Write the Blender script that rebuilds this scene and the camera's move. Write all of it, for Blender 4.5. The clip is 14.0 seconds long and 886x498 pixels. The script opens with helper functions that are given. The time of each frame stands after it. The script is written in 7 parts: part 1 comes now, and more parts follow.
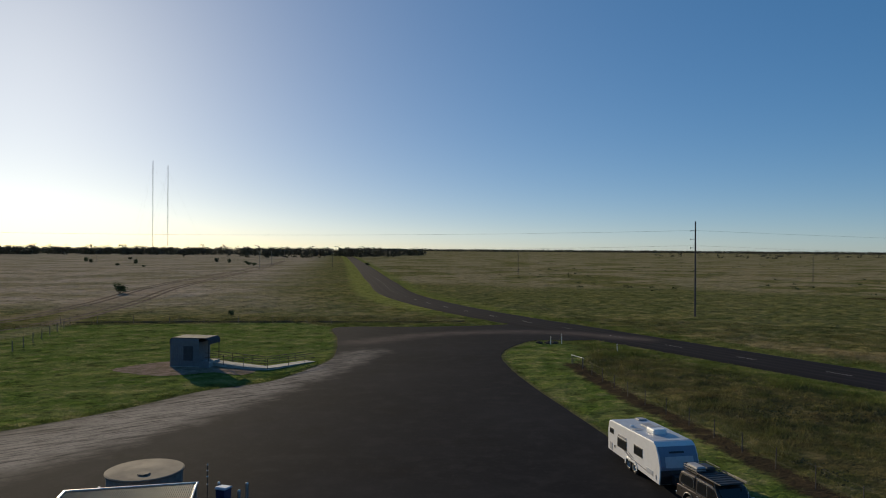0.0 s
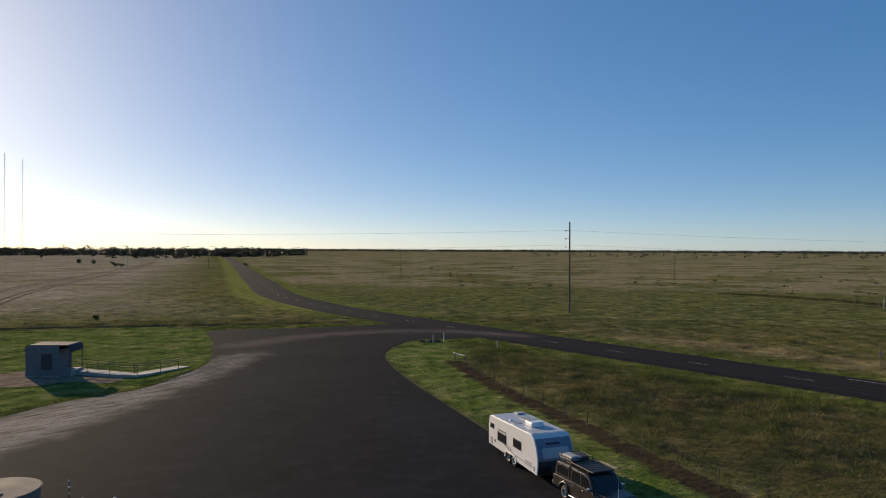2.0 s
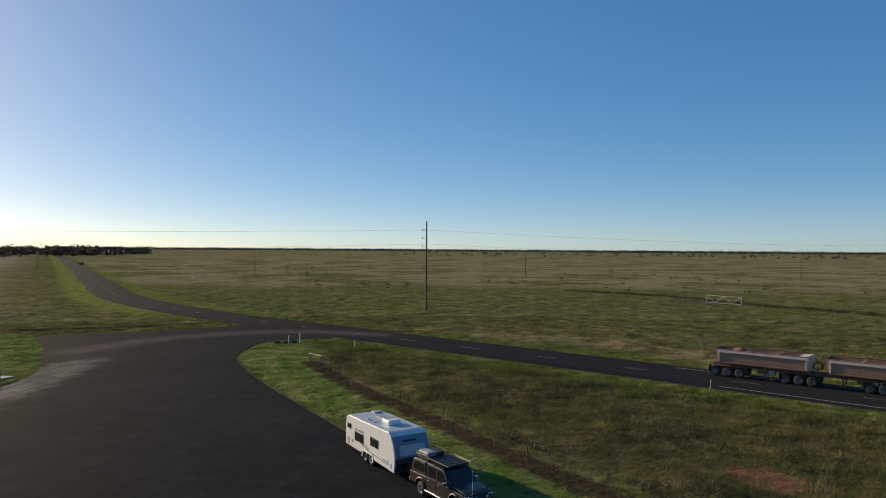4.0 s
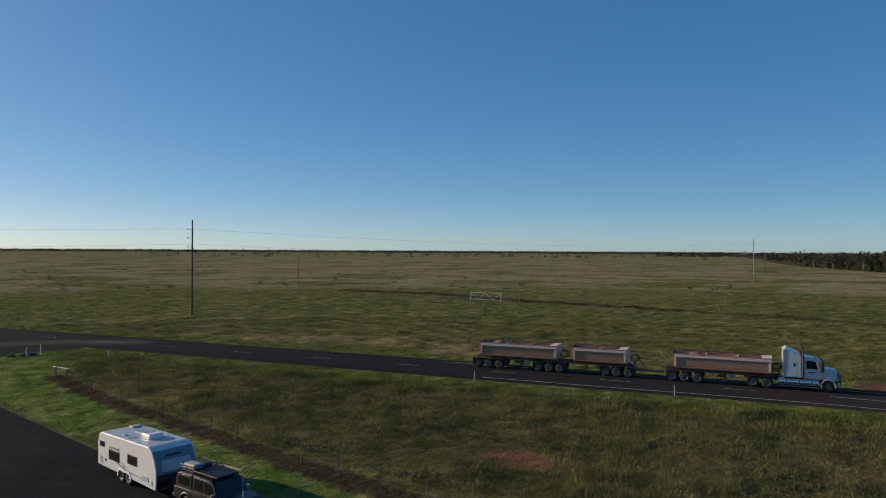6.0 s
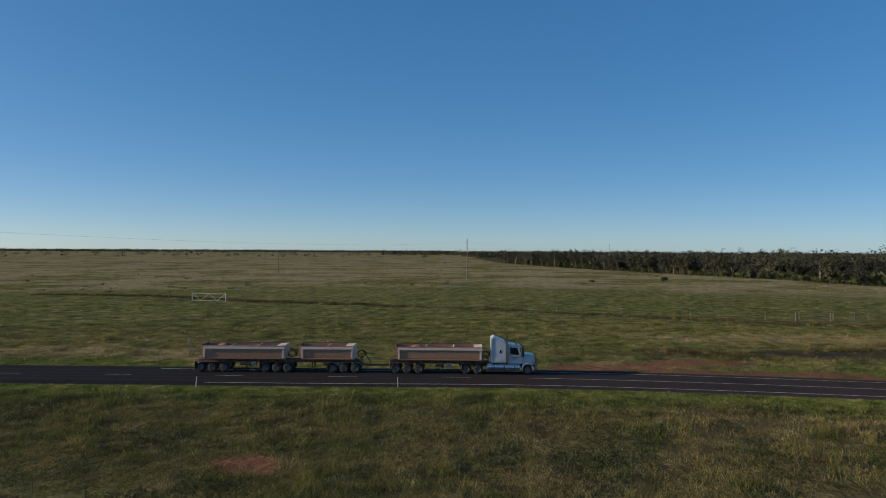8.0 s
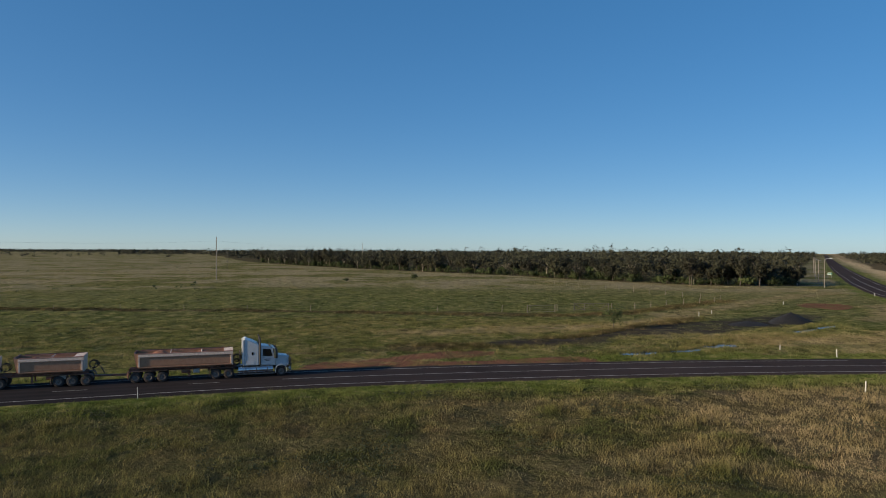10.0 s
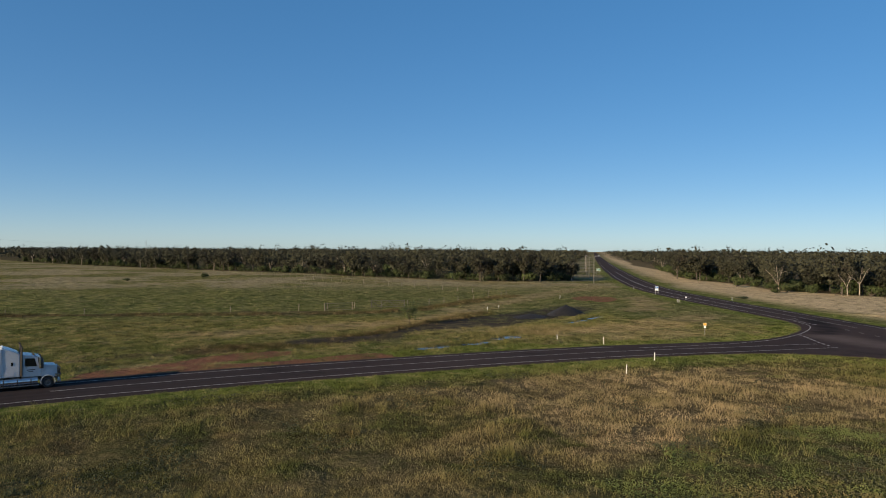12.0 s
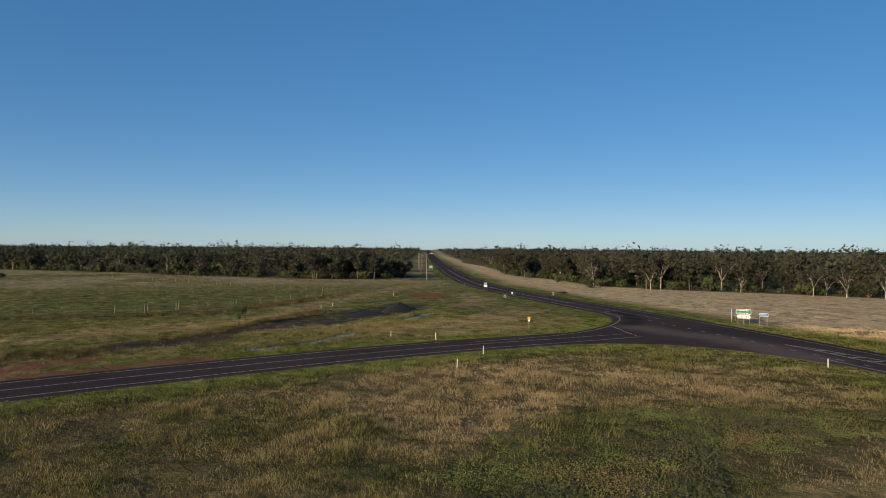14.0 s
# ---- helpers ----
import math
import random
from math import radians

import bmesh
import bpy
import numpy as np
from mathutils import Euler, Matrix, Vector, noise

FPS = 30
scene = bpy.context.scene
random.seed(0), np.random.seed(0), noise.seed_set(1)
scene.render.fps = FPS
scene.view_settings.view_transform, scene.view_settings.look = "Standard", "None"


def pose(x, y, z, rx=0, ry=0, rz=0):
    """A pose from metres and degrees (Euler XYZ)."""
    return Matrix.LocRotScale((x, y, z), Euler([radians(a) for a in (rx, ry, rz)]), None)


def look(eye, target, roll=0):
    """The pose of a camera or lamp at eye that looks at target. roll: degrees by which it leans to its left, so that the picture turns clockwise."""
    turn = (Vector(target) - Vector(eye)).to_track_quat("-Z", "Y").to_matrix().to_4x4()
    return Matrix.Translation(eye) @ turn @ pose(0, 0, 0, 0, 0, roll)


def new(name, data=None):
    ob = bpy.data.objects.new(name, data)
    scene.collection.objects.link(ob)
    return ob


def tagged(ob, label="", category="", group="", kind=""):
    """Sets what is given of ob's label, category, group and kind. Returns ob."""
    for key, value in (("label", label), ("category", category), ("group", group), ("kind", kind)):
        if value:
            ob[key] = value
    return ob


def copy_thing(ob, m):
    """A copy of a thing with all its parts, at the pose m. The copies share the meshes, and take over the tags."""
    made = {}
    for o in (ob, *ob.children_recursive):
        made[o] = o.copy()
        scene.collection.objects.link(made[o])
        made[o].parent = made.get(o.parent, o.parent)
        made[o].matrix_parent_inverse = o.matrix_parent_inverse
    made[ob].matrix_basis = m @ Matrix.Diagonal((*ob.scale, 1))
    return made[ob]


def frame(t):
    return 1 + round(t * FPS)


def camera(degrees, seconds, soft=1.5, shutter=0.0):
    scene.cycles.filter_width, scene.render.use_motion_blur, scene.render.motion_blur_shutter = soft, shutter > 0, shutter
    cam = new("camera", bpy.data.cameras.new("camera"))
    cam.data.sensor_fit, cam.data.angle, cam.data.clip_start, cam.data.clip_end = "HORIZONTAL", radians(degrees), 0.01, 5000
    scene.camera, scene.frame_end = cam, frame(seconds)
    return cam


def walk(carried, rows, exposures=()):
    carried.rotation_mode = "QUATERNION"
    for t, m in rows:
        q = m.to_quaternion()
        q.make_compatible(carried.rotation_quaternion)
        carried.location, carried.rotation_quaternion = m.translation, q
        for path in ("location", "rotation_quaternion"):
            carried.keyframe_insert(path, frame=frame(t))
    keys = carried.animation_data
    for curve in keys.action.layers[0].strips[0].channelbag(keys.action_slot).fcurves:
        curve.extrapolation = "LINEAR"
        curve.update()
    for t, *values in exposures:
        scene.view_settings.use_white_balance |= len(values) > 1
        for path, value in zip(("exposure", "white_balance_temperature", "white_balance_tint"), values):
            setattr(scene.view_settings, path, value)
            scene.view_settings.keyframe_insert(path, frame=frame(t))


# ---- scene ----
cam = camera(64.2, 14.0, soft=1.0)
EYE = 13.4
ROWS = [
    (0.0, -0.0, -0.01, -0.39),
    (0.5, -0.9, -0.01, -0.32),
    (1.0, -2.5, 0.01, -0.28),
    (1.5, -5.41, 0.02, -0.26),
    (2.0, -9.49, 0.01, -0.25),
    (2.2, -10.6, 0.01, -0.23),
    (4.3, -23.48, 0.04, -0.38),
    (4.5, -25.19, 0.08, -0.34),
    (5.0, -28.21, 0.1, -0.35),
    (5.5, -33.63, 0.09, -0.32),
    (6.0, -39.21, 0.12, -0.32),
    (6.5, -44.2, 0.14, -0.35),
    (7.0, -49.96, 0.15, -0.31),
    (7.5, -55.82, 0.13, -0.31),
    (8.0, -61.0, 0.12, -0.32),
    (8.5, -65.7, 0.13, -0.32),
    (9.0, -71.05, 0.15, -0.31),
    (9.2, -73.21, 0.15, -0.28),
    (11.3, -91.23, 0.08, -0.26),
    (11.5, -92.89, 0.08, -0.25),
    (12.0, -97.05, 0.02, -0.32),
    (12.5, -101.16, -0.0, -0.34),
    (13.0, -105.21, -0.02, -0.4),
    (13.5, -109.12, -0.06, -0.46),
    (14.0, -110.44, -0.08, -0.44),
]
LIGHT = [(0.0, 0.0, 6500, 4), (1.0, 0.07, 6500, 4), (2.0, 0.35, 6750, 9), (4.5, 0.42, 6650, 4), (5.5, 0.25, 6450, 4), (7.5, 0.31, 6400, 5), (9.0, 0.33, 6400, 5), (12.0, 0.52, 6850, 8), (13.3, 0.44, 6800, 8), (14.0, 0.31, 6700, 8)]
walk(cam, [(t, pose(0, 0, EYE, 90 + pitch, roll, yaw)) for t, yaw, pitch, roll in ROWS], LIGHT)

# ---- sky and sun ----
SUN_AZ, SUN_EL = 31.6, 14.0   # degrees left of the +y axis, and up
SUN_WAY = Vector((-math.sin(radians(SUN_AZ)) * math.cos(radians(SUN_EL)), math.cos(radians(SUN_AZ)) * math.cos(radians(SUN_EL)), math.sin(radians(SUN_EL))))
world = bpy.data.worlds.new("sky")
scene.world = world
world.use_nodes = True
wt = world.node_tree
sky = wt.nodes.new("ShaderNodeTexSky")
sky.sky_type, sky.sun_disc = "NISHITA", False
sky.sun_elevation, sky.sun_rotation = radians(SUN_EL), radians(-SUN_AZ)
sky.altitude, sky.air_density, sky.dust_density, sky.ozone_density = 0, 0.52, 0.36, 2.8
wt.nodes["Background"].inputs["Strength"].default_value = 0.145
tone = wt.nodes.new("ShaderNodeHueSaturation")
tone.inputs["Hue"].default_value, tone.inputs["Saturation"].default_value, tone.inputs["Value"].default_value = 0.506, 1.64, 1.40
soften = wt.nodes.new("ShaderNodeGamma")
soften.inputs["Gamma"].default_value = 0.52
wt.links.new(sky.outputs[0], soften.inputs["Color"])
wt.links.new(soften.outputs[0], tone.inputs["Color"])
wt.links.new(tone.outputs[0], wt.nodes["Background"].inputs["Color"])
sun_lamp = bpy.data.lights.new("sun", "SUN")
sun_lamp.energy, sun_lamp.angle, sun_lamp.color = 4.7, radians(0.6), (1.0, 0.80, 0.56)
new("sun", sun_lamp).matrix_world = look(SUN_WAY * 100, (0, 0, 0))

# ---- materials ----


class Nodes:
    """Short calls for a material's nodes."""

    def __init__(self, name, rough=0.8, metal=0.0, spec=0.5):
        self.m = bpy.data.materials.new(name)
        self.m.use_nodes = True
        self.t = self.m.node_tree
        self.b = self.t.nodes["Principled BSDF"]
        self.b.inputs["Roughness"].default_value = rough
        self.b.inputs["Metallic"].default_value = metal
        self.b.inputs["Specular IOR Level"].default_value = spec

    def put(self, socket, value):
        if isinstance(value, bpy.types.NodeSocket):
            self.t.links.new(value, socket)
        elif isinstance(value, (tuple, list)) and len(value) == 3 and socket.type == "RGBA":
            socket.default_value = (*value, 1)
        else:
            socket.default_value = value

    def node(self, kind, **ins):
        n = self.t.nodes.new(kind)
        for k, v in ins.items():
            self.put(n.inputs[k.replace("_", " ")], v)
        return n

    def pos(self):
        return self.node("ShaderNodeNewGeometry").outputs["Position"]

    def local(self):
        return self.node("ShaderNodeTexCoord").outputs["Object"]

    def noise(self, vec, scale, detail=4.0, rough=0.55, stretch=None):
        if stretch:
            mp = self.node("ShaderNodeMapping", Vector=vec)
            mp.inputs["Scale"].default_value = stretch
            vec = mp.outputs[0]
        n = self.node("ShaderNodeTexNoise", Vector=vec, Scale=scale, Detail=detail, Roughness=rough)
        return n.outputs["Fac"]

    def attr(self, name):
        n = self.t.nodes.new("ShaderNodeAttribute")
        n.attribute_name = name
        return n.outputs["Fac"]

    def math(self, op, a, b=0.0, c=0.0):
        n = self.t.nodes.new("ShaderNodeMath")
        n.operation = op
        for s, v in zip(n.inputs, (a, b, c)):
            self.put(s, v)
        return n.outputs[0]

    def step(self, v, lo, hi):
        n = self.t.nodes.new("ShaderNodeMapRange")
        n.interpolation_type = "SMOOTHSTEP"
        for s, x in zip(n.inputs, (v, lo, hi, 0.0, 1.0)):
            self.put(s, x)
        return n.outputs[0]

    def mix(self, f, a, b, mode="MIX"):
        n = self.t.nodes.new("ShaderNodeMix")
        n.data_type, n.blend_type = "RGBA", mode
        self.put(n.inputs["Factor"], f)
        self.put(n.inputs[6], a)
        self.put(n.inputs[7], b)
        return n.outputs[2]

    def rand(self):
        return self.node("ShaderNodeObjectInfo").outputs["Random"]

    def island(self):
        return self.node("ShaderNodeNewGeometry").outputs["Random Per Island"]

    def bump(self, height, strength=0.4, distance=0.05):
        n = self.node("ShaderNodeBump", Height=height, Strength=strength, Distance=distance)
        self.t.links.new(n.outputs[0], self.b.inputs["Normal"])

    def thin(self, colour, share):
        """Lets part of the light through, as blades and leaves do."""
        t = self.node("ShaderNodeBsdfTranslucent", Color=colour)
        mx = self.node("ShaderNodeMixShader", Fac=share)
        self.t.links.new(self.b.outputs[0], mx.inputs[1])
        self.t.links.new(t.outputs[0], mx.inputs[2])
        self.t.links.new(mx.outputs[0], self.t.nodes["Material Output"].inputs["Surface"])

    def done(self, colour, rough=None):
        self.put(self.b.inputs["Base Color"], colour)
        if rough is not None:
            self.put(self.b.inputs["Roughness"], rough)
        return self.m


def plain(name, colour, rough=0.6, metal=0.0, wear=0.25, scale=3.0, dirt=(0.16, 0.10, 0.07), dirt_amount=0.0, spec=0.5):
    """Paint, steel or plastic: one colour with faint mottling, some dirt and fine relief."""
    n = Nodes(name, rough, metal, spec)
    p = n.local()
    big, fine = n.noise(p, scale), n.noise(p, scale * 14, 3)
    dark = tuple(c * (1 - wear) for c in colour)
    c = n.mix(n.step(big, 0.35, 0.7), colour, dark)
    c = n.mix(n.math("MULTIPLY", n.step(n.noise(p, scale * 2.3, 6), 0.45, 0.75), dirt_amount), c, dirt)
    n.bump(fine, 0.08, 0.01)
    return n.done(c, n.math("MULTIPLY_ADD", big, 0.25, rough - 0.12))


def grass_fields(n):
    """Colour fields shared by the ground and the tufts that grow on it: position noise and the plan's distances."""
    p = n.pos()
    huge, big = n.noise(p, 0.006, 5), n.noise(p, 0.035, 5, 0.6)
    mid, fine = n.noise(p, 0.22, 5, 0.6), n.noise(p, 2.6, 4, 0.65)
    sd, lawn, south = n.attr("road"), n.attr("lawn"), n.attr("south")
    near = n.attr("paddock")
    # base of the open plain: olive, with greener and straw-coloured drifts
    olive, green, straw = (0.172, 0.160, 0.058), (0.098, 0.116, 0.034), (0.300, 0.242, 0.130)
    c = n.mix(n.step(n.math("ADD", n.math("MULTIPLY", big, 0.6), n.math("MULTIPLY", mid, 0.4)), 0.44, 0.58), olive, green)
    # drifts and sedge lines: longer along x than along y
    bands = n.noise(p, 0.19, 8, 0.72)
    c = n.mix(n.math("MULTIPLY", n.step(bands, 0.53, 0.60), 0.7), c, (0.262, 0.212, 0.104))
    # the dark streaks stand in for shadow lines between the drifts
    c = n.mix(n.math("MULTIPLY", n.step(bands, 0.45, 0.40), 0.7), c, (0.060, 0.064, 0.024))
    dryness = n.math("ADD", n.math("MULTIPLY", huge, 0.9), n.math("MULTIPLY", big, 0.8))
    c = n.mix(n.math("MULTIPLY", n.step(dryness, 0.84, 1.05), 0.75), c, straw)
    c = n.mix(n.math("MULTIPLY", n.step(big, 0.54, 0.70), 0.55), c, (0.185, 0.155, 0.072))
    # smoother green pasture beyond the tussocks
    reach = n.math("ADD", n.attr("far"), n.math("MULTIPLY_ADD", n.noise(p, 0.02, 5, 0.6), 120.0, -60.0))
    pasture = n.math("MULTIPLY", n.step(reach, 120, 160), n.step(reach, 275, 235))
    c = n.mix(n.math("MULTIPLY", pasture, 0.62), c, n.mix(n.step(bands, 0.42, 0.58), (0.088, 0.108, 0.034), (0.150, 0.155, 0.056)))
    # the pale drifts far out on the plain
    c = n.mix(n.math("MULTIPLY", n.math("MULTIPLY", n.step(reach, 230, 290), n.step(n.noise(p, 0.022, 8, 0.70), 0.45, 0.53)), 0.85), c, n.mix(n.step(bands, 0.4, 0.6), (0.270, 0.230, 0.130), (0.360, 0.300, 0.190)))
    # straw grass west of the highway, paled and pinked by painted backlit haze
    c = n.mix(n.math("MULTIPLY", n.step(n.attr("west"), 2, 50), n.math("MULTIPLY_ADD", n.step(n.noise(p, 0.03, 6, 0.6), 0.36, 0.62), 0.55, 0.35)), c, n.mix(n.step(bands, 0.4, 0.62), (0.390, 0.320, 0.235), (0.540, 0.440, 0.350)))
    # rank paddock grass between the fence and the highway
    dry = n.math("MULTIPLY_ADD", n.step(n.node("ShaderNodeSeparateXYZ", Vector=p).outputs["Y"], 38, -16), 0.72, 0.05)
    drift = n.noise(p, 0.09, 6, 0.66)
    rank = n.mix(n.step(mid, 0.40, 0.62), (0.112, 0.126, 0.036), (0.188, 0.166, 0.060))
    rank = n.mix(n.math("MULTIPLY", n.step(drift, 0.44, 0.56), dry), rank, n.mix(n.step(mid, 0.4, 0.62), (0.345, 0.262, 0.142), (0.240, 0.190, 0.086)))
    rank = n.mix(n.math("MULTIPLY", n.step(n.noise(p, 0.17, 5, 0.6), 0.56, 0.68), 0.42), rank, (0.200, 0.125, 0.064))
    rank = n.mix(n.math("MULTIPLY", n.step(n.noise(p, 0.09, 5, 0.65), 0.42, 0.34), 0.65), rank, (0.080, 0.088, 0.032))
    c = n.mix(n.step(n.math("ADD", near, n.math("MULTIPLY", mid, 6.0)), 1.0, 7.0), c, rank)
    c = n.mix(n.math("MULTIPLY", n.step(n.math("ADD", n.attr("dry"), n.math("MULTIPLY_ADD", drift, 22.0, -11.0)), -1.5, 2.0), 0.85), c, n.mix(n.step(mid, 0.38, 0.62), (0.420, 0.315, 0.175), (0.285, 0.225, 0.115)))
    # green herbs towards the south-west corner
    c = n.mix(n.math("MULTIPLY", n.step(n.math("ADD", n.attr("herbs"), n.math("MULTIPLY_ADD", drift, 16.0, -8.0)), -1, 3), 0.85), c, n.mix(n.step(n.noise(p, 0.35, 5, 0.65), 0.50, 0.66), (0.120, 0.150, 0.042), (0.215, 0.160, 0.080)))
    # straw along the fence lines, dark sedge in the swales
    jag = n.math("MULTIPLY_ADD", n.noise(p, 0.12, 6, 0.65), 16.0, -8.0)
    c = n.mix(n.math("MULTIPLY", n.step(n.math("ADD", n.attr("straw"), jag), 7.0, 1.0), 0.85), c, n.mix(n.step(mid, 0.4, 0.6), (0.330, 0.255, 0.135), (0.220, 0.180, 0.085)))
    c = n.mix(n.math("MULTIPLY", n.step(n.math("ADD", n.attr("swale"), n.math("MULTIPLY", jag, 0.4)), 4.2, 1.4), 0.85), c, n.mix(n.step(mid, 0.4, 0.6), (0.062, 0.058, 0.026), (0.105, 0.072, 0.040)))
    # dry field south of the other highway
    c = n.mix(n.math("MULTIPLY", n.step(n.math("ADD", south, n.math("MULTIPLY", mid, 8.0)), 8, 20), 0.92), c, n.mix(n.step(mid, 0.35, 0.7), (0.720, 0.540, 0.325), (0.540, 0.415, 0.235)))
    c = n.mix(n.math("MULTIPLY", n.math("MULTIPLY", n.step(south, 8, 20), n.step(bands, 0.50, 0.38)), 0.6), c, (0.250, 0.200, 0.100))
    # lush green verge along the seal
    wide = n.math("MULTIPLY", n.step(n.attr("paddock"), -2, 4), -3.5)
    verge = n.math("SUBTRACT", 1.0, n.step(n.math("ADD", n.math("ADD", sd, wide), n.math("MULTIPLY_ADD", n.noise(p, 0.16, 5, 0.65), 14.0, -7.0)), 2.8, 6.5))
    c = n.mix(n.math("MULTIPLY", verge, 0.8), c, n.mix(n.step(mid, 0.35, 0.65), (0.088, 0.128, 0.024), (0.158, 0.180, 0.046)))
    # far highway's green shoulders with backlight painted in, strongest on the western side
    high = n.node("ShaderNodeSeparateXYZ", Vector=p).outputs["Y"]
    backlit_verge = n.math("MULTIPLY", n.math("MULTIPLY", n.step(n.math("ADD", sd, n.math("MULTIPLY", mid, 4.0)), 11, 7), n.step(high, 140, 170)), n.math("MULTIPLY_ADD", n.step(n.attr("west"), -9.5, -7.5), 0.75, 0.25))
    c = n.mix(n.math("MULTIPLY", backlit_verge, 0.85), c, n.mix(mid, (0.200, 0.225, 0.050), (0.290, 0.285, 0.090)))
    # mown lawn
    mown = n.step(n.math("ADD", lawn, n.math("MULTIPLY_ADD", mid, 3.0, -1.5)), -0.6, 0.8)
    c = n.mix(mown, c, n.mix(n.step(mid, 0.35, 0.7), (0.104, 0.152, 0.032), (0.185, 0.205, 0.066)))
    # tussocks: hollows with shade painted in, and bleached heads, at two sizes
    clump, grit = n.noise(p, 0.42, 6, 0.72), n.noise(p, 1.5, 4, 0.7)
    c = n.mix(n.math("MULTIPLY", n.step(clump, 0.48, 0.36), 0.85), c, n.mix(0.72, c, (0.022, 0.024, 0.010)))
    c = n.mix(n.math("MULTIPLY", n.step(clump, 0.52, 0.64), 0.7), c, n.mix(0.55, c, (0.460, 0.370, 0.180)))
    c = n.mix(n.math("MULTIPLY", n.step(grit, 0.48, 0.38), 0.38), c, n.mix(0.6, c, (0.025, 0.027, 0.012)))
    return c, p, fine, mid, sd


def ground_material():
    n = Nodes("grassland", 1.0, spec=0.0)
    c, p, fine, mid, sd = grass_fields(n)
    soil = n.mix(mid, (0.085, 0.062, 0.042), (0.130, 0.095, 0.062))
    # dark paddock thatch, deepened with painted shade between the tufts
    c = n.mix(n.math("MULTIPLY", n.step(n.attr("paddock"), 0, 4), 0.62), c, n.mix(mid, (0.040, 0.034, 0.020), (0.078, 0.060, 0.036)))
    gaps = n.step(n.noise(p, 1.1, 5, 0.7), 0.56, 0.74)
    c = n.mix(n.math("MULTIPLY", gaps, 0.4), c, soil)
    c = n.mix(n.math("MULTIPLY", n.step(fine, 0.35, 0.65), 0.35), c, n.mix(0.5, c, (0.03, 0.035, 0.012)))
    jag = n.math("MULTIPLY_ADD", n.noise(p, 0.9, 5, 0.65), 2.4, -1.2)
    # bare dark earth under the boundary fence, red clay, coal dust, damp mud
    strip = n.math("SUBTRACT", 1.0, n.step(n.math("ADD", n.attr("fence"), jag), 0.7, 1.5))
    c = n.mix(n.math("MULTIPLY", strip, 0.9), c, n.mix(fine, (0.034, 0.024, 0.018), (0.062, 0.044, 0.032)))
    clay = n.step(n.math("ADD", n.attr("clay"), jag), -0.4, 0.6)
    c = n.mix(n.math("MULTIPLY", clay, n.math("MULTIPLY_ADD", n.step(n.noise(p, 0.35, 5, 0.6), 0.62, 0.42), 0.40, 0.55)), c, n.mix(fine, (0.150, 0.066, 0.042), (0.235, 0.118, 0.080)))
    coal = n.step(n.math("ADD", n.attr("coal"), n.math("MULTIPLY", jag, 2.2)), -1.6, 1.6)
    c = n.mix(n.math("MULTIPLY", coal, n.math("MULTIPLY_ADD", n.step(n.noise(p, 0.30, 6, 0.65), 0.60, 0.44), 0.45, 0.48)), c, n.mix(mid, (0.034, 0.030, 0.028), (0.066, 0.058, 0.052)))
    dust = n.math("SUBTRACT", 1.0, n.step(n.math("ADD", sd, n.math("MULTIPLY", jag, 0.25)), 0.05, 0.7))
    c = n.mix(n.math("MULTIPLY", dust, 0.6), c, (0.120, 0.100, 0.070))
    ditch = n.math("SUBTRACT", 1.0, n.step(n.math("ADD", n.attr("ditch"), jag), 0.5, 2.2))
    c = n.mix(n.math("MULTIPLY", ditch, 0.8), c, n.mix(mid, (0.070, 0.062, 0.030), (0.110, 0.085, 0.050)))
    track = n.math("SUBTRACT", 1.0, n.step(n.math("ADD", n.attr("track"), n.math("MULTIPLY", jag, 0.5)), 1.4, 4.0))
    c = n.mix(n.math("MULTIPLY", track, 0.35), c, n.mix(mid, (0.380, 0.290, 0.220), (0.200, 0.150, 0.110)))
    # brown woodland litter, darkened to hold the shade under the trees
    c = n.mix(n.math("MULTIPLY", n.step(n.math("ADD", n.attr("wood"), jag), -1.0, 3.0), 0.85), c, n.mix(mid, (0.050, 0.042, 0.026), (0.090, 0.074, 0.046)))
    relief = n.math("ADD", n.noise(p, 1.6, 6, 0.7), n.math("MULTIPLY", n.noise(p, 0.30, 5, 0.6), 3.0))
    n.bump(n.math("ADD", relief, n.math("MULTIPLY", n.noise(p, 0.05, 4), 6.0)), 1.0, 0.35)
    return n.done(c)


def tuft_material():
    n = Nodes("grass_blades", 0.9, spec=0.05)
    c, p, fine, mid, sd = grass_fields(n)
    r = n.island()
    c = n.mix(n.math("MULTIPLY", n.step(r, 0.55, 1.0), 0.26), c, n.mix(0.18, n.mix(1.0, c, (1.30, 1.24, 1.15), "MULTIPLY"), (0.420, 0.310, 0.150)))
    c = n.mix(n.math("MULTIPLY", n.step(r, 0.40, 0.0), 0.30), c, (0.050, 0.058, 0.020))
    n.thin(c, 0.2)
    return n.done(c)


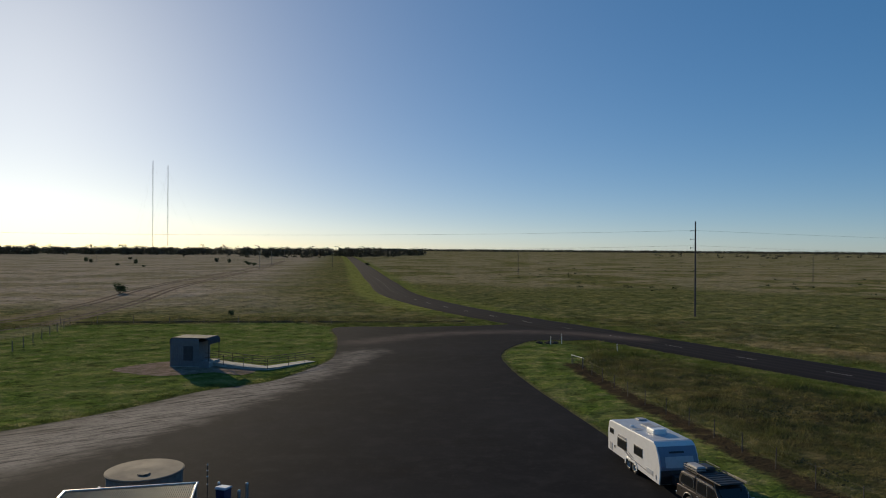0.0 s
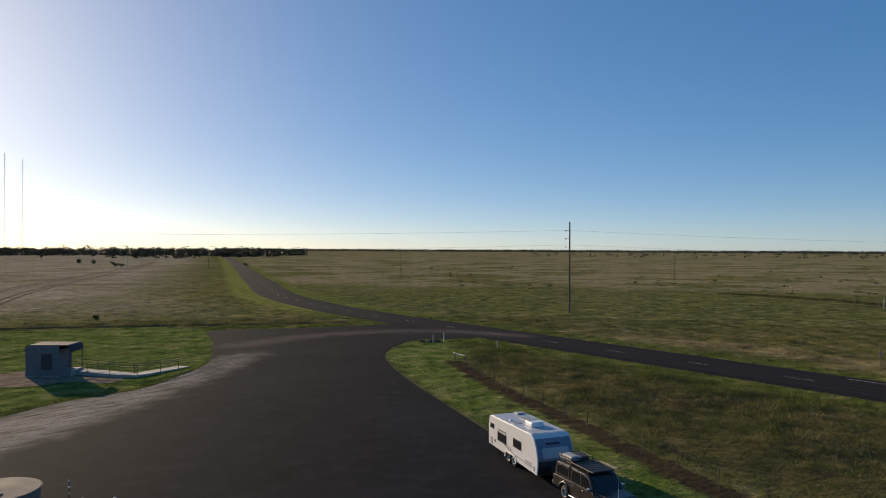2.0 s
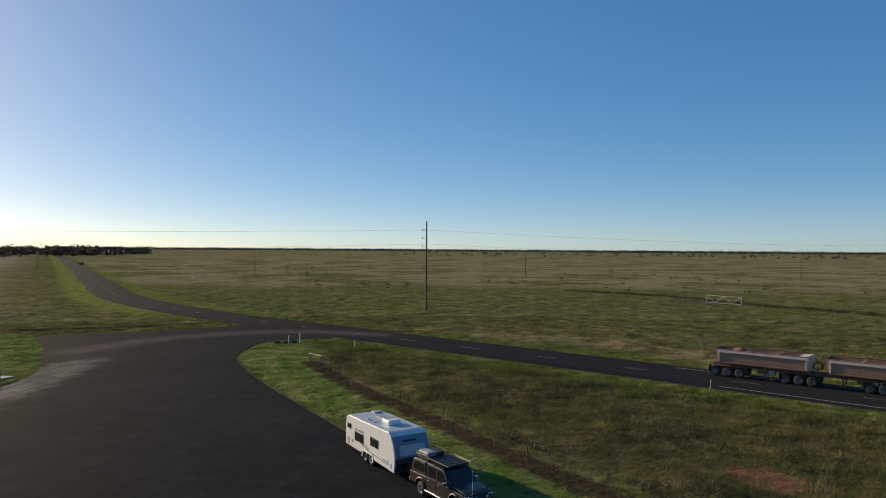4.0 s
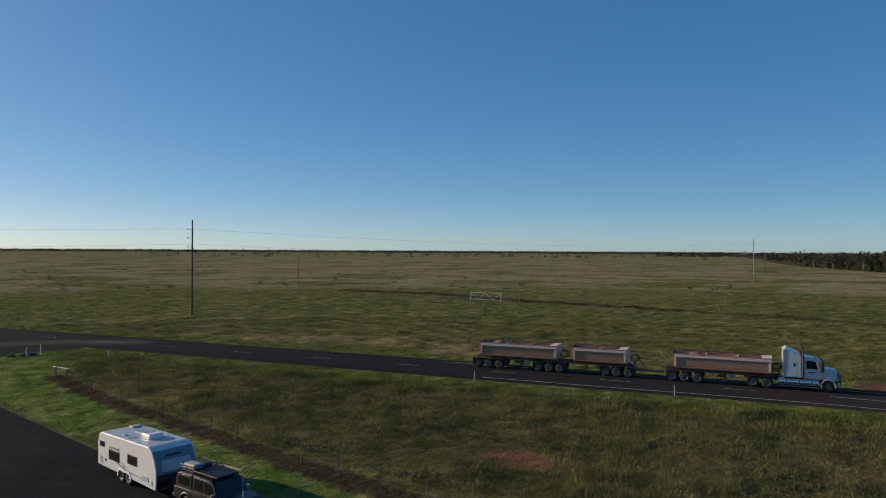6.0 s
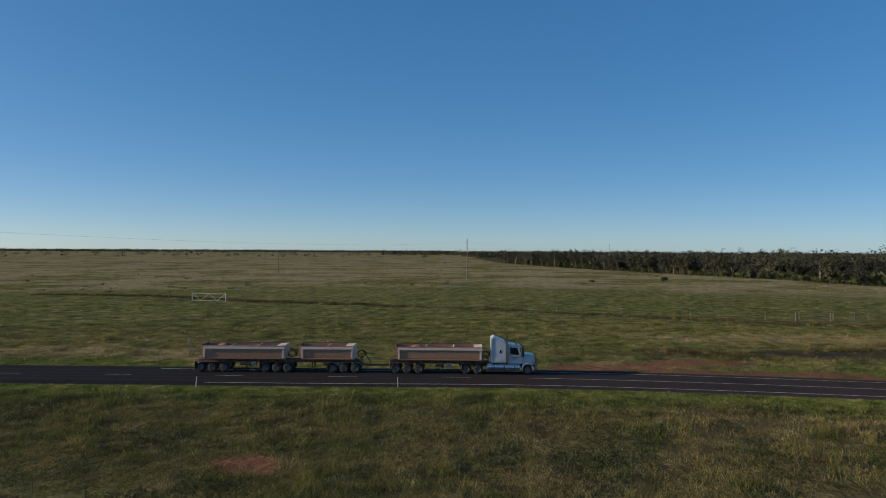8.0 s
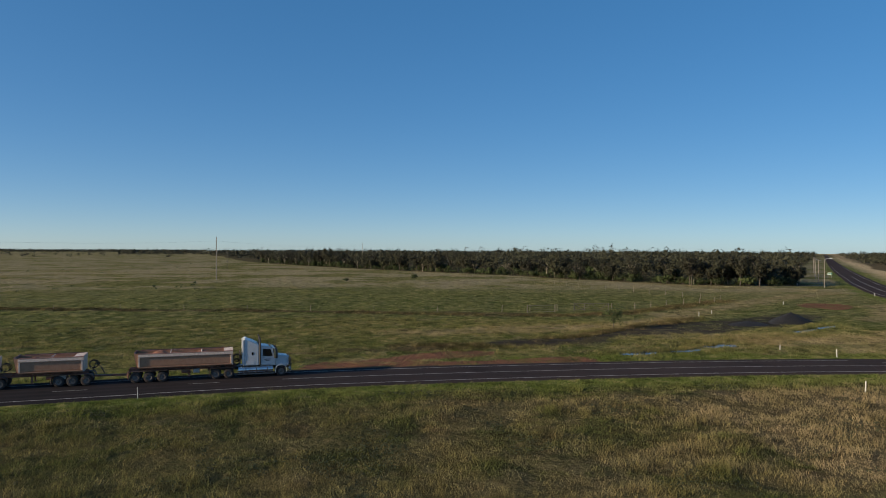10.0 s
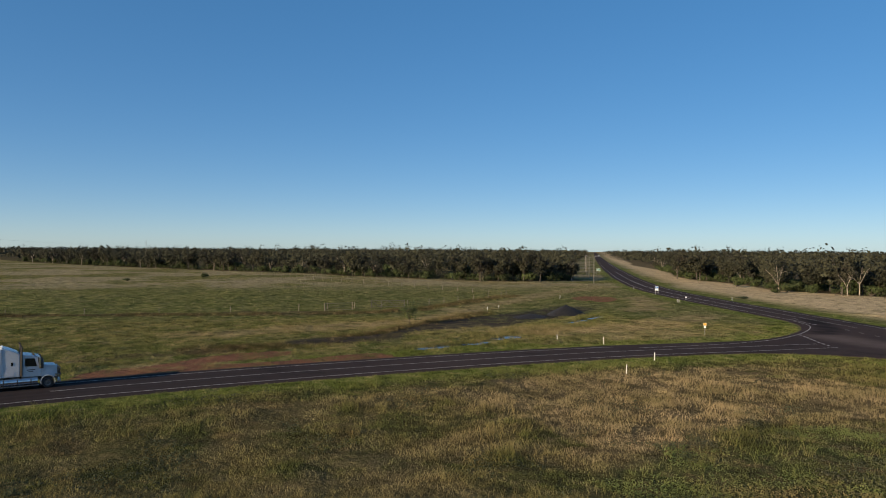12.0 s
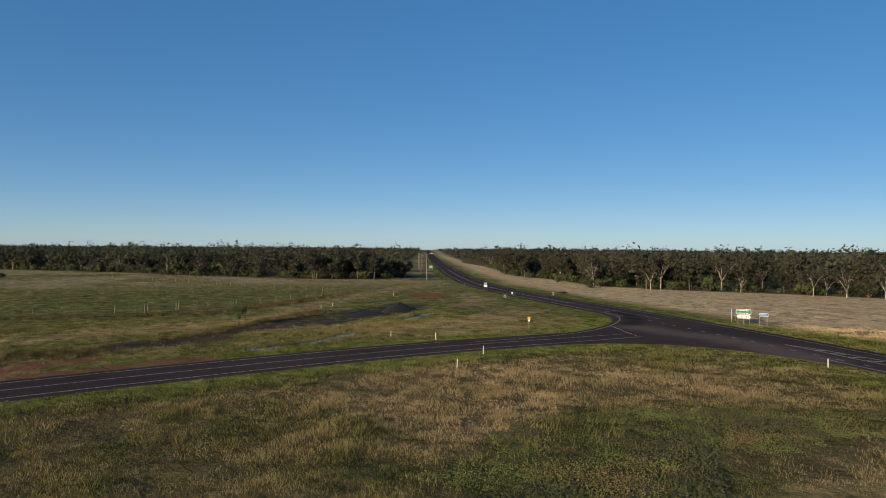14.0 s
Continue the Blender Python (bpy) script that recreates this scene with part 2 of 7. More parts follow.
def asphalt_material(name, dark, pale):
    n = Nodes(name, 0.95, spec=0.015)
    p = n.pos()
    big, mid, fine = n.noise(p, 0.05, 5), n.noise(p, 0.5, 5, 0.6), n.noise(p, 30, 3, 0.7)
    c = n.mix(n.step(big, 0.35, 0.7), dark, pale)
    c = n.mix(n.math("MULTIPLY", n.step(mid, 0.45, 0.7), 0.4), c, (0.036, 0.034, 0.036))
    c = n.mix(n.math("MULTIPLY", n.step(n.noise(p, 0.16, 6, 0.7), 0.52, 0.68), 0.45), c, (0.010, 0.0095, 0.0095))
    c = n.mix(n.math("MULTIPLY", n.step(n.noise(p, 2.2, 5, 0.75), 0.50, 0.72), 0.35), c, (0.040, 0.038, 0.040))
    # darker and bluer to the north: the change of lighting put into the colour
    if name == "reddish_seal":
        c = n.mix(n.math("MULTIPLY", n.step(n.node("ShaderNodeSeparateXYZ", Vector=p).outputs["Y"], -20, 70), 0.9), c, n.mix(mid, (0.0125, 0.0128, 0.0148), (0.0215, 0.0218, 0.0245)))
    # dusty gravel carried in from the side track, and tyre wear at the mouth of the junction
    jag = n.math("MULTIPLY_ADD", n.noise(p, 0.35, 6, 0.65), 9.0, -4.5)
    dust = n.math("SUBTRACT", 1.0, n.step(n.math("ADD", n.attr("gravel"), n.math("MULTIPLY", jag, 0.7)), 2.0, 7.5))
    grit = n.noise(n.node("ShaderNodeVectorRotate", Vector=p, Angle=radians(-38)).outputs[0], 1.9, 7, 0.75, (0.14, 1.0, 1.0))
    c = n.mix(n.math("MULTIPLY", dust, n.step(grit, 0.34, 0.56)), c, n.mix(mid, (0.190, 0.165, 0.142), (0.430, 0.375, 0.320)))
    c = n.mix(n.math("MULTIPLY", n.math("MULTIPLY", dust, n.step(n.noise(p, 3.5, 5, 0.8), 0.48, 0.66)), 0.55), c, (0.070, 0.060, 0.052))
    # the pale swath worn by turning wheels, and the dark skid beside it
    worn = n.math("SUBTRACT", 1.0, n.step(n.math("ADD", n.attr("wear"), n.math("MULTIPLY", jag, 0.35)), 0.5, 6.0))
    c = n.mix(n.math("MULTIPLY", worn, n.math("MULTIPLY_ADD", mid, 0.8, 0.2)), c, (0.170, 0.130, 0.112))
    skid = n.math("SUBTRACT", 1.0, n.step(n.math("ADD", n.attr("skid"), n.math("MULTIPLY", jag, 0.2)), 0.5, 3.2))
    c = n.mix(n.math("MULTIPLY", skid, 0.75), c, (0.0085, 0.008, 0.0085))
    # two paler wheel tracks a lane
    lane = n.math("ABSOLUTE", n.math("SUBTRACT", n.math("MODULO", n.attr("lane"), 1.8), 0.9))
    c = n.mix(n.math("MULTIPLY", n.step(lane, 0.55, 0.15), 0.22), c, (0.060, 0.050, 0.048))
    c = n.mix(n.math("MULTIPLY", fine, 0.25), c, (0.036, 0.034, 0.037))
    n.bump(n.math("ADD", fine, n.math("MULTIPLY", mid, 2.0)), 0.35, 0.02)
    return n.done(c, n.math("MULTIPLY_ADD", big, 0.2, 0.78))


def bark_material(name, pale, dark):
    n = Nodes(name, 0.9, spec=0.2)
    p = n.local()
    c = n.mix(n.step(n.noise(p, 1.3, 4, 0.6, (1, 1, 0.3)), 0.4, 0.65), pale, dark)
    n.bump(n.noise(p, 9, 4, 0.6, (1, 1, 0.25)), 0.5, 0.03)
    return n.done(c)


def leaf_material(name, a, b, c3, drift=0.12):
    n = Nodes(name, 0.75, spec=0.25)
    c = n.mix(n.step(n.noise(n.pos(), 0.55, 4, 0.6), 0.34, 0.66), a, b)
    c = n.mix(n.math("MULTIPLY", n.island(), 0.35), c, b)
    c = n.mix(n.math("MULTIPLY", n.step(n.noise(n.pos(), drift, 5), 0.46, 0.64), 0.65), c, c3)
    r = n.rand()
    c = n.mix(n.math("MULTIPLY", n.step(r, 0.45, 1.0), 0.5), c, tuple(1.15 * x for x in b))
    c = n.mix(n.math("MULTIPLY", n.step(r, 0.5, 0.0), 0.55), c, tuple(0.6 * x for x in a))
    tone = n.attr("tone")
    c = n.mix(n.math("MULTIPLY", n.step(tone, 1.5, 2.0), 0.5), c, tuple(1.15 * x for x in b))
    c = n.mix(n.math("MULTIPLY", n.math("MULTIPLY", n.step(tone, 1.5, 1.0), n.step(tone, 0.5, 0.9)), 0.55), c, tuple(0.6 * x for x in a))
    n.thin(c, 0.14)
    return n.done(c)


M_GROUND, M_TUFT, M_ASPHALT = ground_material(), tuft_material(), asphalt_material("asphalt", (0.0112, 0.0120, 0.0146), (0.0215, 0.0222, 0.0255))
M_SEAL = asphalt_material("reddish_seal", (0.0520, 0.0365, 0.0325), (0.0700, 0.0500, 0.0440))
M_BARK = bark_material("gum_bark", (0.125, 0.106, 0.090), (0.058, 0.046, 0.038))
M_PALEBARK = bark_material("pale_gum_bark", (0.46, 0.40, 0.34), (0.22, 0.18, 0.15))
M_LEAF = leaf_material("gum_leaves", (0.016, 0.018, 0.011), (0.058, 0.059, 0.034), (0.040, 0.035, 0.025))
M_SHRUB = leaf_material("shrub_leaves", (0.018, 0.028, 0.009), (0.070, 0.090, 0.030), (0.042, 0.050, 0.019))
M_WEED = leaf_material("weed_leaves", (0.095, 0.130, 0.034), (0.175, 0.195, 0.060), (0.215, 0.140, 0.072), 0.16)
M_DARKWEED = leaf_material("dark_weed_leaves", (0.048, 0.062, 0.026), (0.092, 0.096, 0.042), (0.105, 0.080, 0.050), 0.30)
M_LINE = plain("road_paint", (0.46, 0.43, 0.40), 0.8, wear=0.35, scale=1.5, dirt=(0.10, 0.085, 0.08), dirt_amount=0.75)
M_WHITE = plain("white_enamel", (0.78, 0.79, 0.79), 0.35, wear=0.06, dirt_amount=0.12)
M_STEEL = plain("galvanised_steel", (0.42, 0.43, 0.43), 0.45, 0.8)
M_DARKSTEEL = plain("dark_steel", (0.060, 0.055, 0.052), 0.55, 0.5, dirt_amount=0.35)
M_RUBBER = plain("tyre_rubber", (0.028, 0.026, 0.025), 0.85, dirt=(0.14, 0.09, 0.065), dirt_amount=0.6)
M_FENCEWIRE = plain("rusty_wire", (0.10, 0.085, 0.075), 0.7, 0.3)
M_WOODPOST = plain("weathered_timber", (0.20, 0.165, 0.13), 0.9, wear=0.4)
M_GLASS = Nodes("dark_glass", 0.08, spec=0.6).done((0.012, 0.014, 0.016))

# ---- modelling helpers ----


def finish(name, bm, material, smooth=False):
    me = bpy.data.meshes.new(name)
    bm.to_mesh(me)
    bm.free()
    if material:
        me.materials.append(material)
    if smooth:
        me.polygons.foreach_set("use_smooth", [True] * len(me.polygons))
    return me


def part(name, bm, material, parent, label="", at=None, smooth=False):
    """One mesh object under a thing or under a part."""
    ob = new(name, finish(name, bm, material, smooth))
    ob.parent = parent
    if at is not None:
        ob.matrix_basis = at
    return tagged(ob, label)


def again(ob, at, parent=None):
    """The same mesh as another part."""
    o = new(ob.name.split(".")[0], ob.data)
    o.parent = parent or ob.parent
    o.matrix_basis = at
    for key in ("label",):
        if key in ob:
            o[key] = ob[key]
    return o


def thing(name, label, category, at=None, group="", kind=""):
    ob = new(name)
    if at is not None:
        ob.matrix_basis = at
    return tagged(ob, label, category, group, kind)


def box(lo, hi, bevel=0.0, bm=None):
    bm = bm or bmesh.new()
    mid = [(a + b) / 2 for a, b in zip(lo, hi)]
    r = bmesh.ops.create_cube(bm, size=1, matrix=Matrix.Translation(mid) @ Matrix.Diagonal((*[b - a for a, b in zip(lo, hi)], 1)))
    if bevel:
        edges = list({e for v in r["verts"] for e in v.link_edges})
        bmesh.ops.bevel(bm, geom=edges, offset=bevel, segments=2, affect="EDGES", profile=0.5)
    return bm


def rod(a, b, r, seg=8, r2=None, bm=None):
    bm = bm or bmesh.new()
    a, b = Vector(a), Vector(b)
    d = b - a
    m = Matrix.Translation((a + b) / 2) @ d.to_track_quat("Z", "Y").to_matrix().to_4x4()
    bmesh.ops.create_cone(bm, cap_ends=True, segments=seg, radius1=r, radius2=r if r2 is None else r2, depth=d.length, matrix=m)
    return bm


def prism(profile, lo, hi, axis="y", bevel=0.0, bm=None):
    """A profile in the two other axes, swept along axis from lo to hi."""
    bm = bm or bmesh.new()

    def place(u, v, w):
        return {"x": (w, u, v), "y": (u, w, v), "z": (u, v, w)}[axis]
    a = [bm.verts.new(place(u, v, lo)) for u, v in profile]
    b = [bm.verts.new(place(u, v, hi)) for u, v in profile]
    n = len(profile)
    faces = [bm.faces.new(a[::-1]), bm.faces.new(b)]
    faces += [bm.faces.new((a[i], a[(i + 1) % n], b[(i + 1) % n], b[i])) for i in range(n)]
    bmesh.ops.recalc_face_normals(bm, faces=faces)
    if bevel:
        edges = list({e for f in faces for e in f.edges})
        bmesh.ops.bevel(bm, geom=edges, offset=bevel, segments=2, affect="EDGES", profile=0.5)
    return bm


def tube(points, r, seg=6, bm=None):
    """A round bar along a line of points."""
    bm = bm or bmesh.new()
    pts = [Vector(p) for p in points]
    rings = []
    for i, p in enumerate(pts):
        d = (pts[min(i + 1, len(pts) - 1)] - pts[max(i - 1, 0)]).normalized()
        q = d.to_track_quat("Z", "Y")
        k = r[i] if isinstance(r, (list, tuple)) else r
        rings.append([bm.verts.new(p + q @ Vector((k * math.cos(a), k * math.sin(a), 0))) for a in (2 * math.pi * j / seg for j in range(seg))])
    for s, t in zip(rings, rings[1:]):
        for j in range(seg):
            bm.faces.new((s[j], s[(j + 1) % seg], t[(j + 1) % seg], t[j]))
    bm.faces.new(rings[0][::-1])
    bm.faces.new(rings[-1])
    return bm


def lathe(profile, seg=24, bm=None):
    """A profile of (radius, z), turned round z and closed."""
    bm = bm or bmesh.new()
    rings = []
    for r, z in profile:
        rings.append([bm.verts.new((r * math.cos(2 * math.pi * j / seg), r * math.sin(2 * math.pi * j / seg), z)) for j in range(seg)] if r > 1e-6 else [bm.verts.new((0, 0, z))])
    for s, t in zip(rings, rings[1:]):
        for j in range(seg):
            k = (j + 1) % seg
            if len(s) == 1 and len(t) > 1:
                bm.faces.new((s[0], t[k], t[j]))
            elif len(t) == 1 and len(s) > 1:
                bm.faces.new((s[j], s[k], t[0]))
            elif len(s) > 1:
                bm.faces.new((s[j], s[k], t[k], t[j]))
    bmesh.ops.recalc_face_normals(bm, faces=list(bm.faces))
    return bm


def sheet(name, verts, faces, material):
    """A mesh from arrays."""
    me = bpy.data.meshes.new(name)
    verts, faces = np.asarray(verts, np.float32), np.asarray(faces, np.int32)
    k = faces.shape[1]
    me.vertices.add(len(verts))
    me.vertices.foreach_set("co", verts.ravel())
    me.loops.add(faces.size)
    me.loops.foreach_set("vertex_index", faces.ravel())
    me.polygons.add(len(faces))
    me.polygons.foreach_set("loop_start", np.arange(0, faces.size, k, dtype=np.int32))
    me.update(calc_edges=True)
    me.materials.append(material)
    return me


def attribute(me, name, values):
    a = me.attributes.new(name, "FLOAT", "POINT")
    a.data.foreach_set("value", np.asarray(values, np.float32))


# ---- the plan: curves and distances ----


def curve(p, closed, step):
    """A smooth line through points: cubic pieces with tangents weighted by the pieces' lengths."""
    p = np.array(points_of(p), float)
    n = len(p)
    q = np.vstack([p[-1:], p, p[:2]]) if closed else np.vstack([2 * p[0] - p[1], p, 2 * p[-1] - p[-2]])
    d = np.diff(q, axis=0)
    L = np.linalg.norm(d, axis=1)
    way = d / L[:, None]
    tan = (way[:-1] * L[1:, None] + way[1:] * L[:-1, None]) / (L[:-1] + L[1:])[:, None]
    out = []
    for i in range(n if closed else n - 1):
        a, b, k = q[i + 1], q[i + 2], L[i + 1]
        m = max(2, min(80, int(k / step)))
        t = np.linspace(0, 1, m, endpoint=False)[:, None]
        u, v = tan[i] * k, (tan[(i + 1) % len(tan)] if not closed or i + 1 < len(tan) else tan[0]) * k
        out.append((2 * t ** 3 - 3 * t ** 2 + 1) * a + (t ** 3 - 2 * t ** 2 + t) * u + (3 * t ** 2 - 2 * t ** 3) * b + (t ** 3 - t ** 2) * v)
    return np.vstack(out if closed else [*out, p[-1:]])


def points_of(p):
    return [tuple(q)[:2] for q in p]


def spline(points, step=2.5):
    """An open smooth line, sampled every few metres."""
    return curve(points, False, step)


def line_gap(P, line):
    """Distance of points to a polyline."""
    best = np.full(len(P), 1e9)
    for a, b in zip(line[:-1, :2], line[1:, :2]):
        d = b - a
        t = np.clip(((P - a) @ d) / max(d @ d, 1e-9), 0, 1)
        q = P - a - t[:, None] * d
        best = np.minimum(best, np.einsum("ij,ij->i", q, q))
    return np.sqrt(best)


def inside(P, poly):
    r = np.zeros(len(P), bool)
    for a, b in zip(poly, np.roll(poly, -1, axis=0)):
        dy = b[1] - a[1]
        if abs(dy) > 1e-9:
            r ^= ((a[1] > P[:, 1]) != (b[1] > P[:, 1])) & (P[:, 0] < (b[0] - a[0]) * (P[:, 1] - a[1]) / dy + a[0])
    return r


def poly_gap(P, poly):
    """Signed distance to a closed outline, positive outside."""
    poly = np.asarray(poly, float)
    d = line_gap(P, np.vstack([poly, poly[:1]]))
    return np.where(inside(P, poly), -d, d)


def ring(points, step=2.0):
    """A closed, smoothed outline."""
    return curve(points, True, step)


# highway A: x, y, half width to its left (east side) and right (west side)
ROAD_A = spline([(-620, 4300), (-288, 2050), (-44, 417), (-24, 279), (-9, 192), (3.5, 156), (13, 135.5), (22.5, 117.5), (30.5, 102), (38.6, 86.5), (48, 68.5), (58.6, 48), (69.3, 28), (76.4, 10.5), (81.5, -4.5), (86.5, -21), (90, -36), (92, -50), (94.5, -66), (96, -84)])
ROAD_B = spline([(-900, 70), (-300, -22), (0, -69.5), (60, -79), (85, -83), (106, -86), (141, -89.6), (180, -93.5), (222, -100), (300, -121), (400, -153), (750, -270), (990, -352), (2000, -700), (4200, -1460)])
HALF_A, HALF_B = 5.2, 5.9
# the sealed parking apron and its mouth on the highway
APRON = ring([(-17.4, 119.5), (-4, 121), (8, 124), (17, 128), (27, 108), (19, 104), (14.5, 104.5), (10, 98), (7.4, 89), (7.6, 80), (9, 68), (10.4, 59.5), (12.2, 48.5), (13.6, 38), (15, 22), (16, 0), (14, -30), (-30, -34), (-62, 5), (-64, 24), (-46, 40), (-32, 50.5), (-26.5, 57.5), (-21.5, 66.5), (-17.5, 70), (-15, 77), (-13.4, 84), (-13.8, 92), (-15.6, 105)])
JUNCTION = ring([(86.5, -36), (93, -38), (95.6, -49.5), (99.5, -60.5), (104.5, -68), (110.5, -74.3), (118, -79.2), (132, -84), (110, -88), (70, -83), (52, -76), (63, -72.2), (74.5, -69.6), (81, -65.2), (85.6, -57), (86.6, -47)])
GRAVEL = spline([(-62, 14), (-44, 31), (-30, 43), (-26, 48.5), (-22.5, 55), (-19, 62), (-15.5, 71), (-12.5, 80), (-9, 92)])
TRACKS = [spline([(-200, 30), (-110, 100), (-81.6, 130), (-87.3, 175), (-97.6, 264), (-123, 433), (-180, 900)], 8), spline([(-130, 40), (-80, 80), (-65, 104), (-71.5, 138), (-81, 178), (-94, 260), (-109, 393)], 8)]
DITCHES = [spline([(120, 170), (133, 130), (146, 60), (151, 20), (152, -3), (158, -14)]), spline([(84, 40), (92, 22), (98, 8), (104, -3), (112, -6)])]
FENCE_MAIN = spline([(15.4, 82.6), (16.4, 71), (17.4, 62), (18.2, 58), (19.1, 53), (19.9, 47.3), (20.8, 41.6), (22.4, 32), (25.5, 8), (26.5, -20)])
LAWN_HUT = ring([(-18, 117), (-15.4, 104), (-14, 92), (-14.5, 82), (-19, 71), (-23, 68), (-27, 59.5), (-33, 52), (-48, 42), (-66, 36), (-72, 80), (-65, 119), (-48, 122.5), (-22, 124)])
LAWN_EAST = ring([(14, 103), (8.2, 92), (8.2, 80), (11, 60), (13.6, 44), (15.4, 26), (16.5, 0), (25, 0), (21.6, 30), (19.9, 42), (17.6, 56), (16.0, 69), (14.6, 80), (19, 90), (20, 97)])
COAL = ring([(99.4, 11), (98.4, 7.8), (100.6, 1), (104.2, -6), (113, -10), (118.5, -18), (121, -26), (129, -33), (133, -38.5), (144, -46), (157, -54), (163, -51), (151, -38), (136, -20.4), (122.6, -10), (110, -1), (106.5, 8)])
CLAY = [ring([(31.8, 34.8), (34.6, 33.4), (33.6, 29.6), (31.6, 29.4), (30.8, 32)]), ring([(79.5, 26), (84.5, 22), (92.5, 15), (93.5, 8), (90.5, 8), (86.5, 13), (82.4, 19), (80.8, 17), (77.2, 26)]), ring([(176, -63), (196, -71), (198, -66), (182, -59)]), ring([(75.4, 29), (78.2, 29), (85.2, 10.5), (90, -4.5), (87.2, -5), (82.2, 10.5)], 1.0)]
HERBS = ring([(38, -12), (44.7, -21.7), (45.3, -26.5), (48.5, -31.5), (51, -35.8), (48, -39), (45.8, -42.6), (42.2, -47.8), (40, -53), (24, -60), (14, -40), (24, -16)])
STRAW = [spline([(111, -30), (117, -45), (124, -58), (136, -70)], 6), spline([(150, -62), (168, -72), (190, -78)], 6), spline([(64.5, 53), (76, 31), (83.5, 13.5)], 6), spline([(113, 23), (119, 9), (130, -10), (163, -30), (219, -65), (251, -90)], 8), spline([(389, 80), (372, 17), (312, -30), (274, -63), (260, -87)], 12), spline([(40, 104), (54, 91), (62, 77), (65, 64)], 8), spline([(27, -32), (31, -37), (33, -45)], 5), spline([(64, -14), (62, -28), (58, -40), (50, -52)], 6), spline([(168, 382), (201, 291), (265, 243), (276, 188)], 20)]
SWALES = [spline([(122, 200), (135, 168), (136, 133), (141, 96), (146, 60), (146, 30), (147, 12), (150, -7), (169, -23), (201, -45)], 8), spline([(95, 20), (98, 11), (106, 1), (123, -12), (145, -26)], 6)]
WORN = spline([(101.9, -73.9), (92, -74.5), (87, -76.5), (78, -75.6), (66, -73.5)])
POOLS = [spline([(94, -8.5), (98.2, -16.5), (106, -23.5)], 2), spline([(125, -39), (138, -49.5)], 2)]
MOUTH = spline([(-12, 100), (-2, 110), (8, 114), (18, 114), (30, 106)])
SKID = spline([(106, -75), (111, -80), (119, -84), (127, -88)])
EDGE_N = spline([(1100, 545), (669, 290), (499, 150), (425, 76), (382, 26), (338, -5), (312, -34), (292, -52), (288, -68), (299, -100)], 6)
EDGE_S = spline([(620, -248), (420, -192), (304, -152), (257, -151), (216, -140), (197, -149), (171, -171), (142, -187), (100, -204), (40, -232), (-60, -270)], 6)
FOREST_N = np.array([*EDGE_N[::6], (340, -106), (420, -130), (600, -190), (990, -325), (2000, -672), (4700, -1590), (4700, 1500), (4300, 2150), (1737, 905)])
FOREST_S = np.array([*EDGE_S[::6], (-300, -300), (-500, -900), (4700, -2600), (4700, -1690), (2000, -735), (990, -380), (700, -282)])
DRY = ring([(76, -23), (66, -12), (58, -14.4), (45, -16), (42, -20), (48, -29), (50, -38), (45, -50), (52, -53), (64, -49.5), (70, -45), (78, -33)])
STRIP = FENCE_MAIN + np.array([-0.15, 0.0])


def road_gap(P):
    return np.minimum.reduce([line_gap(P, ROAD_A) - HALF_A, line_gap(P, ROAD_B) - HALF_B, poly_gap(P, APRON), poly_gap(P, JUNCTION)])


def south_gap(P):
    """How far a point lies beyond the other highway, to its south."""
    y = np.interp(P[:, 0], ROAD_B[:, 0], ROAD_B[:, 1])
    return y - P[:, 1] - HALF_B


def fields(P):
    """Distances that tell one kind of ground from another."""
    gap = np.clip(road_gap(P), -30, 60)
    xa = np.interp(P[:, 1], ROAD_A[::-1, 1], ROAD_A[::-1, 0])
    west = xa - P[:, 0] - HALF_A
    xf = np.interp(P[:, 1], FENCE_MAIN[::-1, 1], FENCE_MAIN[::-1, 0])
    paddock = np.minimum(np.minimum(west - 3.0, P[:, 0] - xf - 0.8), 100.0 - P[:, 1])
    clay = np.max([-poly_gap(P, c) for c in CLAY], axis=0)
    return {"road": gap, "lawn": np.maximum(-poly_gap(P, LAWN_HUT), -poly_gap(P, LAWN_EAST)), "south": np.clip(south_gap(P), -50, 60),
            "paddock": np.clip(paddock, -40, 40), "herbs": np.clip(-poly_gap(P, HERBS), -20, 20), "fence": np.clip(line_gap(P, STRIP), 0, 40),
            "clay": np.clip(clay, -20, 20), "coal": np.clip(-poly_gap(P, COAL), -20, 20), "track": np.clip(np.min([line_gap(P, c) for c in TRACKS], axis=0), 0, 40),
            "ditch": np.clip(np.min([line_gap(P, c) for c in DITCHES], axis=0), 0, 40),
            "straw": np.clip(np.min([line_gap(P, c) for c in STRAW], axis=0), 0, 60), "swale": np.clip(np.min([line_gap(P, c) for c in SWALES], axis=0), 0, 60),
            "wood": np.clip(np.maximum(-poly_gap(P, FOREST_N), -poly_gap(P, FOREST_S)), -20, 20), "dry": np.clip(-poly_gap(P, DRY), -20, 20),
            "west": np.clip(np.minimum(west - 8, P[:, 1] - 127), -20, 200),
            "far": np.clip(np.where(P[:, 0] > xa, np.hypot(P[:, 0], P[:, 1]), 0), 0, 900)}


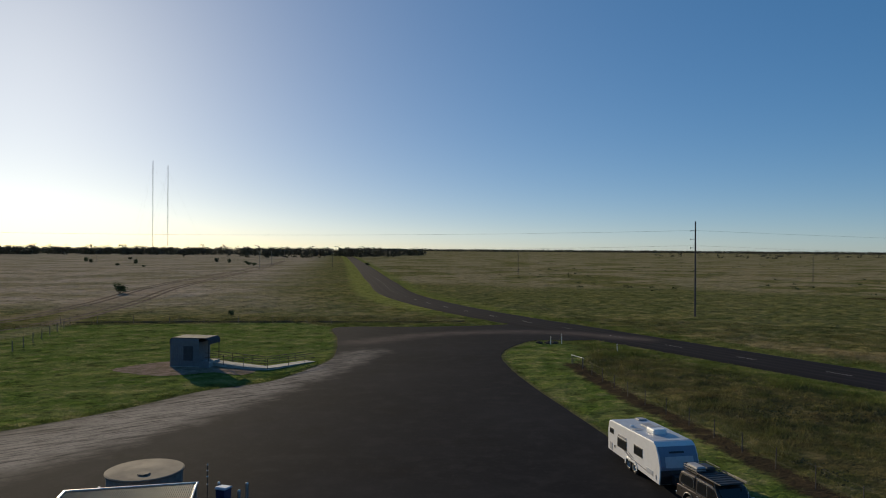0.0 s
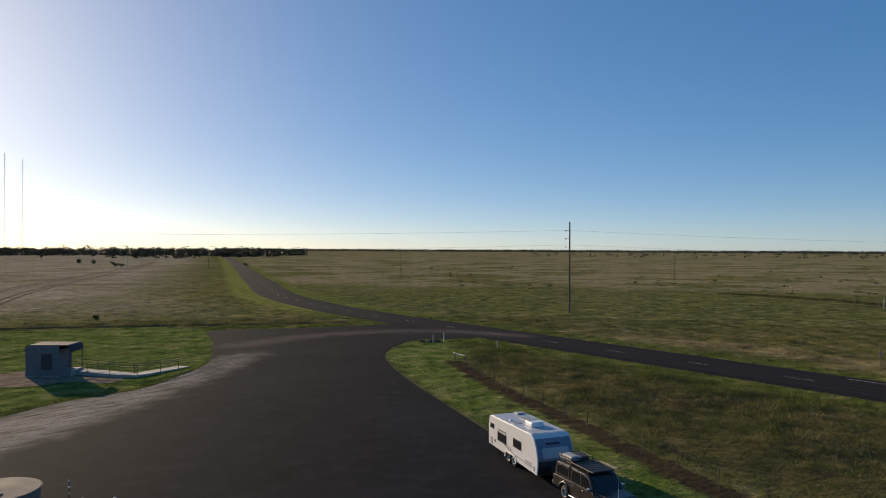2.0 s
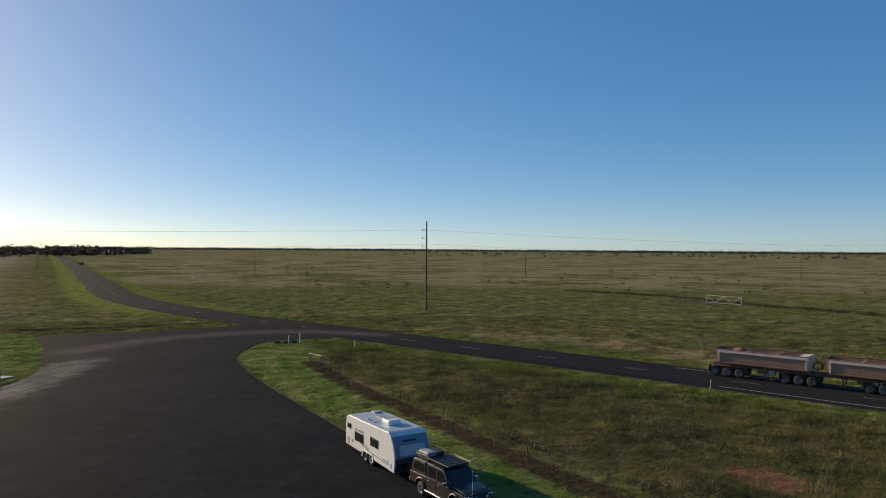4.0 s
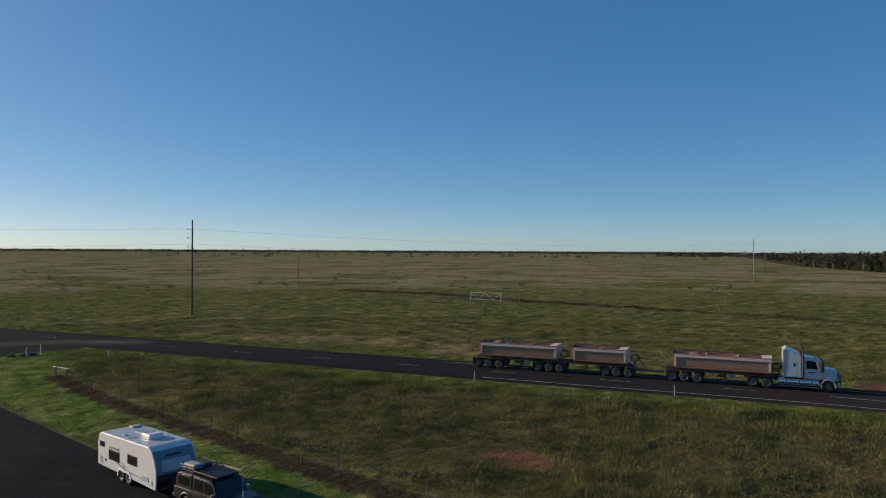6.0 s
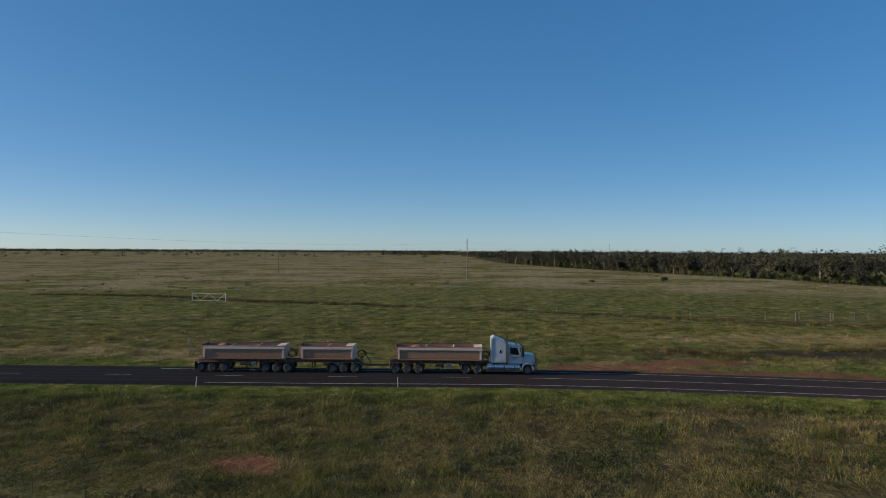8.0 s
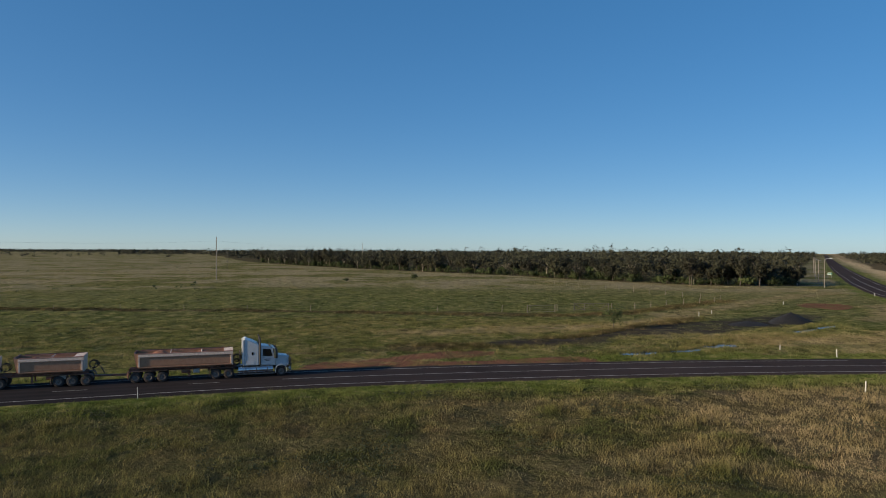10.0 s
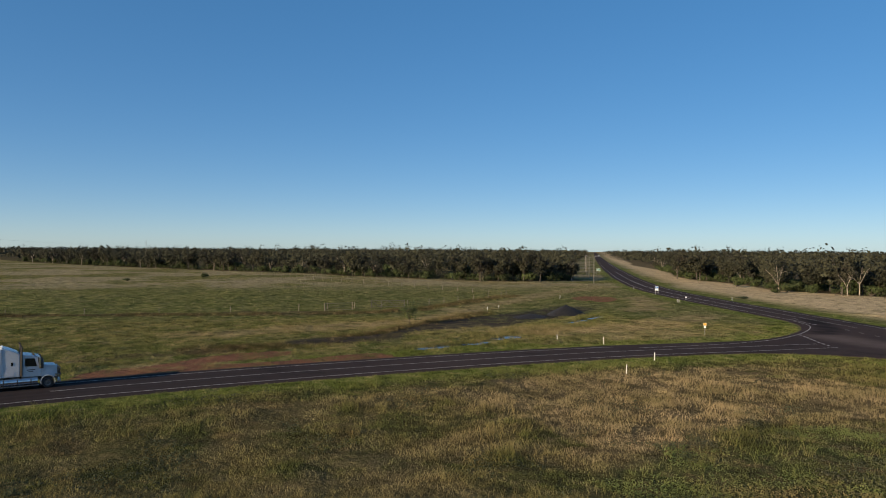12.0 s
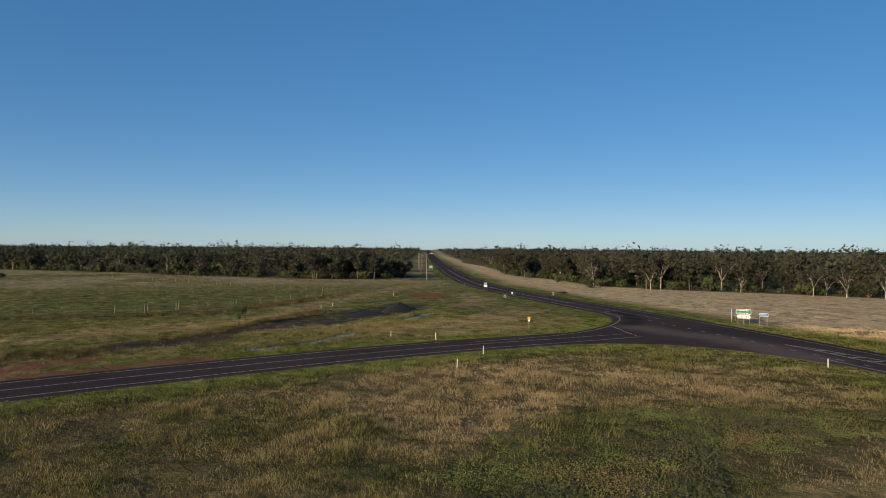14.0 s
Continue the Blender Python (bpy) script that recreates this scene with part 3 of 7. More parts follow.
def graded(lo, hi, step, end, growth=1.06):
    """Grid lines a step apart from lo to hi, then ever wider to +-end."""
    mid = list(np.arange(lo, hi + step / 2, step))
    up, down, s = [], [], step
    while (up[-1] if up else hi) < end:
        s *= growth
        up.append((up[-1] if up else hi) + s)
    s = step
    while (down[-1] if down else lo) > -end:
        s *= growth
        down.append((down[-1] if down else lo) - s)
    return np.array(down[::-1] + mid + up)


def ribbon(line, offsets, z):
    """A strip that follows a line: verts and faces for the offsets (to the left of the way)."""
    d = np.gradient(line[:, :2], axis=0)
    d /= np.linalg.norm(d, axis=1)[:, None]
    n = np.stack([-d[:, 1], d[:, 0]], 1)
    rows = [np.c_[line[:, :2] + n * o, np.full(len(line), z)] for o in offsets]
    v = np.concatenate(rows)
    m, f = len(line), []
    for k in range(len(offsets) - 1):
        i = np.arange(m - 1)
        f.append(np.stack([k * m + i, (k + 1) * m + i, (k + 1) * m + i + 1, k * m + i + 1], 1)[:, ::-1])
    return v, np.concatenate(f)



def lattice(P, scale, seed):
    """Smooth random values between -1 and 1, for arrays of points."""
    q = P * scale
    i = np.floor(q).astype(np.int64)
    f = q - i
    f = f * f * (3 - 2 * f)

    def corner(a, b):
        k = (i[:, 0] + a) * 374761393 + (i[:, 1] + b) * 668265263 + seed * 69069
        k = (k ^ (k >> 13)) * 1274126177
        return ((k ^ (k >> 16)) & 65535) / 32767.5 - 1
    top = corner(0, 0) * (1 - f[:, 0]) + corner(1, 0) * f[:, 0]
    low = corner(0, 1) * (1 - f[:, 0]) + corner(1, 1) * f[:, 0]
    return top * (1 - f[:, 1]) + low * f[:, 1]


def relief(P, vals):
    """Height of the tussocky ground: hummocks a few metres wide, flat beside the seal, on lawns and bare earth."""
    h = 0.5 * lattice(P, 0.23, 3) + 0.6 * lattice(P @ np.array([[0.8, 0.6], [-0.6, 0.8]]), 0.41, 5) + 0.25 * lattice(P, 0.08, 9)
    h = 0.34 * np.clip(h + 0.15, 0, 1.1)
    calm = np.clip((vals["road"] - 1.5) / 5, 0, 1) * np.clip(-vals["lawn"] / 2, 0, 1) * np.clip(-vals["coal"] / 2, 0, 1) * np.clip(-vals["clay"] / 2, 0, 1) * np.clip((vals["fence"] - 1.5) / 3, 0, 1)
    calm *= np.clip((np.min([line_gap(P, c) for c in POOLS], axis=0) - 2.5) / 3, 0, 1)
    return h * calm * np.clip((P[:, 0] + 66) / 6, 0, 1) * np.clip((250 - np.hypot(P[:, 0], P[:, 1])) / 60, 0, 1)


# ---- ground and roads ----
gx, gy = graded(-74, 232, 1.25, 4900, 1.10), graded(-112, 172, 1.25, 4900, 1.10)
X, Y = np.meshgrid(gx, gy)
P = np.stack([X.ravel(), Y.ravel()], 1)
i = np.arange(len(gx) * (len(gy) - 1)).reshape(len(gy) - 1, len(gx))[:, :-1].ravel()
F = np.stack([i, i + 1, i + 1 + len(gx), i + len(gx)], 1)
marks = fields(P)
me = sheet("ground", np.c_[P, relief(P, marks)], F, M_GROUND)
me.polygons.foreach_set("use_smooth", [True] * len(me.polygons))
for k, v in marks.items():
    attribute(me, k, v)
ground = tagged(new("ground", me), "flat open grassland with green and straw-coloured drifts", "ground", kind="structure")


def outline_sheet(name, poly, z, material):
    """A flat slab with a closed outline and a small edge, its top at z."""
    bm = bmesh.new()
    top = [bm.verts.new((x, y, z)) for x, y in poly]
    low = [bm.verts.new((x, y, -0.05)) for x, y in poly]
    f = bm.faces.new(top)
    f.normal_update()
    if f.normal.z < 0:
        f.normal_flip()
    n = len(poly)
    for j in range(n):
        bm.faces.new((top[j], low[j], low[(j + 1) % n], top[(j + 1) % n]))
    lo, hi = np.min(poly, axis=0), np.max(poly, axis=0)
    for axis in (0, 1):   # cut into a grid, so that the dust on it can vary
        for c in np.arange(lo[axis] + 3, hi[axis], 3.0):
            geom = list(bm.verts) + list(bm.edges) + list(bm.faces)
            bmesh.ops.bisect_plane(bm, geom=geom, plane_co=(c, c, 0), plane_no=(1 - axis, axis, 0))
    bmesh.ops.triangulate(bm, faces=list(bm.faces))
    return finish(name, bm, material)


def across(q):
    """Distance from the centre line of the nearer highway."""
    return np.clip(np.minimum(line_gap(q, ROAD_A), line_gap(q, ROAD_B)), 0, 3.6)


def seal(name, me, label, category="road", lanes=False):
    v = np.empty(len(me.vertices) * 3, np.float32)
    me.vertices.foreach_get("co", v)
    q = v.reshape(-1, 3)[:, :2].astype(float)
    for key, line in (("gravel", GRAVEL), ("wear", WORN), ("skid", SKID)):
        fade = np.maximum(0, q[:, 0] + 27) * 0.20 if key == "gravel" else 0
        near = line_gap(q, line) + fade
        if key == "wear":
            near = np.minimum(near, line_gap(q, MOUTH) + 1.6)
        attribute(me, key, np.clip(near, 0, 60))
    attribute(me, "lane", across(q) if lanes else np.zeros(len(q)))
    return tagged(new(name, me), label, category, kind="structure")


def road_mesh(name, line, half, z):
    v, f = ribbon(line, (-half - 0.25, -half, *np.arange(-3.6, 3.7, 0.45), half, half + 0.25), z)
    m = len(line)
    v[:m, 2] = v[-m:, 2] = -0.03
    return sheet(name, v, f, M_SEAL)


road_a = seal("road", road_mesh("road", ROAD_A, HALF_A, 0.040), "dark sealed two-lane highway with white lines", lanes=True)
road_b = seal("road", road_mesh("road", ROAD_B, HALF_B, 0.046), "dark sealed highway meeting another at a junction", lanes=True)
seal("pavement", outline_sheet("pavement", APRON, 0.034, M_ASPHALT), "worn dark asphalt parking apron with dusty gravel edge", "pavement")
seal("road_junction", outline_sheet("road_junction", JUNCTION, 0.052, M_SEAL), "dark sealed road junction with tyre marks")

# ---- road train ----
M_TUB = plain("tub_cream_paint", (0.40, 0.215, 0.125), 0.6, wear=0.15, dirt=(0.32, 0.15, 0.08), dirt_amount=0.6)
M_TUBRAIL = plain("tub_rail_paint", (0.68, 0.54, 0.44), 0.5, wear=0.15, dirt=(0.32, 0.16, 0.10), dirt_amount=0.5)
M_TUBRIM = plain("rusty_rim_paint", (0.36, 0.17, 0.12), 0.65, wear=0.3, dirt=(0.5, 0.36, 0.28), dirt_amount=0.5)
M_CHASSIS = plain("dusty_red_chassis", (0.20, 0.085, 0.055), 0.7, wear=0.4, dirt=(0.30, 0.17, 0.11), dirt_amount=0.6)
M_LOAD = plain("red_brown_ore", (0.26, 0.11, 0.065), 0.95, wear=0.45, scale=2.0)
M_CAB = plain("white_cab_paint", (0.58, 0.60, 0.62), 0.25, wear=0.06, dirt_amount=0.15)
M_CHROME = plain("bright_steel", (0.62, 0.63, 0.64), 0.22, 0.95)
M_GUARD = plain("black_mudguard", (0.050, 0.038, 0.034), 0.7, dirt=(0.24, 0.13, 0.085), dirt_amount=0.6)
M_DUSTGUARD = plain("dusty_mudguard", (0.30, 0.15, 0.10), 0.75, wear=0.3, dirt=(0.42, 0.25, 0.16), dirt_amount=0.6)
M_AMBER = plain("amber_lens", (0.7, 0.25, 0.02), 0.3)
M_REDLENS = plain("red_lens", (0.45, 0.02, 0.02), 0.3)


def wheel_meshes(r=0.52, w=0.50, rim_material=None):
    """Tyre (a pair) and rim, lying on their axle along y."""
    turn = pose(0, 0, 0, 90, 0, 0)
    h = w / 2
    tyre = lathe([(r * 0.56, -h), (r * 0.86, -h), (r * 0.97, -h + 0.03), (r, -h + 0.07), (r, -0.03), (r * 0.93, -0.02), (r * 0.93, 0.02), (r, 0.03), (r, h - 0.07), (r * 0.97, h - 0.03), (r * 0.86, h), (r * 0.56, h)], 28)
    bmesh.ops.transform(tyre, matrix=turn, verts=tyre.verts)
    rim = lathe([(0, h - 0.06), (r * 0.16, h - 0.05), (r * 0.20, h - 0.10), (r * 0.44, h - 0.12), (r * 0.50, h - 0.03), (r * 0.575, h + 0.005), (r * 0.575, h - 0.02), (r * 0.575, -h + 0.02), (r * 0.575, -h - 0.005), (r * 0.50, -h + 0.03), (r * 0.44, -h + 0.12), (r * 0.20, -h + 0.10), (r * 0.16, -h + 0.05), (0, -h + 0.06)], 20)
    bmesh.ops.transform(rim, matrix=turn, verts=rim.verts)
    return finish("wheel", tyre, M_RUBBER, True), finish("rim", rim, rim_material or M_STEEL, True)


M_WHEELRIM = plain("dusty_wheel_rim", (0.20, 0.17, 0.15), 0.6, 0.3, dirt=(0.30, 0.18, 0.12), dirt_amount=0.6)
TRUCK_WHEEL = wheel_meshes(0.52, 0.52, M_WHEELRIM)
STEER_WHEEL = wheel_meshes(0.52, 0.30, M_WHEELRIM)


def add_wheel(meshes, parent, x, y, z):
    w = new("wheel", meshes[0])
    w.parent = parent
    w.matrix_basis = pose(x, y, z)
    r = new("rim", meshes[1])
    r.parent = w
    return w


def axle_group(parent, xs, y=0.98, guard=None, long=0.0):
    """Axles with pairs of wheels and a flat-topped guard over each side."""
    for x in xs:
        part("axle", rod((x, -0.9, 0.52), (x, 0.9, 0.52), 0.08), M_DARKSTEEL, parent)
        for s in (-1, 1):
            add_wheel(TRUCK_WHEEL, parent, x, s * y, 0.52)
    a, b = min(xs) - 0.60, max(xs) + 0.60
    for s in (-1, 1):
        t = 0.025
        prof = [(a - 0.05, 0.52), (a, 0.95), (a + 0.16, 1.13), (b - 0.16, 1.13), (b, 0.95), (b + 0.04, 0.72)]
        prof += [(b + 0.04 - t, 0.72), (b - t, 0.94), (b - 0.17, 1.13 - t), (a + 0.17, 1.13 - t), (a + t, 0.94), (a - 0.05 + t, 0.52)]
        part("mudguard", prism(prof, s * y - 0.30, s * y + 0.30, "y"), guard or M_GUARD, parent)
    part("mudflap", box((a - 0.07, -y - 0.28, 0.28), (a - 0.045, -y + 0.28, 0.9)), M_DUSTGUARD, parent)
    part("mudflap", box((a - 0.07, y - 0.28, 0.28), (a - 0.045, y + 0.28, 0.9)), M_DUSTGUARD, parent)


def tub(parent, x0, x1, load):
    """A tipping body: open tub with thick rails, framed side panels, a flared tail and a domed headboard."""
    zb, zt, w = 1.40, 2.84, 1.22
    bm = bmesh.new()
    t = 0.09
    for s in (-1, 1):   # sides lean out a little
        prism([(s * (w - 0.10), zb), (s * w, zb + 0.25), (s * w, zt), (s * (w - t), zt), (s * (w - t), zb + 0.28), (s * (w - 0.18), zb + t)], x0, x1, "x", bm=bm)
    body = part("tub", bm, M_TUB, parent)
    part("tub_floor", prism([(-w + 0.10, zb), (w - 0.10, zb), (w - 0.16, zb + 0.11), (-w + 0.16, zb + 0.11)], x0 + 0.02, x1 - 0.02, "x"), M_CHASSIS, body)
    # headboard with a domed top, tail leaning back
    dome = [(-w, zb + 0.02), (w, zb + 0.02), (w, zt)] + [(w * math.cos(a), zt + 0.09 * math.sin(a)) for a in np.linspace(0.25, math.pi - 0.25, 7)] + [(-w, zt)]
    part("headboard", prism(dome, x1 + 0.002, x1 + 0.10, "x"), M_TUBRAIL, body)
    part("hood", prism([(x1 - 0.80, zt + 0.05), (x1 + 0.10, zt + 0.11), (x1 + 0.10, zt + 0.07), (x1 - 0.80, zt + 0.01)], -w * 0.93, w * 0.93, "y"), M_TUBRAIL, body)
    part("tailgate", prism([(x0 - 0.42, zt + 0.12), (x0 - 0.34, zt + 0.12), (x0 - 0.02, zb + 0.08), (x0 - 0.12, zb + 0.08)], -w + 0.02, w - 0.02, "y"), M_CHASSIS, body, "rust-dusted tailgate")
    for s in (-1, 1):
        part("tail_cheek", prism([(x0 - 0.40, zt + 0.16), (x0 - 0.001, zt), (x0 - 0.001, zb + 0.1), (x0 - 0.14, zb + 0.3)], s * (w - 0.07), s * w, "y"), M_TUB, body)
        part("top_rail", box((x0, min(s * (w - 0.10), s * (w + 0.06)), zt - 0.02), (x1 + 0.1, max(s * (w - 0.10), s * (w + 0.06)), zt + 0.06), 0.025), M_TUBRIM, body)
        part("coaming", prism([(s * w, zt - 0.34), (s * (w + 0.09), zt - 0.28), (s * (w + 0.05), zt - 0.03), (s * w, zt - 0.025)], x0 - 0.02, x1 + 0.1, "x"), M_TUBRAIL, body, "pale sloping top band")
        part("side_rail", box((x0 + 0.02, min(s * (w - 0.08), s * (w + 0.05)), zb + 0.06), (x1, max(s * (w - 0.08), s * (w + 0.05)), zb + 0.17), 0.02), M_TUB, body)
        for x in (x0 + 0.08, x1 - 0.06):
            part("corner_post", box((x - 0.09, min(s * w, s * (w + 0.07)), zb + 0.175), (x + 0.09, max(s * w, s * (w + 0.07)), zt - 0.345), 0.02), M_TUBRAIL, body)
    n = max(1, int((x1 - x0) // 4))
    for k in range(1, n + 1):
        x = x0 + (x1 - x0) * k / (n + 1)
        part("cross_bar", rod((x, -w, zt + 0.03), (x, w, zt + 0.03), 0.05), M_TUBRAIL, body)
    part("tarp_roll", tube([(x0 + 0.1, w - 0.02, zt + 0.11), ((x0 + x1) / 2, w - 0.02, zt + 0.11), (x1 - 0.1, w - 0.02, zt + 0.11)], 0.05), M_GUARD, body, "rolled dark tarpaulin")
    # what is left of the load: two uneven heaps
    bm = bmesh.new()
    nx, ny = 40, 12
    grid = []
    for i in range(nx):
        for j in range(ny):
            u, v = i / (nx - 1), j / (ny - 1)
            x, y = x0 + 0.05 + u * (x1 - x0 - 0.1), (v * 2 - 1) * (w - 0.10)
            z = zt - 0.55 + load * (math.exp(-((u - 0.22) / 0.13) ** 2) + 0.8 * math.exp(-((u - 0.68) / 0.12) ** 2)) * (1 - 0.5 * abs(v * 2 - 1)) + 0.10 * noise.noise((x * 1.7, y * 1.7, load))
            grid.append(bm.verts.new((x, y, z)))
    for i in range(nx - 1):
        for j in range(ny - 1):
            k = i * ny + j
            bm.faces.new((grid[k], grid[k + ny], grid[k + ny + 1], grid[k + 1]))
    part("load", bm, M_LOAD, body, "uneven heaps of red-brown ore", smooth=True)
    return body


def chassis(parent, x0, x1, z=1.12):
    for s in (-1, 1):
        part("chassis_rail", box((x0, s * 0.42 - 0.07, z - 0.12), (x1, s * 0.42 + 0.07, z + 0.22), 0.02), M_CHASSIS, parent)
    for k in range(int((x1 - x0) / 1.6) + 1):
        x = x0 + 0.2 + k * 1.6
        if x < x1:
            part("cross_member", box((x - 0.05, -0.349, z - 0.06), (x + 0.05, 0.349, z + 0.14)), M_CHASSIS, parent)


def landing_legs(parent, x):
    for s in (-1, 1):
        part("landing_leg", box((x - 0.07, s * 0.75 - 0.07, 0.42), (x + 0.07, s * 0.75 + 0.07, 1.45), 0.01), M_CHASSIS, parent)
        part("foot", box((x - 0.14, s * 0.75 - 0.14, 0.36), (x + 0.14, s * 0.75 + 0.14, 0.416), 0.01), M_CHASSIS, parent)


def hose_loop(parent, x, z, size=0.42):
    """Coiled air and power lines at the coupling."""
    for k, y in enumerate((-0.35, 0.0, 0.3)):
        p = [(x + size * math.sin(a) * (0.9 + 0.1 * k), y + 0.12 * math.sin(2 * a), z + size * (1 - math.cos(a)) * 0.9) for a in np.linspace(-0.4, 5.6, 16)]
        part("air_line", tube(p, 0.035), M_RUBBER, parent)


def tipper_trailer(name_label, at, body, axles, rails, load, dolly=None, legs=None, hoses=None, drawbar=None):
    tr = thing("tipper_trailer", name_label, "trailer", at, "trailers of the road train")
    chassis(tr, *rails)
    tub(tr, *body, load)
    axle_group(tr, axles, guard=M_GUARD)
    if dolly:
        axle_group(tr, dolly, guard=M_GUARD)
        part("turntable", lathe([(0, 1.30), (0.55, 1.30), (0.6, 1.36), (0.6, 1.46), (0, 1.46)], 20), M_DARKSTEEL, tr, at=pose(sum(dolly) / len(dolly), 0, 0))
    if legs is not None:
        landing_legs(tr, legs)
    if hoses is not None:
        hose_loop(tr, hoses, 1.55)
    if drawbar:
        part("drawbar", prism([(drawbar[0], 0.85), (drawbar[1], 0.78), (drawbar[1], 0.62), (drawbar[0], 0.66)], -0.14, 0.14, "y"), M_CHASSIS, tr)
        part("ladder_bar", tube([(drawbar[0] + 0.1, -0.3, 1.2), (drawbar[0] + 0.35, -0.3, 2.1), (drawbar[0] + 0.9, -0.2, 1.5), (drawbar[0] + 1.2, 0, 0.9)], 0.03), M_DARKSTEEL, tr)
        part("ladder_bar", tube([(drawbar[0] + 0.1, 0.3, 1.2), (drawbar[0] + 0.35, 0.3, 2.1), (drawbar[0] + 0.9, 0.2, 1.5), (drawbar[0] + 1.2, 0, 0.9)], 0.03), M_DARKSTEEL, tr)
    xr = min(axles) - 0.75
    part("rear_bar", box((xr, -1.2, 0.55), (xr + 0.1, 1.2, 0.78), 0.02), M_DUSTGUARD, tr)
    for s in (-1, 1):
        part("rear_panel", box((xr - 0.02, s * 0.95 - 0.25, 0.5), (xr + 0.12, s * 0.95 + 0.25, 1.15), 0.03), M_DUSTGUARD, tr)
        part("tail_light", box((xr - 0.05, s * 0.95 - 0.15, 0.72), (xr - 0.021, s * 0.95 + 0.15, 0.86)), M_REDLENS, tr)
    # a tool box and an air tank slung under the rails
    mid = (body[0] + body[1]) / 2
    part("air_tank", rod((mid - 0.45, -0.75, 0.85), (mid + 0.45, -0.75, 0.85), 0.17, 14), M_CHASSIS, tr)
    part("tool_box", box((mid + 0.7, -1.05, 0.72), (mid + 1.3, -0.55, 1.12), 0.03), M_STEEL, tr)
    return tr


def along(s):
    """The truck's right-hand wheel line, s metres from the steering wheel: place and heading."""
    c = (-7.84e-4, -0.45955, 85.2785)
    y, left = 29.02, s
    while abs(left) > 0.02:
        slope = 2 * c[0] * y + c[1]
        dy = -0.02 if left > 0 else 0.02
        left -= math.copysign(math.hypot(dy, slope * dy), left)
        y += dy
        if abs(left) < 0.025:
            break
    slope = 2 * c[0] * y + c[1]
    d = Vector((-slope, -1, 0)).normalized()
    side = Vector((-d.y, d.x, 0))
    p = Vector((c[0] * y * y + c[1] * y + c[2], y, 0)) + side * 0.98
    return p, d


def on_road(s0, s1):
    """The pose of a unit whose x runs along the road: its x equals s, fitted at s0 and s1."""
    a, b = along(s0)[0], along(s1)[0]
    d = (b - a).normalized()
    o = a - d * s0
    return pose(o.x, o.y, 0.042, 0, 0, math.degrees(math.atan2(d.y, d.x)))


tipper_trailer("long cream tipping semi-trailer coupled to the prime mover, dusted red", on_road(-13, -6), (-13.98, -4.98), (-14.22, -12.98, -11.72), (-14.9, -4.6), 0.75, legs=-9.2, hoses=-4.45)
tipper_trailer("short cream tipping trailer on a dolly, dusted red", on_road(-27, -20), (-24.48, -18.95), (-28.43, -27.22, -26.02), (-29.0, -18.6), 0.55, dolly=(-21.07, -19.88, -18.64), legs=-23.4, hoses=-18.1, drawbar=(-18.3, -14.95))
tipper_trailer("long cream tipping trailer at the rear of the road train", on_road(-34, -27), (-35.15, -26.45), (-35.48, -34.22, -32.95), (-36.0, -26.2), 0.8, legs=-30.6, hoses=-25.75)


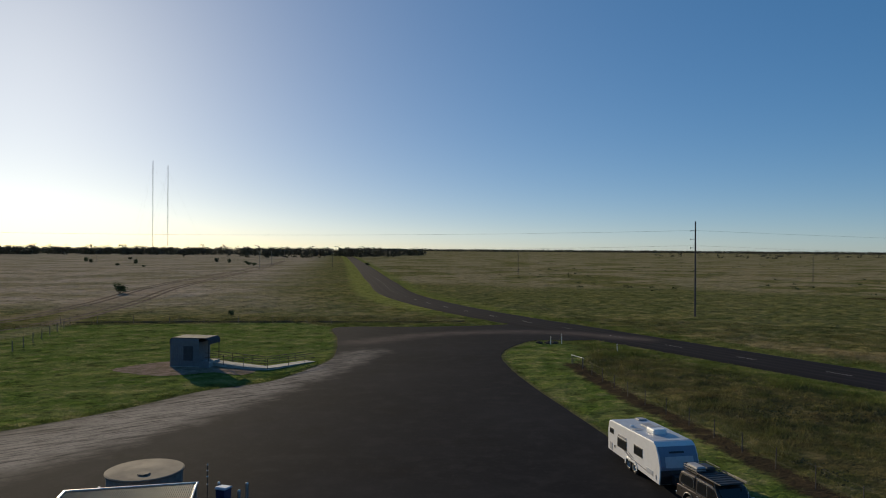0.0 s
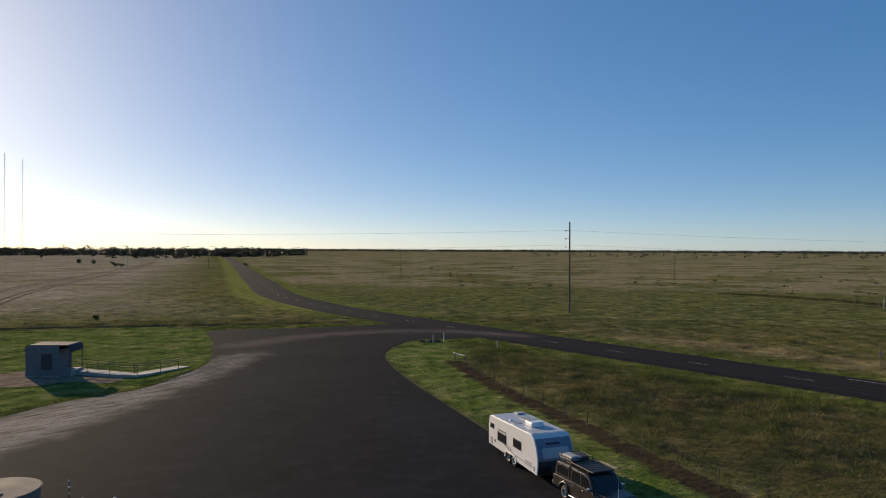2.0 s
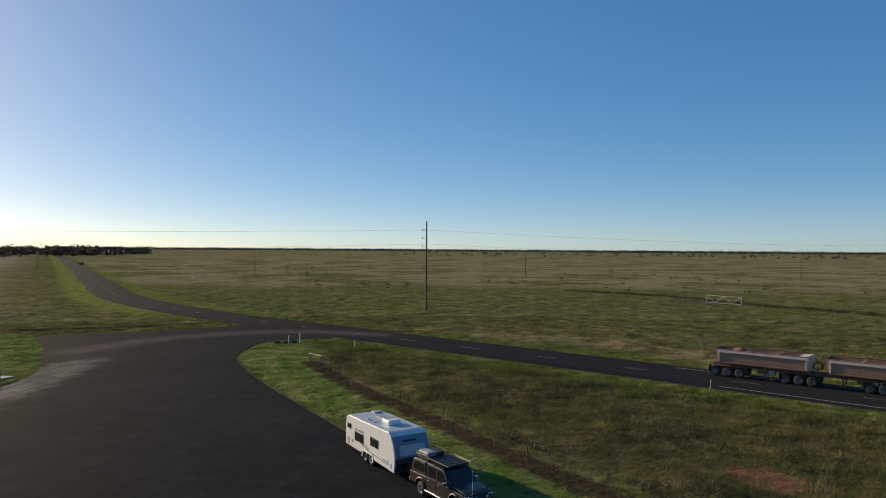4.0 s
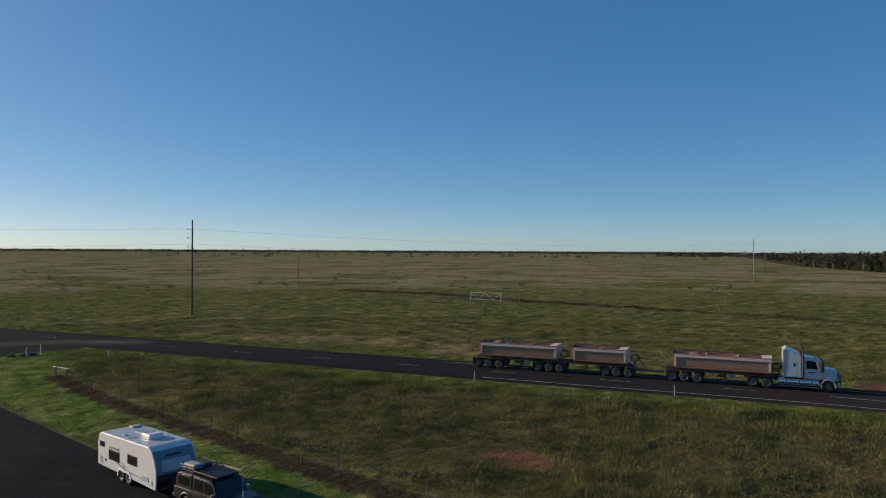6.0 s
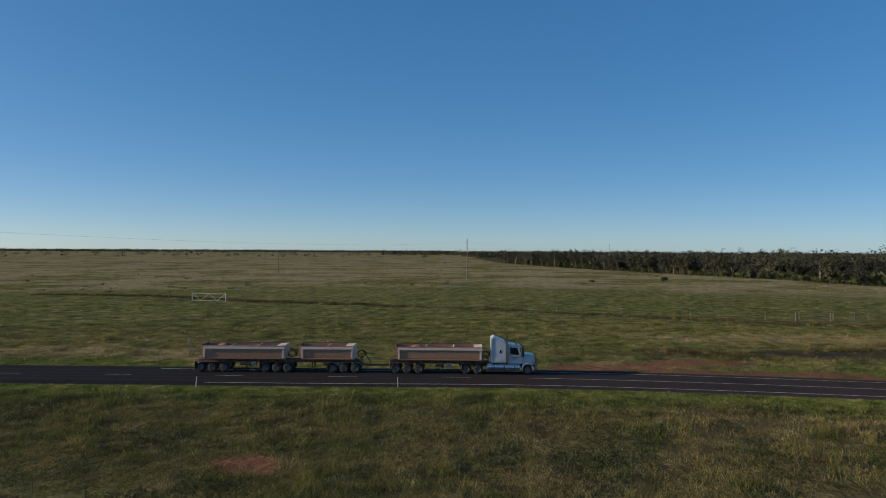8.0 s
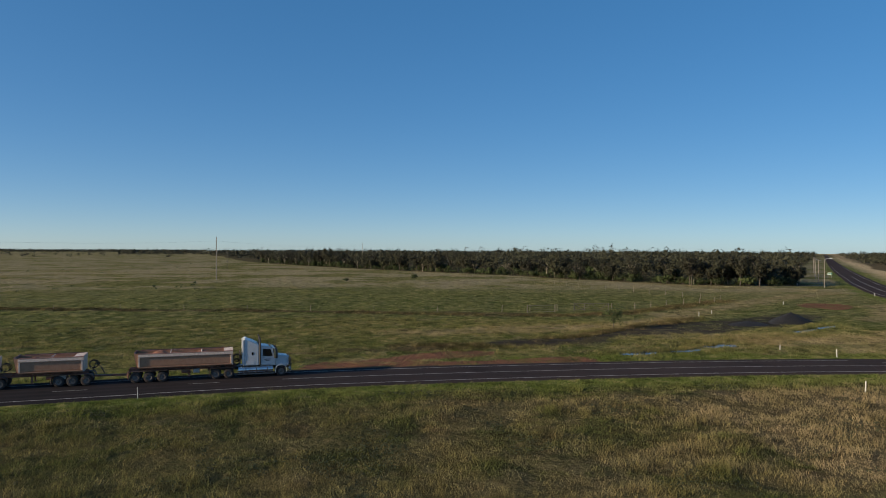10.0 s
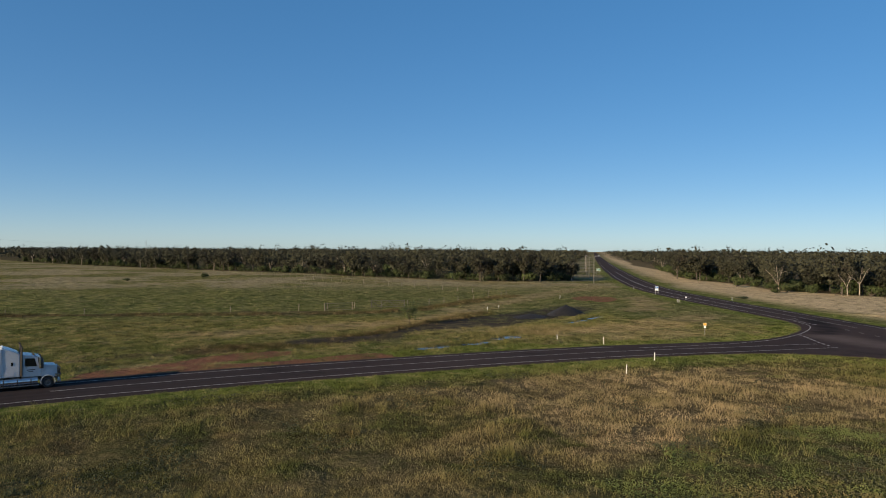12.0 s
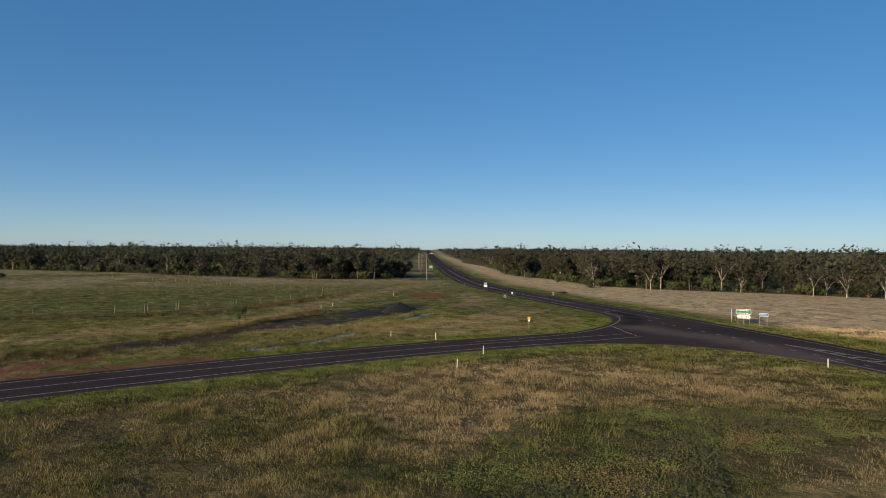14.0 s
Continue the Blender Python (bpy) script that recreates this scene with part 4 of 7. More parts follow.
def prime_mover(at):
    pm = thing("prime_mover", "white bonneted prime mover with a tall sleeper cab", "truck", at)
    for s in (-1, 1):
        part("chassis_rail", box((-7.4, s * 0.42 - 0.06, 0.78), (0.9, s * 0.42 + 0.06, 1.06), 0.02), M_DARKSTEEL, pm)
    axle_group(pm, (-5.31, -6.59), guard=M_GUARD)
    part("turntable", lathe([(0, 1.10), (0.5, 1.10), (0.55, 1.16), (0.5, 1.26), (0, 1.26)], 20), M_DARKSTEEL, pm, at=pose(-5.9, 0, 0))
    part("axle", rod((0, -0.9, 0.52), (0, 0.9, 0.52), 0.08), M_DARKSTEEL, pm)
    for s in (-1, 1):
        add_wheel(STEER_WHEEL, pm, 0, s * 1.03, 0.52)
    # sleeper with a tall swept roof
    side = [(-3.80, 1.22), (-2.28, 1.22), (-2.28, 3.28), (-2.42, 3.48), (-3.1, 3.80), (-3.70, 4.02), (-3.80, 4.00)]
    sleeper = part("sleeper", prism(side, -1.16, 1.16, "y", 0.09), M_CAB, pm, smooth=False)
    for s in (-1, 1):
        part("sleeper_window", box((-3.02, s * 1.165 - 0.012, 2.30), (-2.84, s * 1.165 + 0.012, 2.62), 0.01), M_GLASS, sleeper)
        part("locker_door", box((-3.55, s * 1.165 - 0.008, 1.32), (-2.75, s * 1.165 + 0.008, 1.72), 0.005), M_CAB, sleeper)
        part("side_fairing", prism([(-3.90, 1.25), (-3.79, 1.25), (-3.79, 3.94), (-3.97, 3.86), (-3.97, 1.6)], min(s * 1.0, s * 1.19), max(s * 1.0, s * 1.19), "y", 0.02), M_CAB, sleeper)
    part("roof_marker", box((-3.76, -0.7, 4.02), (-3.6, 0.7, 4.06), 0.01), M_WHITE, sleeper)
    # dark box added between cab and sleeper in place of the gap's shade
    part("cab_gap", box((-2.275, -1.12, 1.25), (-2.19, 1.12, 3.30)), M_GUARD, pm, "dark rubber gaiter behind the cab")
    # cab
    cab_side = [(-2.18, 1.15), (-0.62, 1.15), (-0.52, 1.95), (-0.66, 2.16), (-1.02, 3.00), (-1.15, 3.14), (-2.18, 3.30)]
    cab = part("cab", prism(cab_side, -1.08, 1.08, "y", 0.07), M_CAB, pm)
    part("windscreen", prism([(-0.655, 2.20), (-0.985, 2.97), (-1.01, 2.96), (-0.68, 2.19)], -0.92, 0.92, "y"), M_GLASS, cab, at=pose(0.035, 0, 0.012))
    part("sun_visor", prism([(-1.0, 3.06), (-0.62, 2.88), (-0.61, 2.91), (-0.98, 3.12)], -1.05, 1.05, "y"), M_CAB, cab)
    for s in (-1, 1):
        y = s * 1.085
        door = part("door", box((-1.98, y - 0.012, 1.25), (-0.82, y + 0.012, 2.98), 0.01), M_CAB, cab)
        part("side_window", prism([(-1.88, 2.16), (-0.88, 2.12), (-1.10, 2.88), (-1.88, 2.92)], y + s * 0.004, y + s * 0.022, "y"), M_GLASS, door)
        part("door_handle", box((-1.86, y + s * 0.012 - 0.015, 2.02), (-1.70, y + s * 0.012 + 0.02, 2.07), 0.005), M_CHROME, door)
        part("lettering_bar", box((-1.75, y + s * 0.013 - 0.002, 1.78), (-1.05, y + s * 0.013 + 0.002, 1.86)), M_GUARD, door)
        part("lettering_bar", box((-1.6, y + s * 0.013 - 0.002, 1.64), (-1.2, y + s * 0.013 + 0.002, 1.70)), M_GUARD, door)
        arm = part("mirror", box((-0.76, s * 1.42 - 0.05, 2.15), (-0.60, s * 1.42 + 0.14, 2.95), 0.03), M_CHROME, cab)
        part("mirror_arm", tube([(-0.85, s * 1.08, 2.95), (-0.68, s * 1.36, 2.99), (-0.68, s * 1.44, 2.9)], 0.025), M_CHROME, arm)
        part("exhaust_stack", rod((-2.16, s * 1.17, 1.3), (-2.16, s * 1.17, 4.0), 0.085, 14), M_DARKSTEEL, pm)
        part("exhaust_tip", tube([(-2.16, s * 1.17, 3.97), (-2.2, s * 1.17, 4.10), (-2.28, s * 1.17, 4.18)], 0.08, 10), M_DARKSTEEL, pm)
        part("air_cleaner", lathe([(0, 1.9), (0.17, 1.92), (0.19, 2.0), (0.19, 2.65), (0.15, 2.75), (0.1, 2.95), (0, 2.98)], 16), M_DARKSTEEL, pm, at=pose(-0.55, s * 1.22, 0), smooth=True)
        part("fuel_tank", prism([(0.95 + 0.32 * math.cos(a), 0.78 + 0.34 * math.sin(a)) for a in np.linspace(0, 2 * math.pi, 18, endpoint=False)], -4.35, -0.85, "x"), M_CHROME, pm, at=pose(0, 0 if s > 0 else -1.9, 0))
        part("step", box((-4.4, s * 1.2 - 0.1, 0.36), (-0.75, s * 1.2 + 0.06, 0.42), 0.01), M_CHROME, pm)
        for x in (-3.6, -2.5, -1.4):
            part("tank_strap", box((x - 0.04, s * 1.283 - 0.012, 0.55), (x + 0.04, s * 1.283 + 0.012, 1.02)), M_DARKSTEEL, pm)
        fender = [(0.62 * math.cos(a), 0.60 + 0.66 * math.sin(a)) for a in np.linspace(-0.25, math.pi + 0.35, 12)]
        inner = [(0.57 * math.cos(a), 0.60 + 0.60 * math.sin(a)) for a in np.linspace(math.pi + 0.35, -0.25, 12)]
        part("fender", prism(fender + inner, min(s * 0.72, s * 1.24), max(s * 0.72, s * 1.24), "y"), M_CAB, pm)
        part("headlight", box((0.62, s * 0.95 - 0.16, 1.02), (0.80, s * 0.95 + 0.16, 1.30), 0.04), M_CHROME, pm)
        part("bull_bar_post", tube([(1.0, s * 0.95, 0.45), (1.05, s * 0.95, 1.2), (0.98, s * 0.9, 1.75)], 0.05, 8), M_DARKSTEEL, pm)
        part("aerial", rod((-0.6, s * 1.05, 2.9), (-0.55, s * 1.05, 4.0), 0.012, 5), M_DARKSTEEL, pm)
    # bonnet, grille, bull bar
    part("bonnet", prism([(-0.60, 1.05), (0.72, 0.95), (0.82, 1.25), (0.80, 1.95), (0.62, 2.10), (-0.56, 2.24)], -0.78, 0.78, "y", 0.10), M_CAB, pm)
    grille = part("grille", box((0.815, -0.55, 1.05), (0.87, 0.55, 2.0), 0.02), M_CHROME, pm)
    for k in range(7):
        part("grille_bar", box((0.871, -0.5, 1.12 + k * 0.125), (0.885, 0.5, 1.17 + k * 0.125)), M_DARKSTEEL, grille)
    part("bumper", box((0.80, -1.2, 0.40), (1.08, 1.2, 0.74), 0.06), M_CHROME, pm)
    for z in (1.0, 1.35, 1.72):
        part("bull_bar_rail", tube([(0.80, -1.05, z), (1.05, -0.9, z), (1.05, 0.9, z), (0.80, 1.05, z)], 0.045, 8), M_DARKSTEEL, pm)
    part("deck_plate", box((-4.7, -0.8, 1.07), (-4.05, 0.8, 1.11)), M_DARKSTEEL, pm)
    part("red_headboard_panel", box((-4.22, -0.95, 1.3), (-4.15, 0.95, 2.6)), M_CHASSIS, pm)
    hose_loop(pm, -4.5, 1.2, 0.35)
    for y in (-0.8, -0.4, 0, 0.4, 0.8):
        part("marker_light", box((-1.22, y - 0.05, 3.16), (-1.08, y + 0.05, 3.22), 0.01), M_AMBER, cab)
    return pm


prime_mover(on_road(-5.95, 0.0))

# ---- caravan and the dual-cab that tows it ----
M_VAN = plain("caravan_white_panel", (0.68, 0.68, 0.69), 0.35, wear=0.05, dirt_amount=0.06)
M_VANROOF = plain("caravan_roof", (0.42, 0.44, 0.48), 0.4, wear=0.10, dirt=(0.40, 0.38, 0.36), dirt_amount=0.3)
# grey van front, its shade and blue sky reflection put into the paint
M_VANFRONT = plain("blue_grey_front", (0.17, 0.20, 0.27), 0.35, wear=0.1)
M_STRIPE = plain("grey_graphic", (0.25, 0.25, 0.27), 0.5)
M_CAR = plain("dark_bronze_paint", (0.072, 0.062, 0.057), 0.30, 0.5, wear=0.1, dirt=(0.16, 0.12, 0.09), dirt_amount=0.2)
M_BLACK = plain("black_plastic", (0.022, 0.022, 0.024), 0.5)
M_GRATE = plain("vent_grey", (0.35, 0.35, 0.36), 0.6)
CAR_WHEEL = wheel_meshes(0.37, 0.24, M_STEEL)
VAN_WHEEL = wheel_meshes(0.36, 0.22, M_STEEL)


def caravan(at):
    """x forward from the rear wall, y left; the right side shows."""
    van = thing("caravan", "white touring caravan with dark windows parked on the asphalt", "caravan", at)
    w, L = 1.20, 6.75
    side = [(-0.10, 0.52), (2.25, 0.46), (2.4, 0.60), (3.9, 0.60), (4.05, 0.42), (L - 0.05, 0.34), (L + 0.03, 0.9), (L, 1.35), (6.58, 1.90), (6.26, 2.40), (5.95, 2.55), (0.25, 2.44), (0.02, 2.32), (-0.14, 1.8)]
    body = part("body", prism(side, -w, w, "y", 0.04), M_VAN, van)
    part("roof_skin", prism([(0.30, 2.43), (5.85, 2.535), (5.85, 2.565), (0.30, 2.465)], -w + 0.06, w - 0.06, "y"), M_VANROOF, body)
    ac = part("roof_air_conditioner", box((3.55, -0.42, 2.50), (4.55, 0.42, 2.83), 0.09), M_WHITE, body)
    part("vent_grille", box((3.65, -0.36, 2.835), (3.95, 0.36, 2.845)), M_GRATE, ac)
    part("roof_hatch", box((1.95, 0.0, 2.47), (2.85, 0.65, 2.57), 0.03), M_GRATE, body, "grey tinted roof hatch")
    part("roof_hatch", box((0.40, 0.40, 2.46), (0.95, 0.95, 2.56), 0.03), M_GRATE, body)
    part("solar_panel", box((2.85, -1.0, 2.51), (3.35, -0.45, 2.54), 0.01), M_GRATE, body)
    part("roof_vent", lathe([(0, 2.47), (0.12, 2.47), (0.13, 2.57), (0.06, 2.61), (0, 2.61)], 14), M_WHITE, body, at=pose(2.35, -0.75, 0))
    for s in (-1, 1):
        y = s * w

        def slab(name, x0, x1, z0, z1, m, parent=body, d=0.02, label=""):
            return part(name, box((x0, min(y + s * 0.003, y + s * d), z0), (x1, max(y + s * 0.003, y + s * d), z1), 0.008), m, parent, label)
        for x0, x1, z0, z1 in ((0.22, 0.72, 1.68, 1.92), (1.35, 2.55, 1.10, 1.60), (3.62, 4.62, 1.28, 1.74)):
            fr = slab("window", x0 - 0.05, x1 + 0.05, z0 - 0.05, z1 + 0.05, M_BLACK)
            slab("pane", x0, x1, z0, z1, M_GLASS, fr, 0.032)
        hatch = slab("awning_window", 1.35, 2.55, 1.70, 1.86, M_GRATE)
        slab("pane", 1.40, 2.50, 1.72, 1.84, M_STRIPE, hatch, 0.03)
        if s > 0:
            door = slab("door", 4.75, 5.35, 0.72, 2.18, M_VAN, d=0.03)
            slab("door_handle", 5.25, 5.32, 1.3, 1.42, M_BLACK, door, 0.05)
            part("awning_roll", rod((1.1, y + 0.06, 2.38), (5.4, y + 0.06, 2.44), 0.055, 10), M_WHITE, body)
        slab("service_hatch", 0.18, 0.55, 0.62, 1.05, M_GRATE)
        slab("service_hatch", 0.85, 1.0, 0.85, 1.0, M_BLACK)
        slab("service_hatch", 5.2, 5.95, 0.62, 0.92, M_VANROOF)
        slab("tail_lamp", 6.25, 6.37, 0.55, 0.80, M_GRATE)
        # a swept grey graphic along the side
        g = [(1.6, 1.16), (2.6, 1.02), (3.3, 0.86), (4.3, 0.78), (5.4, 0.70), (5.4, 0.66), (4.3, 0.72), (3.2, 0.76), (2.5, 0.94), (1.6, 1.13)]
        part("stripe", prism(g, min(y, y + s * 0.006), max(y, y + s * 0.006), "y"), M_STRIPE, body)
        g = [(2.5, 1.2), (3.2, 0.92), (3.6, 0.9), (3.0, 1.08)]
        part("stripe", prism(g, min(y, y + s * 0.007), max(y, y + s * 0.007), "y"), M_STRIPE, body)
        part("wheel_arch", prism([(2.38, 0.30), (2.42, 0.62), (2.6, 0.76), (3.8, 0.76), (3.98, 0.62), (4.02, 0.30), (3.92, 0.30), (3.86, 0.60), (3.7, 0.68), (2.7, 0.68), (2.54, 0.60), (2.48, 0.30)], min(y, y + s * 0.03), max(y, y + s * 0.03), "y"), M_WHITE, body)
        for x in (2.80, 3.60):
            add_wheel(VAN_WHEEL, van, x, s * (w - 0.15), 0.36)
    # front: dark lower panel, window under a shield, lettering as bars
    nose = [(6.31, 2.36), (6.60, 1.90), (7.02 - 0.25, 1.36), (6.785, 1.16)]
    part("front_panel", prism([(x + 0.012, z2) for x, z2 in nose] + [(x - 0.03, z2 - 0.02) for x, z2 in nose[::-1]], -w + 0.07, w - 0.07, "y"), M_VANFRONT, body, "blue-grey front panel")
    part("stone_shield", prism([(6.74, 0.38), (6.83, 0.85), (6.80, 1.15), (6.765, 1.15), (6.79, 0.85), (6.71, 0.40)], -w + 0.04, w - 0.04, "y"), M_BLACK, body, "black checker-plate stone guard")
    part("front_window", prism([(6.765, 1.28), (6.615, 1.86), (6.595, 1.85), (6.74, 1.28)], -0.85, 0.85, "y"), M_VANROOF, body, "folded pale front window shield", at=pose(0.045, 0, 0.02))
    part("lettering_bar", prism([(6.52, 2.01), (6.46, 2.10), (6.45, 2.095), (6.51, 2.005)], -0.55, 0.35, "y"), M_BLACK, body, at=pose(0.05, 0, 0.03))
    part("drawbar", prism([(6.5, 0.50), (8.05, 0.50), (8.05, 0.40), (6.5, 0.36)], -0.05, 0.05, "y"), M_DARKSTEEL, van)
    for s in (-1, 1):
        part("drawbar", tube([(6.3, s * 0.75, 0.46), (7.9, 0.04 * s, 0.46)], 0.05), M_DARKSTEEL, van)
    part("gas_bottle_box", box((6.85, -0.55, 0.52), (7.30, 0.55, 0.95), 0.04), M_BLACK, van)
    part("jockey_wheel", rod((7.6, 0.22, 0.05), (7.6, 0.22, 0.85), 0.035), M_STEEL, van)
    part("axle", box((3.1, -1.0, 0.30), (3.3, 1.0, 0.42)), M_DARKSTEEL, van)
    return van


def dual_cab(at):
    """x forward from the rear bumper, y left."""
    car = thing("dual_cab_ute", "dark bronze dual-cab ute with a canopy and loaded roof rack", "car", at)
    w = 0.92
    lower = [(0.0, 0.52), (0.02, 0.95), (0.10, 1.08), (3.62, 1.10), (4.95, 1.02), (5.22, 0.88), (5.28, 0.55), (5.15, 0.42), (4.75, 0.40), (4.70, 0.62), (4.42, 0.86), (4.12, 0.86), (3.84, 0.62), (3.80, 0.38), (1.62, 0.38), (1.58, 0.62), (1.30, 0.86), (1.0, 0.86), (0.72, 0.62), (0.66, 0.45)]
    body = part("body", prism(lower, -w, w, "y", 0.05), M_CAR, car)
    canopy = part("canopy", prism([(0.06, 1.08), (1.62, 1.08), (1.62, 1.82), (0.50, 1.80), (0.30, 1.72), (0.16, 1.50)], -w + 0.06, w - 0.06, "y", 0.07), M_CAR, car)
    cab = part("cab", prism([(1.60, 1.08), (4.02, 1.08), (3.25, 1.72), (3.02, 1.80), (1.66, 1.83)], -w + 0.05, w - 0.05, "y", 0.06), M_CAR, car)
    part("windscreen", prism([(3.96, 1.14), (3.27, 1.71), (3.24, 1.69), (3.92, 1.12)], -0.72, 0.72, "y"), M_GLASS, cab, at=pose(0.02, 0, 0.02))
    part("bonnet", prism([(3.80, 1.06), (5.12, 0.98), (5.10, 1.04), (4.85, 1.12), (3.92, 1.18)], -0.80, 0.80, "y", 0.04), M_CAR, car)
    part("rear_window", box((0.09, -0.6, 1.25), (0.16, 0.6, 1.62), 0.02), M_GLASS, canopy)
    for s in (-1, 1):
        y = s * (w - 0.05)

        def pane(name, prof, parent):
            cx, cz = sum(q[0] for q in prof) / len(prof), sum(q[1] for q in prof) / len(prof)
            wide = [(cx + (a - cx) * 1.10, cz + (b - cz) * 1.16) for a, b in prof]
            glass = part(name, prism(prof, min(y, y + s * 0.016), max(y, y + s * 0.016), "y"), M_GLASS, parent)
            part("window_trim", prism(wide, min(y, y + s * 0.010), max(y, y + s * 0.010), "y"), M_CHROME, glass)
            return glass
        pane("canopy_window", [(0.34, 1.26), (0.44, 1.20), (1.36, 1.20), (1.44, 1.28), (1.44, 1.60), (1.36, 1.66), (0.60, 1.66), (0.46, 1.58), (0.36, 1.42)], canopy)
        d1 = part("rear_door", box((1.70, s * w - 0.012, 0.55), (2.60, s * w + 0.012, 1.08), 0.01), M_CAR, car)
        d2 = part("front_door", box((2.64, s * w - 0.012, 0.55), (3.66, s * w + 0.012, 1.08), 0.01), M_CAR, car)
        pane("side_window", [(1.76, 1.16), (2.56, 1.16), (2.56, 1.70), (1.84, 1.70)], cab)
        pane("side_window", [(2.66, 1.16), (3.74, 1.16), (3.20, 1.66), (2.66, 1.70)], cab)
        for x, d in ((1.80, d1), (2.74, d2)):
            part("door_handle", box((x, s * w + s * 0.02 - 0.012, 0.93), (x + 0.18, s * w + s * 0.02 + 0.012, 0.97), 0.005), M_CHROME, d)
        part("mirror", box((3.50, s * 1.02 - 0.10, 1.12), (3.66, s * 1.02 + 0.10, 1.32), 0.04), M_CHROME, car)
        part("side_step", rod((1.68, s * (w + 0.05), 0.40), (3.72, s * (w + 0.05), 0.40), 0.05, 10), M_CHROME, car)
        part("tail_light", box((-0.01, s * 0.80 - 0.08, 0.72), (0.10, s * 0.80 + 0.08, 1.04), 0.02), M_REDLENS, car)
        part("headlight", box((5.02, s * 0.70 - 0.18, 0.82), (5.24, s * 0.70 + 0.14, 0.98), 0.03), M_CHROME, car)
        part("wheel_arch", tube([(1.15 + 0.50 * math.cos(a), s * (w + 0.01), 0.40 + 0.50 * math.sin(a)) for a in np.linspace(0.1, math.pi - 0.1, 9)], 0.05), M_BLACK, car)
        part("wheel_arch", tube([(4.27 + 0.50 * math.cos(a), s * (w + 0.01), 0.40 + 0.50 * math.sin(a)) for a in np.linspace(0.1, math.pi - 0.1, 9)], 0.05), M_BLACK, car)
        for x in (1.15, 4.27):
            add_wheel(CAR_WHEEL, car, x, s * (w - 0.12), 0.37)
    part("rear_bumper", box((-0.14, -0.88, 0.45), (0.06, 0.88, 0.66), 0.04), M_CHROME, car)
    bull = part("bull_bar", box((5.20, -0.92, 0.45), (5.45, 0.92, 0.72), 0.06), M_BLACK, car)
    for z in (0.9, 1.12):
        part("bull_bar_rail", tube([(5.22, -0.8, z - 0.1), (5.40, -0.55, z), (5.40, 0.55, z), (5.22, 0.8, z - 0.1)], 0.035, 8), M_BLACK, bull)
    for s in (-1, 1):
        part("driving_light", rod((5.36, s * 0.32, 0.84), (5.50, s * 0.32, 0.84), 0.11, 14), M_CHROME, bull)
    part("snorkel", tube([(3.9, -0.93, 1.0), (3.55, -0.90, 1.45), (3.22, -0.84, 1.80), (3.22, -0.84, 1.98)], 0.045, 8), M_BLACK, car)
    # full-length rack: cab tray with rails, basket with swags over the canopy
    rack = part("roof_rack", box((1.55, -0.70, 1.90), (3.35, 0.70, 1.94), 0.01), M_BLACK, car)
    for s in (-1, 1):
        part("rack_rail", rod((1.5, s * 0.72, 1.97), (3.5, s * 0.72, 1.97), 0.025), M_BLACK, rack)
        for x in (1.75, 3.0):
            part("rack_foot", rod((x, s * 0.70, 1.78), (x, s * 0.70, 1.92), 0.03), M_BLACK, rack)
    for k in range(6):
        x = 1.7 + k * 0.3
        part("rack_slat", box((x, -0.69, 1.942), (x + 0.08, 0.69, 1.96)), M_BLACK, rack)
    basket = part("roof_basket", box((0.28, -0.66, 1.84), (1.45, 0.66, 1.88), 0.01), M_BLACK, car)
    for z in (1.98, 2.10):
        part("basket_rail", tube([(0.28, -0.66, z), (1.45, -0.66, z), (1.45, 0.66, z), (0.28, 0.66, z), (0.28, -0.66, z)], 0.02), M_BLACK, basket)
    for x, y in ((0.28, -0.66), (1.45, -0.66), (1.45, 0.66), (0.28, 0.66), (0.86, -0.66), (0.86, 0.66)):
        part("basket_post", rod((x, y, 1.8), (x, y, 2.10), 0.02), M_BLACK, basket)
    part("swag", box((0.36, -0.58, 1.885), (1.36, -0.02, 2.16), 0.10), M_GRATE, basket, "grey canvas swag")
    part("swag", box((0.36, 0.04, 1.885), (1.30, 0.58, 2.10), 0.10), M_BLACK, basket, "dark canvas bag")
    part("aerial", tube([(5.35, -0.6, 0.9), (5.40, -0.62, 1.7), (5.38, -0.63, 2.3)], 0.012), M_WHITE, car)
    part("rack_pole", tube([(1.5, 0.80, 1.99), (3.4, 0.80, 2.0)], 0.025), M_BLACK, rack)
    return car


van_way = Vector((1.26, -6.6)).normalized()
van_yaw = math.degrees(math.atan2(van_way.y, van_way.x))
van_side = Vector((-van_way.y, van_way.x))
o = Vector((10.82, 45.7)) + van_side * 1.20
caravan(pose(o.x, o.y, 0.036, 0, 0, van_yaw))
car_way = Vector((0.235, -0.972))
car_side = Vector((-car_way.y, car_way.x))
o = Vector((12.78, 36.15)) + car_side * 0.80 - car_way * 1.15
dual_cab(pose(o.x, o.y, 0.036, 0, 0, math.degrees(math.atan2(car_way.y, car_way.x))) @ Matrix.Diagonal((1, 1, 1.06, 1)))

# ---- road markings ----


def marking(line, a, b, z, name="edge_line", parent=None):
    v, f = ribbon(line, (a, b), z)
    o = new(name, sheet(name, v, f, M_LINE))
    o.parent = parent
    return o


def stretch(line, y0=None, y1=None, x0=None, x1=None):
    k = np.ones(len(line), bool)
    if y0 is not None:
        k &= (line[:, 1] <= y0) & (line[:, 1] >= y1)
    if x0 is not None:
        k &= (line[:, 0] >= x0) & (line[:, 0] <= x1)
    return line[k]


